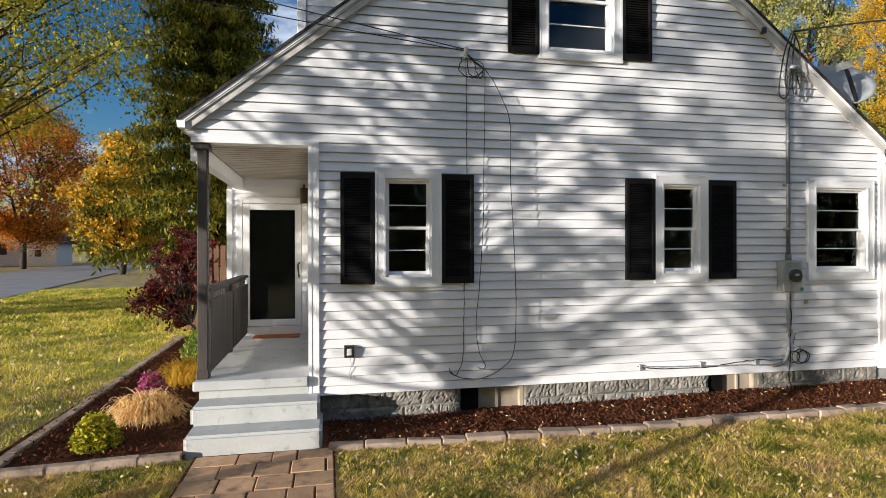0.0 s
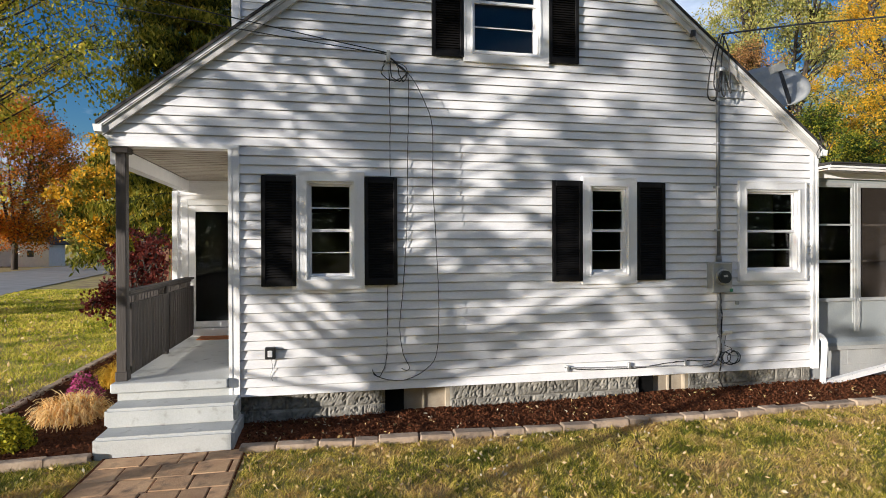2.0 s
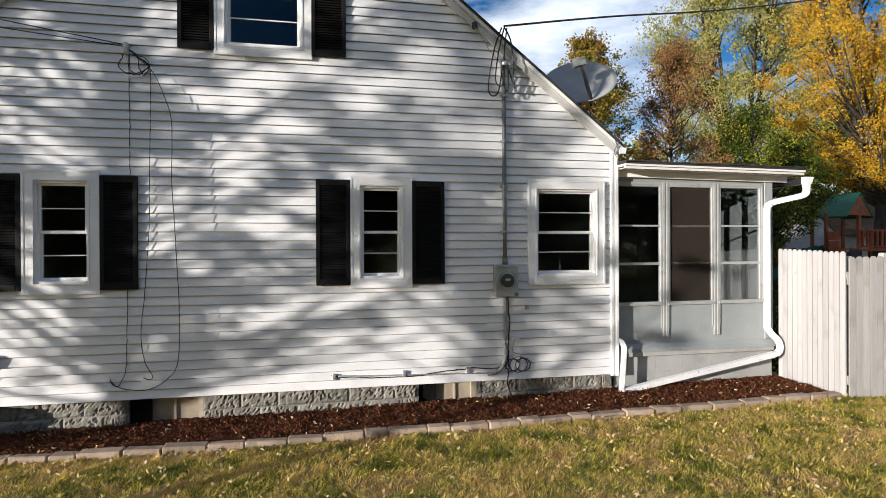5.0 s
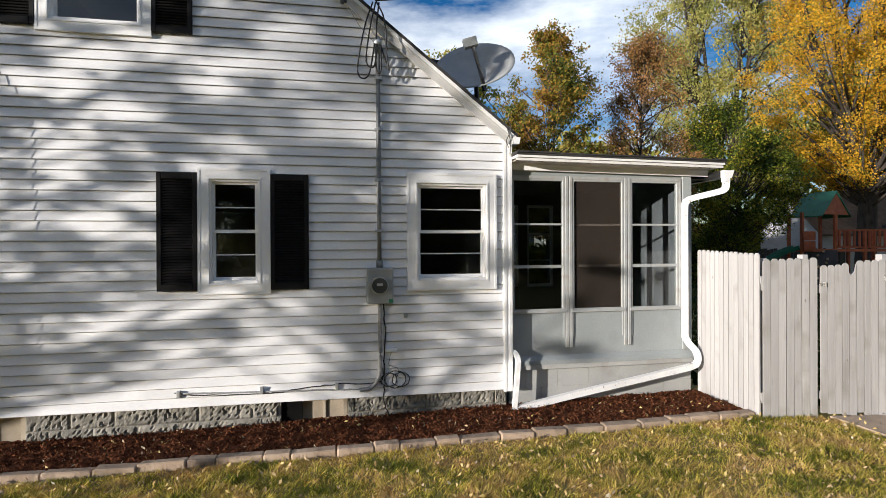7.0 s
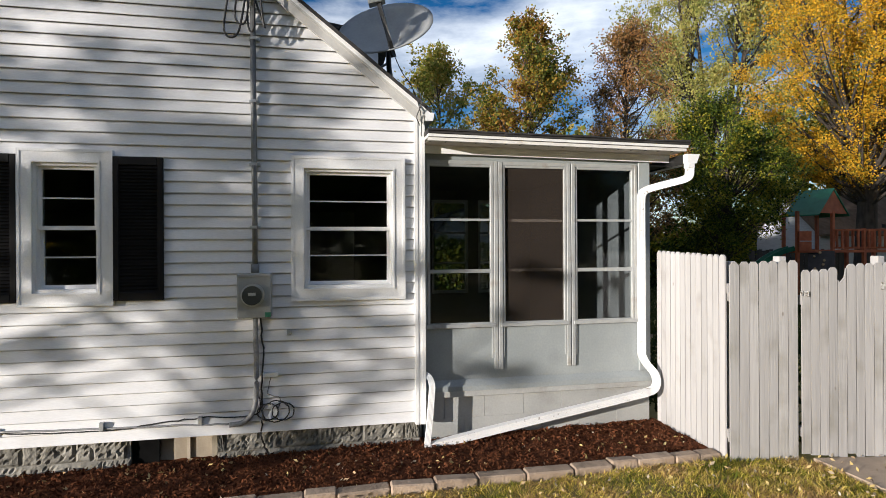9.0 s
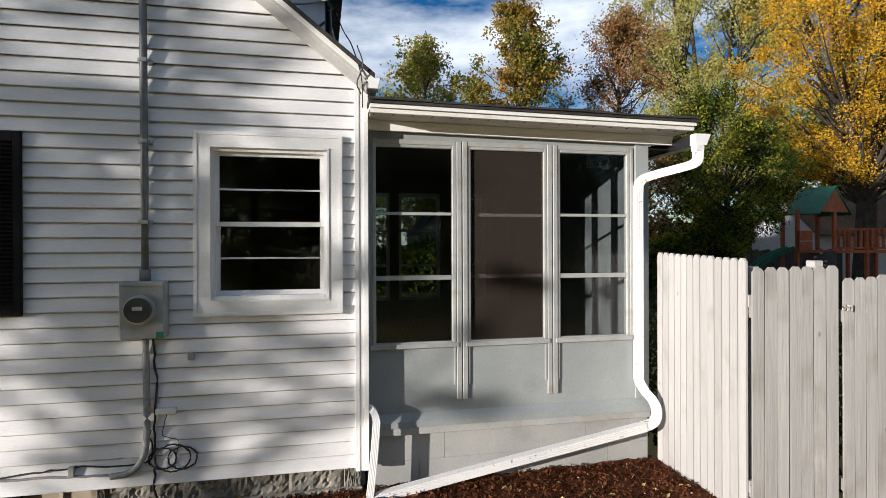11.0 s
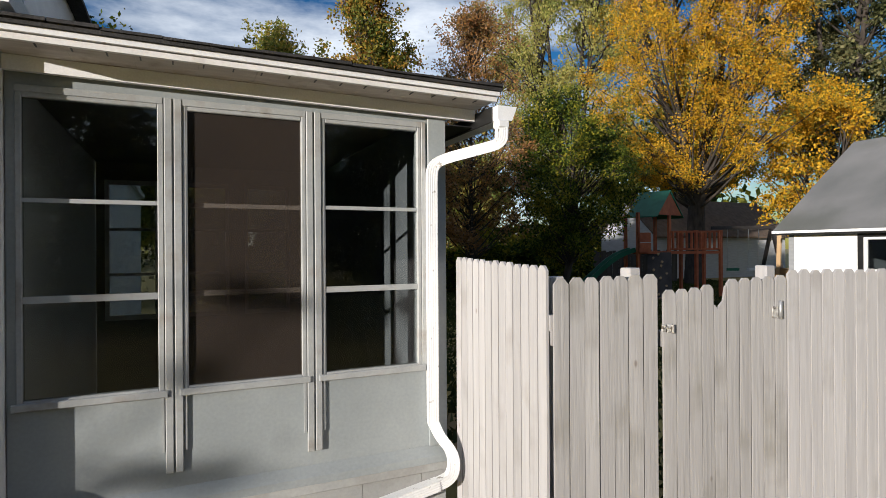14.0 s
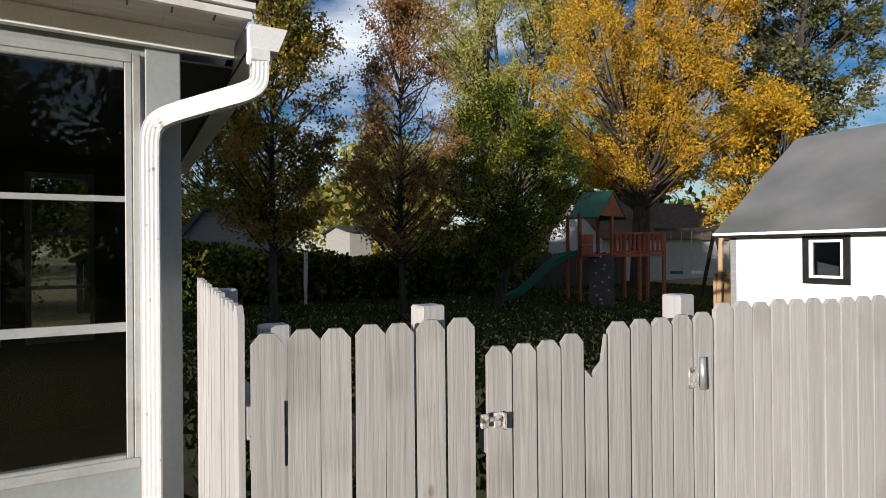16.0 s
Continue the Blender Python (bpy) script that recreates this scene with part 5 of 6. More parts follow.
def in_bed(x, y):
    return (-0.1 < x < 9.66 and y > edge_y(x) - 0.08) or (-3.02 < x < -1.2 and 5.45 < y < 13.0) or (-1.22 < x < 0.08 and y > 2.0) or (-0.3 < x < 9.6 and y > 6.1)


def bed_height(x, y):
    k = min(1.0, max(0.0, (y - edge_y(x)) / 0.25))
    return gz(x, y) + 0.030 + 0.010 * k + 0.018 * noise.noise((x * 5, y * 5, 1)) + 0.015 * noise.noise((x * 16, y * 16, 2))


bed = patch("mulch_bed", -0.06, 9.64, 5.20, 6.36, 330, 44, MULCH, lambda x, y: bed_height(x, y) if y > edge_y(x) - 0.02 else gz(x, y) - 0.05)
tagged(bed, "dark red-brown mulch bed along the foundation", "mulch bed", kind="structure")
bed2 = patch("mulch_bed", -2.98, -1.28, 5.48, 13.0, 60, 220, MULCH, lambda x, y: gz(x, y) + 0.04 + 0.025 * noise.noise((x * 5, y * 5, 1)) + 0.015 * noise.noise((x * 16, y * 16, 2)))
tagged(bed2, "dark mulch bed with flowers beside the porch", "mulch bed", kind="structure")


def chips(name, n, where, seed, size, material, label, category, flat=0.5):
    rng = np.random.default_rng(seed)
    pts = []
    while len(pts) < n:
        p = where(rng)
        if p is not None:
            pts.append(p)
    ob = leaf_mesh(name, np.array(pts), size, material, None, rng, 0.0, 2.2)
    return tagged(ob, label, category, kind="stuff")


def on_bed(r):
    x = r.uniform(0, 9.6)
    y = r.uniform(edge_y(x) + 0.05, 6.27)
    return (x, y, bed_height(x, y) + r.uniform(0.0, 0.018))


def on_bed2(r):
    x, y = r.uniform(-2.92, -1.32), r.uniform(5.55, 11.0)
    return (x, y, gz(x, y) + 0.05 + r.uniform(0.0, 0.03))


chips("mulch_chips", 15000, on_bed, 41, 0.017, MULCH, "loose shreds of red-brown bark mulch", "mulch")
chips("mulch_chips", 6000, on_bed2, 42, 0.017, MULCH, "loose shreds of red-brown bark mulch", "mulch")
chips("leaf_litter", 420, on_bed, 43, 0.022, LITTER, "dry pale leaves fallen on the mulch", "leaves")


def on_lawn(r):
    x, y = r.uniform(-9, 12), r.uniform(2.8, 9)
    return None if in_bed(x, y) or (x > -1.4 and y > edge_y(x) - 0.1) else (x, y, ground_height(x, y) + r.uniform(0.02, 0.05))


def on_far_lawn(r):
    x, y = r.uniform(-13, -3.2), r.uniform(6, 28)
    return None if x < road_edge(y) else (x, y, ground_height(x, y) + r.uniform(0.03, 0.07))


chips("leaf_litter", 6500, on_lawn, 44, 0.020, LITTER, "dry pale leaves scattered on the lawn", "leaves")
chips("leaf_litter", 1500, on_far_lawn, 45, 0.045, LITTER, "dry pale leaves scattered on the front lawn", "leaves")
scatter_blades("grass", -4.5, 13.5, 2.6, 5.55, 330000, 0.042, 0.0056, GRASS, 51, "short mottled green and straw lawn grass", "grass", lambda x, y: in_bed(x, y) or (10.3 < x < 11.63 and y > 3.5), lean=1.0)
scatter_blades("grass", -13.0, -1.3, 4.0, 14.0, 110000, 0.06, 0.008, FRONTGRASS, 52, "short mottled lawn grass in front of the house", "grass", lambda x, y: in_bed(x, y) or (x > -4.5 and y < 5.5) or x < road_edge(y))
scatter_blades("grass", -15.0, -3.1, 14.0, 30.0, 70000, 0.08, 0.02, FRONTGRASS, 53, "lawn grass towards the road", "grass", lambda x, y: x < road_edge(y))
scatter_blades("grass", 9.9, 34.0, 5.4, 27.0, 70000, 0.11, 0.05, BACKGRASS, 54, "back yard grass behind the fence, coloured dark for shade", "grass")

srnd = random.Random(3)
edging = thing("brick_edging", (4.8, 5.3, 0.2), "row of weathered buff stones edging the mulch bed", "edging", kind="structure")
x = 0.0
while x < 9.55:
    w = srnd.choice((0.24, 0.34, 0.40, 0.40))
    b = min(x + w, 9.62)
    xm = (x + b) / 2
    dy, dz = srnd.uniform(-0.012, 0.012), srnd.uniform(-0.008, 0.008)
    s = part("stone", boxes((-(b - x) / 2 + srnd.uniform(0.0005, 0.005), (b - x) / 2 - srnd.uniform(0.0005, 0.004), -0.065, 0.065, -0.06, 0.066 + dz), bevel=0.012), BRICK)
    s.parent, s.matrix_parent_inverse = edging, edging.matrix_basis.inverted()
    ang = math.atan2(edge_y(b) - edge_y(x), b - x)
    s.matrix_basis = pose(xm, edge_y(xm) + dy, gz(xm), srnd.uniform(-7, 5), srnd.uniform(-1.8, 1.8), math.degrees(ang) + srnd.uniform(-2.5, 2.5))
    x = b
edging2 = thing("stone_edging", (-2.9, 8, 0.2), "row of grey-brown edging stones round the flower bed", "edging", kind="structure")
for p, q in (((-1.32, 5.50), (-2.72, 5.36)), ((-2.80, 5.42), (-3.06, 12.9))):
    p, q = Vector(p), Vector(q)
    n = round((q - p).length / 0.40)
    ang = math.degrees(math.atan2(q.y - p.y, q.x - p.x))
    for i in range(n):
        m = p.lerp(q, (i + 0.5) / n)
        s = part("stone", boxes((-0.198, 0.198, -0.055, 0.055, -0.06, 0.075 + srnd.uniform(-0.006, 0.006)), bevel=0.010), BRICK)
        s.parent, s.matrix_parent_inverse = edging2, edging2.matrix_basis.inverted()
        s.matrix_basis = pose(m.x, m.y, gz(m.x) + 0.0, srnd.uniform(-2, 2), 0, ang + srnd.uniform(-2, 2))

path = thing("paver_path", (-0.55, 4.4, 0.2), "worn brown paver path leading to the steps", "path", kind="structure")
tagged(part("path_bed", boxes((-1.20, 0.06, 1.0, 5.55, 0.10, 0.222)), MULCH, path))
yy = 5.50
row = 0
while yy > 1.2:
    dep = srnd.choice((0.20, 0.26, 0.30))
    xx = -1.18 - (0.12 if row % 2 else 0)
    while xx < 0.04:
        w = srnd.choice((0.22, 0.30, 0.38))
        a, b = max(xx, -1.18), min(xx + w, 0.05)
        if b - a > 0.05:
            part("paver", boxes((a + srnd.uniform(0.002, 0.010), b - srnd.uniform(0.002, 0.010), yy - dep + srnd.uniform(0.002, 0.010), yy - srnd.uniform(0.002, 0.010), 0.18, 0.232 + srnd.uniform(-0.004, 0.006)), bevel=0.007), PAVER, path)
        xx += w
    yy -= dep
    row += 1

PAD = stuff("tan weathered concrete", (0.40, 0.30, 0.21), (0.50, 0.39, 0.29), 3.0, 0.9, 0.3, 60, dirt=(0.24, 0.19, 0.14), dirt_at=(0.5, 0.75), dirt_scale=3)
tagged(part("gate_pad", prism([(10.33, 5.02), (10.31, 3.6), (11.6, 3.4), (11.65, 4.80)], "z", 0.28, 0.385), PAD), "tan concrete walk before the fence gate", "pavement", kind="structure")

# ---------------------------------------------------------------- plants of the flower bed
def mound(label, x, y, rx, h, n, size, material, seed, stems=False, category="plant"):
    rng = np.random.default_rng(seed)
    t = thing("flower_plant", (x, y, gz(x) + 0.03), label, category, "bed plants")
    u = rng.normal(size=(n, 3))
    u /= np.linalg.norm(u, axis=1)[:, None]
    r = rng.uniform(0.55, 1.05, size=(n, 1)) ** 0.6
    lump = np.array([1 + 0.28 * noise.noise(Vector(q) * 2.4) for q in u])[:, None]
    p = u * r * lump * np.array((rx, rx, h))
    p[:, 2] = np.abs(p[:, 2])
    leaf_mesh("foliage", p + np.array((x, y, gz(x) + 0.06)), size, material, t, rng, 0.0, 1.4)
    tubes("stems", [([(x, y, gz(x) - 0.02), (x + rx * 0.25 * math.cos(a), y + rx * 0.25 * math.sin(a), gz(x) + h * 0.5), (x + rx * 0.6 * math.cos(a), y + rx * 0.6 * math.sin(a), gz(x) + h * 0.85)], 0.008, 0.003, 4) for a in np.linspace(0, 6, 9)], BARK, t)
    return t


def tuft(label, x, y, rad, h, n, material, seed):
    """A clump of long arching dry blades."""
    rng = np.random.default_rng(seed)
    t = thing("ornamental_grass", (x, y, gz(x) + 0.03), label, "plant", "bed plants")
    v, f = [], []
    for i in range(n):
        a, k = rng.uniform(0, 6.283), math.sqrt(rng.uniform(0, 1))
        out = np.array((math.cos(a), math.sin(a), 0))
        turn = a + rng.normal() * 1.1
        d, s = np.array((math.cos(turn), math.sin(turn), 0)), np.array((-math.sin(turn), math.cos(turn), 0)) * rng.uniform(0.006, 0.012)
        b = np.array((x, y, gz(x))) + out * rad * 0.72 * k + np.array((0, 0, h * 0.55 * (1 - k * k) * rng.uniform(0.1, 1.0)))
        reach, rise, drop = rad * rng.uniform(0.15, 0.55), h * rng.uniform(0.25, 0.75), h * rng.uniform(0.15, 0.75)
        curl = np.cross(d, (0, 0, 1)) * rng.normal() * 0.10
        if b[2] - gz(x) + rise - drop < 0.01:
            drop = rise + b[2] - gz(x) - 0.01
        o = len(v)
        for u in (0, 0.35, 0.65, 0.88, 1.0):
            c = b + d * reach * u + curl * u * u + np.array((0, 0, rise * (2 * u - u * u) - drop * u ** 3))
            v += [c - s * (1 - 0.7 * u), c + s * (1 - 0.7 * u)]
        f += [(o + 2 * j, o + 2 * j + 1, o + 2 * j + 3, o + 2 * j + 2) for j in range(4)]
    raw("blades", v, f, material, t)
    return t


MUM = leafy("yellow mum flowers", [(0.05, 0.09, 0.012), (0.20, 0.22, 0.02), (0.62, 0.50, 0.03), (0.40, 0.38, 0.03)], 0.6, 0.2)
PINK = leafy("magenta mum flowers", [(0.10, 0.10, 0.03), (0.45, 0.06, 0.20), (0.55, 0.10, 0.28), (0.30, 0.04, 0.12)], 0.6, 0.2)
STRAW = leafy("straw-gold dry blades", [(0.74, 0.42, 0.12), (0.84, 0.60, 0.26), (0.88, 0.72, 0.42), (0.55, 0.27, 0.07)], 0.6, 0.5)
GOLDTUFT = leafy("golden blades", [(0.70, 0.42, 0.04), (0.80, 0.56, 0.09), (0.56, 0.38, 0.05), (0.84, 0.68, 0.22)], 0.6, 0.5)
SHRUB = leafy("green shrub leaves", [(0.06, 0.11, 0.02), (0.12, 0.19, 0.03), (0.20, 0.26, 0.04), (0.28, 0.30, 0.05)], 0.6, 0.25)
mound("round yellow flowering chrysanthemum in the mulch bed", -2.14, 5.87, 0.20, 0.30, 2600, 0.024, MUM, 61)
tuft("straw-gold clump of dry arching grass", -1.98, 6.85, 0.40, 0.36, 1500, STRAW, 62)
mound("small magenta chrysanthemum among dry grasses", -2.12, 7.55, 0.19, 0.34, 1500, 0.026, PINK, 63)
tuft("golden clump of dry arching grass", -1.95, 8.6, 0.46, 0.40, 1400, GOLDTUFT, 64)
mound("low green shrub beside the porch", -2.05, 10.3, 0.38, 0.50, 2600, 0.035, SHRUB, 65)

# ---------------------------------------------------------------- meter, conduit, cables
meter = thing("electric_meter", (5.70, WALL_Y, 1.57), "grey electric meter box with round glass meter on siding", "meter")
part("box", boxes((5.56, 5.84, 6.065, WALL_Y - 0.012, 1.575, 1.962), bevel=0.010), METERGREY, meter)
part("cover_lip", boxes((5.567, 5.833, 6.058, 6.066, 1.93, 1.955), bevel=0.003), METERGREY, meter)
part("meter_ring", sweep(bmesh.new(), [(5.69, 6.064, 1.775), (5.69, 6.045, 1.775), (5.69, 6.035, 1.775)], ring(0.098, 28)), METAL, meter, "bright metal ring")
part("meter_glass", sweep(bmesh.new(), [(5.69, 6.036, 1.775), (5.69, 6.010, 1.775), (5.69, 6.000, 1.775)], ring(0.082, 28)), stuff("smoky meter glass", (0.03, 0.035, 0.035), (0.05, 0.055, 0.055), 3, 0.08, 0.0), meter, "dark meter glass")
part("dial_plate", boxes((5.66, 5.72, 5.996, 5.9995, 1.775, 1.80)), METERGREY, meter, "small grey dial")
part("green_seal", boxes((5.79, 5.838, 6.055, 6.0575, 1.585, 1.625)), PLAYGREEN, meter, "small green seal")
conduit = thing("service_conduit", (5.70, 6.16, 0.6), "grey steel conduit running up the siding to the weatherhead", "conduit")
part("riser", tube([(5.70, 6.145, 1.962), (5.70, 6.145, 2.6), (5.695, 6.145, 3.4), (5.69, 6.145, 4.30)], 0.025, 10), CONDUIT, conduit, smooth=True)
part("hub", tube([(5.70, 6.145, 1.955), (5.70, 6.145, 2.04)], 0.036, 10), CONDUIT, conduit, smooth=True)
part("weatherhead", tube([(5.69, 6.145, 4.28), (5.69, 6.14, 4.36), (5.685, 6.09, 4.40), (5.68, 6.04, 4.34)], 0.045, 10), METAL, conduit, smooth=True)
for z in (2.35, 2.9, 3.45, 4.0):
    part("strap", boxes((5.655, 5.745, 6.155, WALL_Y - 0.001, z, z + 0.025), (5.672, 5.72, 6.118, 6.156, z, z + 0.025)), METAL, conduit)
part("ground_conduit", tube(smooth_path([(5.70, 6.15, 1.575), (5.705, 6.15, 1.2), (5.705, 6.15, 0.92), (5.68, 6.15, 0.76), (5.60, 6.15, 0.665), (5.48, 6.15, 0.645)], 6), 0.022, 10), PALECABLE, conduit, smooth=True)


def cable(name, label, pts, r=0.006, mat=CABLE, wiggle=0.0, steps=6, seed=0):
    rr = random.Random(seed)
    path = smooth_path(pts, steps)
    if wiggle:
        path = [p + Vector((rr.uniform(-wiggle, wiggle), 0, rr.uniform(-wiggle, wiggle))) for p in path]
    return tagged(part(name, tube(path, r, 5), mat, smooth=True), label, "cable", "cables")


cy = WALL_Y - 0.030
cable("low_cable", "grey cable clipped along the bottom of the siding", [(5.50, cy, 0.645), (5.2, cy, 0.66), (4.6, cy, 0.675), (4.0, cy, 0.69), (3.70, cy, 0.70)], 0.009, PALECABLE, 0.004, seed=1)
cable("low_cable", "thin black cable clipped along the bottom of the siding", [(5.72, cy, 0.93), (5.70, cy, 0.72), (5.3, cy, 0.72), (5.0, cy, 0.70), (4.5, cy, 0.655), (3.9, cy, 0.672), (3.62, cy, 0.71)], 0.006, CABLE, 0.006, seed=2)
for xa in (3.64, 4.45, 5.22):
    tagged(part("cable_clip", boxes((xa, xa + 0.035, cy - 0.02, WALL_Y - 0.003, 0.66, 0.73), bevel=0.003), METAL), "small metal clip holding a cable to the siding", "clip", "cable clips")
for i, (cx, cz, r) in enumerate(((5.80, 0.735, 0.088), (5.93, 0.735, 0.095), (5.87, 0.74, 0.115))):
    cable("cable_coil", "coil of black cable hung near the foundation", [(cx + r * math.cos(a), cy - 0.01 * i, cz + 0.8 * r * math.sin(a)) for a in np.linspace(0.4, 6.9, 15)], 0.006, CABLE, 0.004, 3, seed=10 + i)
cable("meter_cable", "black cable dropping from the meter to the ground", [(5.745, cy, 1.57), (5.76, cy, 1.25), (5.745, cy, 0.95), (5.75, cy, 0.7), (5.74, cy + 0.02, 0.5), (5.80, cy + 0.04, 0.33)], 0.008, CABLE, 0.008, seed=3)
cable("meter_cable", "thin cable dropping from a junction block", [(5.83, cy, 1.05), (5.80, cy, 0.90), (5.90, cy, 0.85), (5.88, cy, 0.74)], 0.003, CABLE, 0.004, seed=4)
tagged(part("junction_block", boxes((5.76, 5.89, 6.14, WALL_Y - 0.012, 1.045, 1.085), bevel=0.004), TRIM), "small white cable junction block on siding", "junction box")
tagged(part("wall_plug", boxes((5.965, 6.005, 6.15, WALL_Y - 0.012, 1.41, 1.455), bevel=0.004), METERGREY), "small grey plug on the siding", "plug")

hang = (([(1.52, cy, 4.28), (1.53, cy, 3.62), (1.53, cy, 3.0), (1.52, cy, 2.4), (1.50, cy, 1.7), (1.49, cy, 1.2), (1.475, cy, 0.88), (1.40, cy, 0.71), (1.33, cy, 0.76)], 0.004),
        ([(1.56, cy, 4.24), (1.68, cy - 0.01, 4.22), (1.735, cy - 0.01, 4.10), (1.735, cy - 0.01, 3.6), (1.725, cy - 0.01, 3.0), (1.715, cy - 0.01, 2.4), (1.67, cy - 0.01, 1.7), (1.63, cy - 0.01, 1.27), (1.665, cy - 0.01, 0.97), (1.74, cy, 0.80), (1.70, cy, 0.765), (1.65, cy, 0.79)], 0.002),
        ([(1.60, cy, 4.22), (1.76, 6.11, 4.08), (1.90, 6.05, 3.80), (1.985, 6.01, 3.50), (1.985, 6.0, 2.9), (2.01, 6.0, 2.42), (2.035, 6.0, 1.94), (2.05, 6.01, 1.46), (2.03, 6.03, 0.99), (1.93, 6.08, 0.80), (1.72, cy, 0.665), (1.52, cy, 0.665), (1.36, cy, 0.72), (1.32, cy, 0.79)], 0.002))
for i, (pts, loose) in enumerate(hang):
    cable("hanging_cable", "loose dark cable hanging down the white siding", pts, 0.0045, CABLE, loose, 9, seed=20 + i)
for i in range(3):
    cable("cable_loop", "tangled loop of black cable at a wall bracket", [(1.48 + 0.06 * i, cy, 4.26), (1.44 + 0.10 * i, cy - 0.03, 4.10), (1.58 + 0.05 * i, cy - 0.03, 4.03), (1.72, cy, 4.14), (1.60, cy, 4.24), (1.52, cy, 4.31)], 0.006, CABLE, 0.008, seed=40 + i)
tagged(part("cable_bracket", boxes((1.49, 1.53, 6.10, WALL_Y - 0.004, 4.24, 4.36), bevel=0.005), METERGREY), "small grey cable bracket on the gable", "bracket")
cable("drop_wire", "black overhead wire from the street to the gable", [(1.51, 6.11, 4.33), (0.03, 6.00, 4.53), (-3.4, 5.74, 5.03), (-14, 4.9, 6.6), (-40, 2.9, 11.0)], 0.006)
cable("drop_wire", "black overhead wire from the street to the gable", [(1.51, 6.11, 4.31), (-0.6, 5.90, 4.47), (-4, 5.55, 4.80), (-14, 4.5, 5.9), (-40, 1.9, 9.2)], 0.0055)
cable("service_wire", "thick black overhead service cable to the weatherhead", [(5.66, 6.02, 4.80), (7.2, 6.45, 5.20), (11.5, 7.85, 6.35), (22, 11.2, 9.6), (44, 18, 17.0)], 0.013)
for i, dx in enumerate((0.0, 0.035, -0.03)):
    cable("service_loop", "black drip loop of cable at the weatherhead", [(5.66 + dx, 6.02, 4.78), (5.60 + 2 * dx, 6.04, 4.50), (5.56 + 3 * dx, 6.04, 4.16 - 0.06 * i), (5.64 + 2 * dx, 6.03, 4.10 - 0.05 * i), (5.68 + dx, 6.04, 4.35)], 0.009, CABLE, seed=50 + i)
cable("service_loop", "black drip loop of cable at the weatherhead", [(5.66, 6.02, 4.80), (5.75, 6.02, 4.60), (5.78, 6.03, 4.20), (5.80, 6.05, 4.08), (5.72, 6.05, 4.32)], 0.009, CABLE, seed=55)
insul = thing("insulator_bracket", (5.33, 6.16, 4.8), "small dark porcelain insulator under the rake", "insulator")
part("bolt", tube([(5.33, WALL_Y - 0.004, 4.81), (5.33, 6.10, 4.81)], 0.012), METERGREY, insul)
part("knob", tube([(5.33, 6.13, 4.79), (5.33, 6.13, 4.86)], 0.035), BLACK, insul)
cable("tie_wire", "thin pale wire from the insulator to the weatherhead", [(5.36, 6.13, 4.79), (5.50, 6.12, 4.55), (5.66, 6.12, 4.38)], 0.004, PALECABLE)

outlet = thing("wall_socket", (0.222, WALL_Y, 0.955), "black square outdoor socket with white centre on siding", "socket")
part("cover", boxes((0.168, 0.278, 6.13, WALL_Y - 0.012, 0.957, 1.088), bevel=0.008), BLACK, outlet)
part("centre", boxes((0.198, 0.248, 6.124, 6.131, 0.985, 1.055), bevel=0.003), TRIM, outlet)
cable("socket_wire", "thin white wire under the outdoor socket", [(0.235, cy, 0.955), (0.245, cy, 0.86), (0.225, cy, 0.78), (0.245, cy, 0.72)], 0.003, PALECABLE)

# ---------------------------------------------------------------- satellite dish on the roof
dish = thing("satellite_dish", (6.93, 6.62, 3.66), "grey satellite dish on a dark mast on the roof edge", "satellite dish")
dn = Vector((-0.30, -0.70, 0.62)).normalized()
du = Vector((0.96, -0.16, 0.24))
du = (du - dn * du.dot(dn)).normalized()
dv = dn.cross(du)
dc = Vector((6.90, 6.62, 4.37))
dbm = bmesh.new()
rows_v = []
for side, off in ((0, 0.0), (1, -0.012)):
    rows = [[dbm.verts.new(dc + dn * (0.10 * (k / 6) ** 2 - 0.08 + off) + (du * math.cos(a) * 0.49 + dv * math.sin(a) * 0.45) * (k / 6)) for a in np.linspace(0, 2 * math.pi, 33)[:-1]] for k in range(1, 7)]
    mid = dbm.verts.new(dc + dn * (-0.08 + off))
    for i in range(32):
        dbm.faces.new((mid, rows[0][i], rows[0][(i + 1) % 32]))
        for r, s in zip(rows, rows[1:]):
            dbm.faces.new((r[i], s[i], s[(i + 1) % 32], r[(i + 1) % 32]))
    rows_v.append(rows[-1])
for i in range(32):
    dbm.faces.new((rows_v[0][i], rows_v[0][(i + 1) % 32], rows_v[1][(i + 1) % 32], rows_v[1][i]))
part("reflector", dbm, DISH, dish, smooth=True)
part("mast", tube([(6.94, 6.62, 3.60), (6.94, 6.66, 3.95), (6.93, 6.70, 4.28)], 0.027, 10), BLACK, dish, "dark steel mast", smooth=True)
arm_end = dc + dn * 0.32 - dv * 0.02
part("arm", sweep(bmesh.new(), [dc - dv * 0.46 - dn * 0.06, dc - dv * 0.38 + dn * 0.06, dc - dv * 0.14 + dn * 0.24, arm_end], [(-0.017, -0.02), (0.017, -0.02), (0.017, 0.02), (-0.017, 0.02)]), BLACK, dish, "dark feed arm")
part("feed_horn", sweep(bmesh.new(), [arm_end - du * 0.10, arm_end + du * 0.06], [(-0.05, -0.05), (0.05, -0.05), (0.05, 0.05), (-0.05, 0.05)]), METERGREY, dish, "grey feed box")
part("foot_plate", boxes((6.86, 7.02, 6.54, 6.72, 3.66, 3.74), bevel=0.005), METAL, dish)
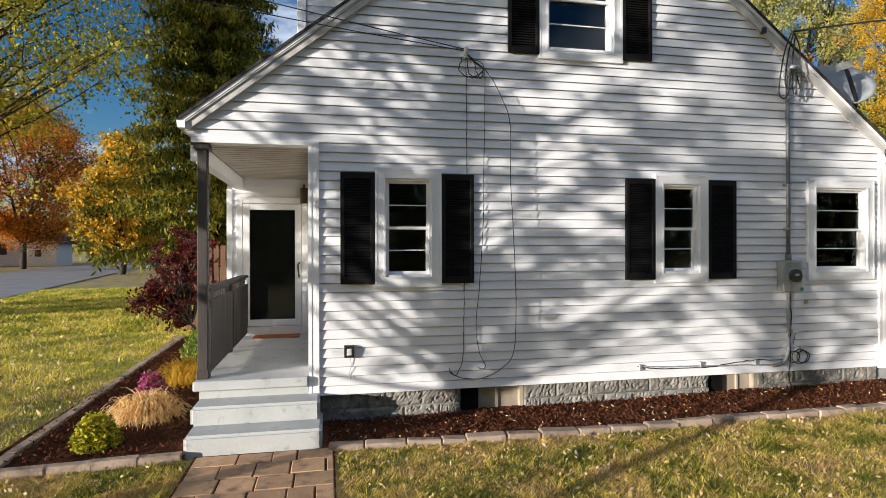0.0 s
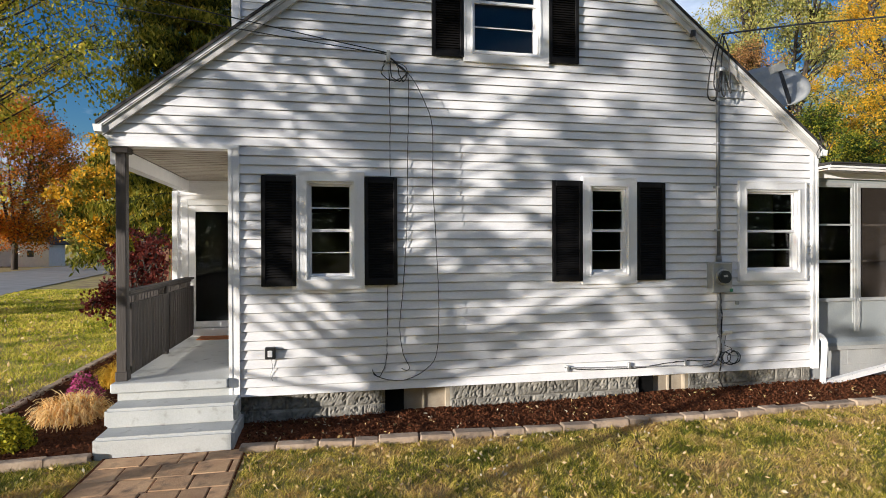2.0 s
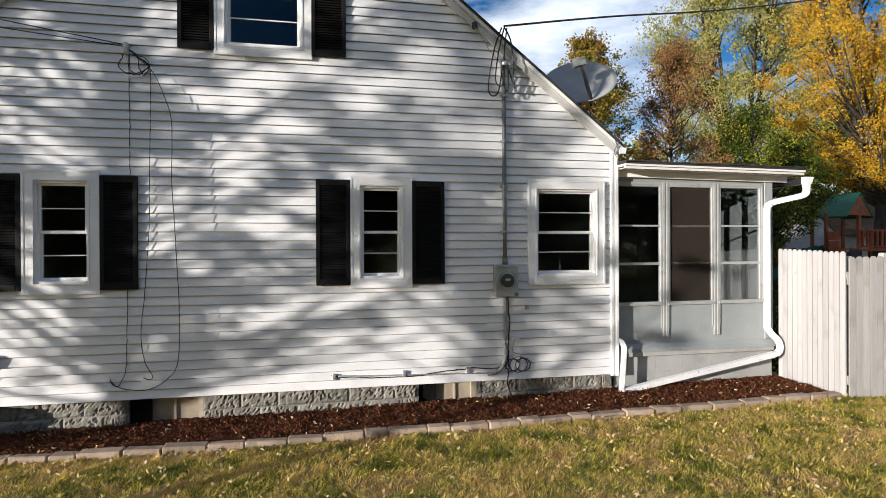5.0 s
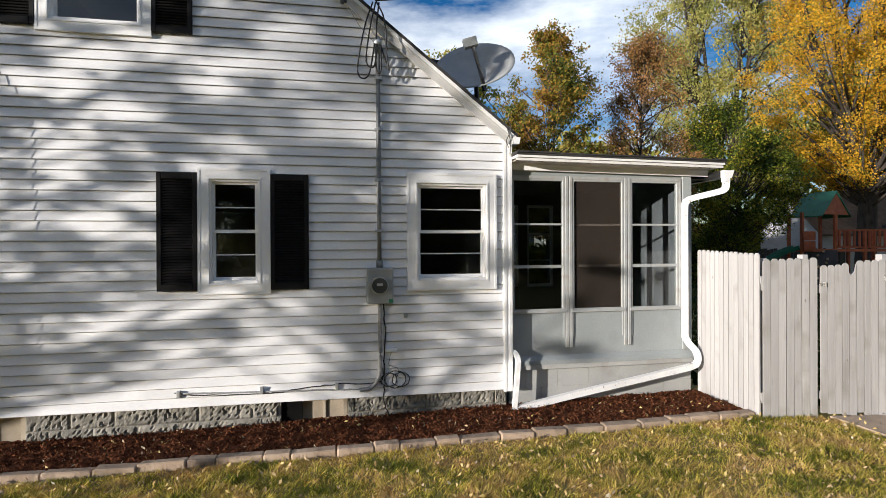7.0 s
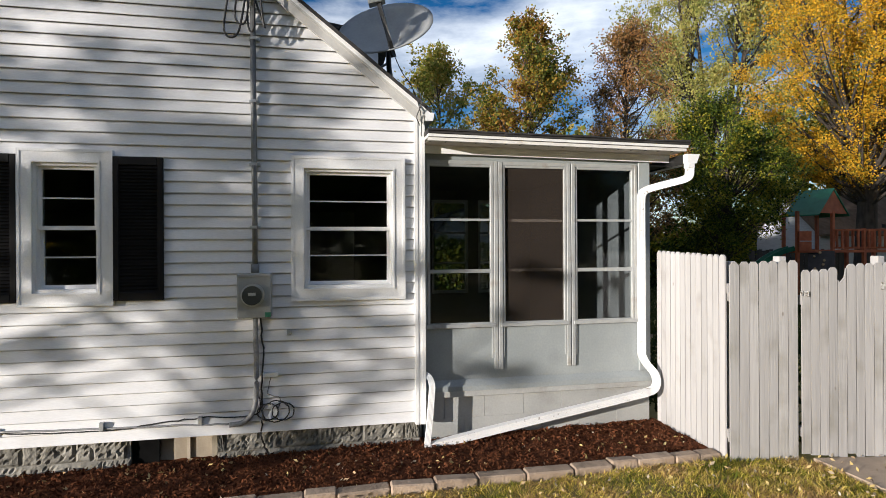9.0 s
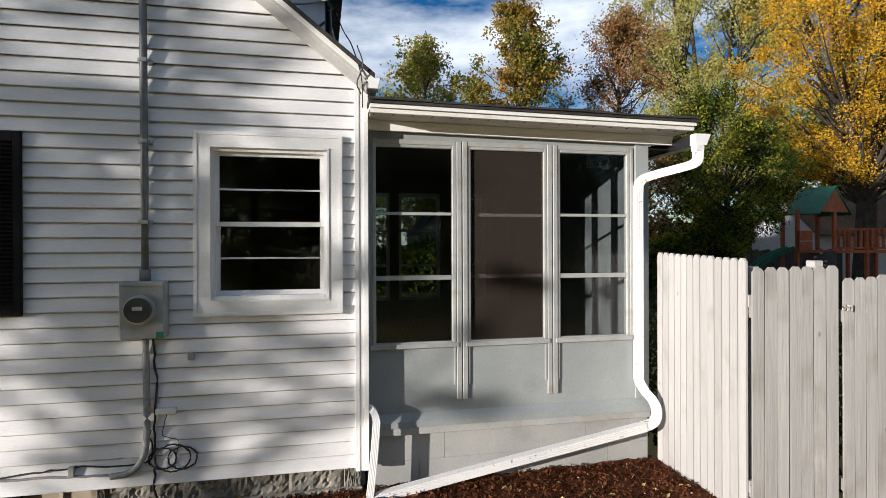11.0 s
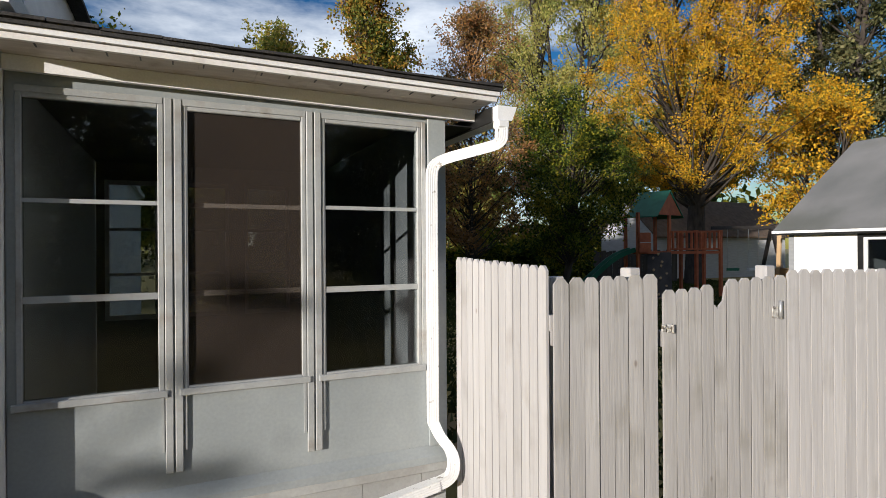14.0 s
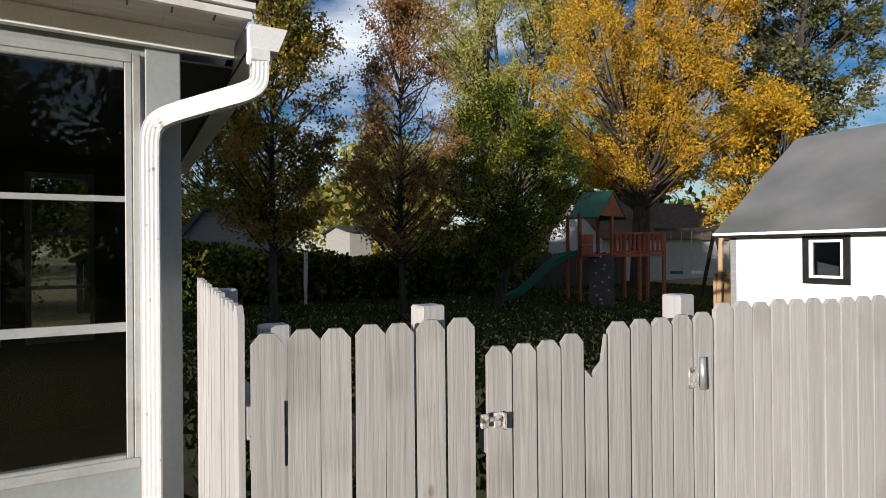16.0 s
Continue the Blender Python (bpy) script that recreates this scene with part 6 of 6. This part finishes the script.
for i, sx in enumerate((-0.28, 0.16)):
    part("brace", tube([(6.94, 6.68, 4.05), (6.94 + sx, 6.95, rake(6.94 + sx) + 0.06)], 0.012, 6), METAL, dish)
cable("dish_cable", "thin black cable from the dish over the roof edge", [(7.0, 6.66, 4.1), (7.05, 6.5, 3.9), (7.10, 6.2, 3.68), (7.16, 6.08, 3.42), (7.17, 6.10, 3.2)], 0.005)
cable("roof_corner_cable", "thin black cable at the roof corner", [(7.13, 6.07, 3.64), (7.17, 6.06, 3.50), (7.13, 6.10, 3.38), (7.16, 6.11, 3.30)], 0.005)
back_dormer = thing("back_dormer", (6.3, 9.5, 3.7), "low grey-white shed dormer on the rear roof slope", "dormer", kind="structure")
part("dormer_wall", prism([(5.45, rake(5.45)), (6.95, rake(6.95)), (6.95, 4.76), (5.45, 4.98)], "y", 8.0, 12.5), VINYL, back_dormer)
part("dormer_roof", prism([(5.30, 5.004), (7.10, 4.740), (7.10, 4.785), (5.30, 5.05)], "y", 7.9, 12.6), SHINGLE, back_dormer)

# ---------------------------------------------------------------- back yard
garage = thing("garage", (22.3, 8.0, 0.3), "white garage with grey shingle roof", "garage")
GX, GY0, GY1, GE, GR = 19.5, 3.8, 10.45, 2.60, 4.50
gz0 = gz(20)
part("wall", boxes((GX, GX + 0.12, GY0, 8.50, gz0 - 0.1, GE), (GX, GX + 0.12, 9.23, GY1, gz0 - 0.1, GE), (GX, GX + 0.12, 8.50, 9.23, gz0 - 0.1, 1.62), (GX, GX + 0.12, 8.50, 9.23, 2.46, GE)), stuff("white garage siding", (0.78, 0.78, 0.77), (0.84, 0.84, 0.83), 3, 0.5, 0.1, 30, stretch=(0.3, 0.3, 7)), garage)
part("wall", prism([(GX + 0.001, gz0 - 0.1), (GX + 5.2, gz0 - 0.1), (GX + 5.2, GE), (GX + 2.6, GR), (GX + 0.001, GE)], "y", GY1 + 0.001, GY1 + 0.12), GREYSIDE, garage)
part("wall", boxes((GX + 5.1, GX + 5.2, GY0, GY1, gz0 - 0.1, GE), (GX + 0.121, GX + 5.1, GY0, GY0 + 0.1, gz0 - 0.1, GE)), GREYSIDE, garage)
for sgn in (-1, 1):
    xm = GX + 2.6
    sl = (GR - GE) / 2.6
    pts = [(xm, GR + 0.10), (xm + sgn * 2.85, GR + 0.10 - sl * 2.85), (xm + sgn * 2.85, GR + 0.04 - sl * 2.85), (xm, GR + 0.04)]
    part("roof", prism(pts, "y", GY0 - 0.2, GY1 + 0.30), SHINGLE2, garage, "grey shingle roof")
part("fascia", boxes((GX - 0.275, GX - 0.255, GY0 - 0.2, GY1 + 0.3, GE - 0.135, GE - 0.085)), TRIM, garage)
part("under_fascia", boxes((GX - 0.268, GX - 0.2555, GY0 - 0.2, GY1 + 0.3, GE - 0.175, GE - 0.1355)), BLACK, garage, "dark strip under the fascia")
part("soffit", boxes((GX - 0.254, GX - 0.002, GY0 - 0.19, GY1 + 0.28, GE - 0.16, GE - 0.13)), BLACK, garage)
gw = part("window", boxes((GX - 0.03, GX + 0.02, 8.50, 8.60, 1.62, 2.46), (GX - 0.03, GX + 0.02, 9.13, 9.23, 1.62, 2.46), (GX - 0.03, GX + 0.02, 8.60, 9.13, 1.62, 1.72), (GX - 0.03, GX + 0.02, 8.60, 9.13, 2.36, 2.46)), BLACK, garage, "black window surround")
part("frame", boxes((GX - 0.02, GX + 0.04, 8.60, 8.645, 1.72, 2.36), (GX - 0.02, GX + 0.04, 9.085, 9.13, 1.72, 2.36), (GX - 0.02, GX + 0.04, 8.645, 9.085, 1.72, 1.765), (GX - 0.02, GX + 0.04, 8.645, 9.085, 2.315, 2.36)), TRIM, gw)
part("pane", boxes((GX + 0.02, GX + 0.025, 8.64, 9.09, 1.76, 2.32)), GLASS, gw)

tarp = thing("lumber_rack", (20.4, 11.35, 0.3), "raw tan lumber leaning beside the garage", "lumber")
part("board", boxes((20.15, 20.9, 11.35, 11.40, 0.3, 1.70)), RAWWOOD, tarp)
for dx in (0.05, 0.75):
    part("stud", sweep(bmesh.new(), [(20.1 + dx, 11.3, 0.3), (20.25 + dx * 0.8, 11.3, 2.6)], [(-0.045, -0.02), (0.045, -0.02), (0.045, 0.02), (-0.045, 0.02)]), RAWWOOD, tarp)

# playset
PX, PY, PG = 24.0, 18.0, 0.36
DECK = 1.65
play = thing("playset", (PX, PY, PG), "red wooden playset with green roof, slide and rock wall", "playset")
rot = radians(-22)


def loc(u, v):
    """A place in the playset's own plan: u to the right, v away."""
    return (PX + u * math.cos(rot) - v * math.sin(rot), PY + u * math.sin(rot) + v * math.cos(rot))


def beam(a, b, w, mat, name, label=""):
    p, q = (*loc(a[0], a[1]), PG + a[2]), (*loc(b[0], b[1]), PG + b[2])
    return part(name, sweep(bmesh.new(), [p, q], [(-w, -w), (w, -w), (w, w), (-w, w)]), mat, play, label)


for u in (-1.15, 0.0):
    for v in (0.0, 1.2):
        beam((u, v, 0), (u, v, 3.1), 0.05, PLAYRED, "post")
for u in (1.0, 1.9):
    for v in (0.0, 1.2):
        beam((u, v, 0), (u, v, DECK + 0.8), 0.05, PLAYRED, "post")
for v in (0.0, 0.3, 0.6, 0.9, 1.2):
    beam((-1.2, v, DECK), (1.95, v, DECK), 0.05, PLAYRED, "deck_board")
for z in (DECK + 0.12, DECK + 0.75):
    beam((-0.05, -0.02, z), (1.95, -0.02, z), 0.035, PLAYRED, "rail")
for i in range(11):
    u = 0.12 + 0.17 * i
    beam((u, -0.04, DECK + 0.12), (u, -0.04, DECK + 0.75), 0.032, PLAYRED, "slat")
beam((-1.15, 0, DECK + 0.18), (-0.75, 0, DECK + 0.18), 0.17, PLAYRED, "side_panel")
beam((-1.15, 0, DECK + 0.55), (-0.75, 0, DECK + 0.55), 0.17, PLAYRED, "side_panel")


def turned(p, q, a=0.62):
    """A place in the plan of the playset's roof, which is turned on its posts."""
    return loc(-0.42 + p * math.cos(a) - q * math.sin(a), 0.6 + p * math.sin(a) + q * math.cos(a))


for sgn in (-1, 1):
    corners = [(*turned(0, -0.80), PG + 3.90), (*turned(0, 0.45), PG + 3.90), (*turned(sgn * 0.90, 0.45), PG + 2.95), (*turned(sgn * 0.90, -0.80), PG + 2.95)]
    bm = bmesh.new()
    lo = [bm.verts.new(p) for p in corners]
    hi = [bm.verts.new((p[0], p[1], p[2] - 0.04)) for p in corners]
    bm.faces.new(lo), bm.faces.new(hi)
    for i in range(4):
        bm.faces.new((lo[i], lo[(i + 1) % 4], hi[(i + 1) % 4], hi[i]))
    part("canopy", bm, PLAYGREEN, play, "green roof")
gbm = bmesh.new()
ga = [[gbm.verts.new((*turned(p, q), PG + z)) for p, z in ((-0.80, 3.0), (0.80, 3.0), (0.0, 3.82))] for q in (-0.76, -0.73)]
gbm.faces.new(ga[0]), gbm.faces.new(ga[1])
for a, b in ((0, 1), (1, 2), (2, 0)):
    gbm.faces.new((ga[0][a], ga[0][b], ga[1][b], ga[1][a]))
part("gable_board", gbm, PLAYRED, play)
slide = [(*loc(-1.2 - 2.6 * u, 0.3), PG + (DECK - 0.1) * (1 - u) + 0.12 + 0.14 * math.sin(6.3 * u)) for u in np.linspace(0, 1, 10)]
part("slide", sweep(bmesh.new(), slide, [(-0.30, 0.18), (-0.26, 0.0), (0.26, 0.0), (0.30, 0.18), (0.26, 0.18), (0.22, 0.04), (-0.22, 0.04), (-0.26, 0.18)]), PLAYGREEN, play, "green plastic slide")
wallp = part("rock_wall", sweep(bmesh.new(), [(*loc(-0.80, -1.0), PG), (*loc(-0.38, -0.02), PG + DECK)], [(-0.40, -0.02), (0.40, -0.02), (0.40, 0.02), (-0.40, 0.02)]), DARKWOOD, play, "dark climbing wall")
rr = random.Random(9)
for i in range(12):
    k = (i + 0.5) / 12
    p = Vector((*loc(-0.80 + 0.42 * k + rr.uniform(-0.28, 0.28), -1.0 + 0.98 * k - 0.05), PG + DECK * k))
    part("hold", tube([p, p + Vector((-0.03, -0.05, 0.03))], 0.045, 6), RAWWOOD, wallp)
beam((1.9, 0.6, 2.55), (4.3, 0.6, 2.55), 0.06, DARKWOOD, "swing_beam")
for v in (-0.3, 1.5):
    beam((4.2, v, 0), (4.2, 0.6, 2.6), 0.05, DARKWOOD, "swing_leg")
for u in (2.5, 2.9, 3.3, 3.7):
    beam((u, 0.6, 1.0), (u, 0.6, 2.5), 0.008, METAL, "chain")
beam((2.48, 0.6, 1.0), (2.92, 0.6, 1.0), 0.05, PLAYGREEN, "swing_seat")
beam((3.28, 0.6, 1.0), (3.72, 0.6, 1.0), 0.05, TRIM, "swing_seat", "white swing seat")

# neighbouring buildings beyond the yard
def house(label, x0, x1, y0, y1, eave, ridge, wall_mat, roof_mat, axis="x", windows=(), g=0.3):
    h = thing("house", ((x0 + x1) / 2, (y0 + y1) / 2, g), label, "house", "far houses")
    if axis == "x":
        m = (y0 + y1) / 2
        part("wall", prism([(y0, g - 0.2), (y1, g - 0.2), (y1, eave), (m, ridge), (y0, eave)], "x", x0, x1), wall_mat, h)
        for sgn in (-1, 1):
            w = (y1 - y0) / 2 + 0.35
            sl = (ridge - eave) / ((y1 - y0) / 2)
            part("roof", prism([(m, ridge + 0.14), (m + sgn * w, ridge + 0.14 - sl * w), (m + sgn * w, ridge + 0.04 - sl * w), (m, ridge + 0.04)], "x", x0 - 0.35, x1 + 0.35), roof_mat, h)
    else:
        m = (x0 + x1) / 2
        part("wall", prism([(x0, g - 0.2), (x1, g - 0.2), (x1, eave), (m, ridge), (x0, eave)], "y", y0, y1), wall_mat, h)
        for sgn in (-1, 1):
            w = (x1 - x0) / 2 + 0.35
            sl = (ridge - eave) / ((x1 - x0) / 2)
            part("roof", prism([(m, ridge + 0.14), (m + sgn * w, ridge + 0.14 - sl * w), (m + sgn * w, ridge + 0.04 - sl * w), (m, ridge + 0.04)], "y", y0 - 0.35, y1 + 0.35), roof_mat, h)
    for wx0, wx1, wz0, wz1 in windows:
        wi = part("window", boxes((wx0, wx1, y0 - 0.06, y0 - 0.002, wz0, wz1)), TRIM, h, "white window frame")
        part("pane", boxes((wx0 + 0.08, wx1 - 0.08, y0 - 0.075, y0 - 0.061, wz0 + 0.08, wz1 - 0.08)), BLACK, wi)
    return h


BEIGE = stuff("beige siding", (0.26, 0.25, 0.23), (0.33, 0.32, 0.30), 2, 0.8, 0.1, stretch=(1, 1, 7))
TANROOF = stuff("brown shingle", (0.10, 0.07, 0.05), (0.16, 0.115, 0.085), 4, 0.9, 0.3)
PALESIDE = stuff("pale grey siding", (0.42, 0.43, 0.44), (0.52, 0.53, 0.54), 2, 0.8, 0.1, stretch=(1, 1, 8))
house("pale grey house with brown roof behind the playset", 32.0, 43.0, 26.5, 31.0, 3.0, 5.0, PALESIDE, TANROOF, "x", ())
house("low pale house far beyond the yard", 24.6, 26.4, 46.0, 52.0, 3.7, 4.2, BEIGE, SHINGLE, "x", ())
# gambrel shed
shed = thing("gambrel_shed", (13.4, 28.0, 0.3), "grey shed with a barn-shaped roof", "shed")
gam = [(11.2, 0.2), (15.4, 0.2), (15.4, 2.75), (14.6, 3.75), (13.3, 4.15), (12.0, 3.75), (11.2, 2.75)]
part("wall", prism(gam, "y", 27.0, 30.5), BEIGE, shed)
for (a, b), (c, d2) in zip(gam[2:6], gam[3:7]):
    part("roof_panel", prism([(a, b + 0.02), (c, d2 + 0.02), (c, d2 + 0.14), (a, b + 0.14)], "y", 26.8, 30.7), SHINGLE, shed)
tagged(part("pale_stake", sweep(bmesh.new(), [(14.7, 22.9, 0.25), (14.7, 22.9, 1.2), (14.72, 22.9, 2.2)], ring(0.07, 8)), TRIM), "pale wooden stake standing in the yard", "stake")
# dark board fence and hedge at the end of the yard
yard_fence = thing("board_fence", (16.0, 25.0, 0.3), "dark weathered board fence at the end of the yard", "fence")
for i in range(120):
    xa = 8.0 + 0.20 * i
    part("board", boxes((xa, xa + 0.185, 25.0 + 0.02 * (i % 2), 25.03 + 0.02 * (i % 2), 0.2, 2.0 + 0.03 * (i % 3))), DARKWOOD, yard_fence)


def hedge(label, x0, x1, y0, y1, h, n, size, material, seed):
    rng = np.random.default_rng(seed)
    t = thing("hedge", ((x0 + x1) / 2, (y0 + y1) / 2, 0.25), label, "hedge", "hedges")
    x, y = rng.uniform(x0, x1, n), rng.uniform(y0, y1, n)
    top = np.array([h * (0.8 + 0.35 * noise.noise((a * 0.6, b * 0.6, seed))) for a, b in zip(x, y)])
    z = 0.25 + top * rng.uniform(0, 1, n) ** 0.7
    leaf_mesh("foliage", np.stack((x, y, z), 1), size, material, t, rng, 0.3, 1.4)
    tubes("stems", [([(a, (y0 + y1) / 2, 0.2), (a + 0.1, (y0 + y1) / 2, 0.2 + h * 0.4), (a - 0.1, (y0 + y1) / 2 + 0.2, 0.2 + h * 0.7)], 0.04, 0.01, 5) for a in np.linspace(x0 + 0.3, x1 - 0.3, 12)], BARK, t)


hedge("dark overgrown hedge at the end of the yard", 18.5, 25.0, 23.2, 24.4, 2.7, 14000, 0.13, GREEN, 71)

hedge("dark overgrown hedge before the board fence", 8.5, 18.6, 23.6, 24.7, 2.5, 18000, 0.13, GREEN, 73)
hedge("dark overgrown hedge behind the grey house", 24.0, 50.0, 32.0, 33.5, 4.0, 16000, 0.22, GREEN, 72)

# road and far side of the street
road = tagged(raw("road", [(-10.6, -200, 0.245), (-19.5, -200, 0.245), (-19.8, 10, 0.245), (-10.8, 12, 0.245), (-21.4, 24, 0.245), (-12.2, 24.4, 0.245), (-25.2, 50.6, 0.245), (-15.8, 46, 0.245), (-40, 150, 0.245), (-30, 140, 0.245)], [(0, 3, 2, 1), (3, 5, 4, 2), (5, 7, 6, 4), (7, 9, 8, 6)], ROAD), "pale grey asphalt street in front of the houses", "road", kind="structure")
house("white house across the street under orange trees", -43.0, -33.0, 72.0, 82.0, 3.6, 6.2, TRIM, SHINGLE, "y", ((-41, -39.6, 1.4, 2.8), (-36.5, -35.1, 1.4, 2.8)))
house("beige house farther along the street", -26.0, -16.0, 95.0, 104.0, 3.4, 5.8, BEIGE, SHINGLE, "x", ((-24, -22.6, 1.4, 2.8),))
house("small white shed-like house across the street", -32.6, -29.4, 70.0, 74.0, 2.9, 4.3, TRIM, SHINGLE, "y", ((-31.6, -30.8, 1.2, 2.1),))
for i, (hx, hy, top, rr2, m) in enumerate(((-45, 66, 13, 7, ORANGE), (-30, 92, 14, 8, GOLDEN), (-10, 100, 15, 9, GOLDEN), (-8, 70, 10, 5, ORANGE), (8, 80, 12, 8, GOLDEN), (34, 60, 14, 9, GOLDEN), (52, 42, 15, 8, GREEN))):
    tree("far autumn tree beyond the houses", hx, hy, top, 1.5, rr2, m, 7000, 0.55, 80 + i, 50, trunk=0.35, tight=0.5)
# the side of the lot behind the camera, which the glass reflects
for i, (hx, hy, top, rr2) in enumerate(((-9, -17, 9, 4.0), (-2.5, -15, 8, 3.6), (4, -17, 10, 4.2), (10.5, -15.5, 9, 3.8), (17, -17, 10, 4.2), (24, -15, 9, 4.0), (31, -13, 10, 4.4))):
    tree("leafy green tree along the next lot", hx, hy, top, 0.6, rr2, GREEN, 15000, 0.21, 95 + i, 60, trunk=0.25, tight=0.6)
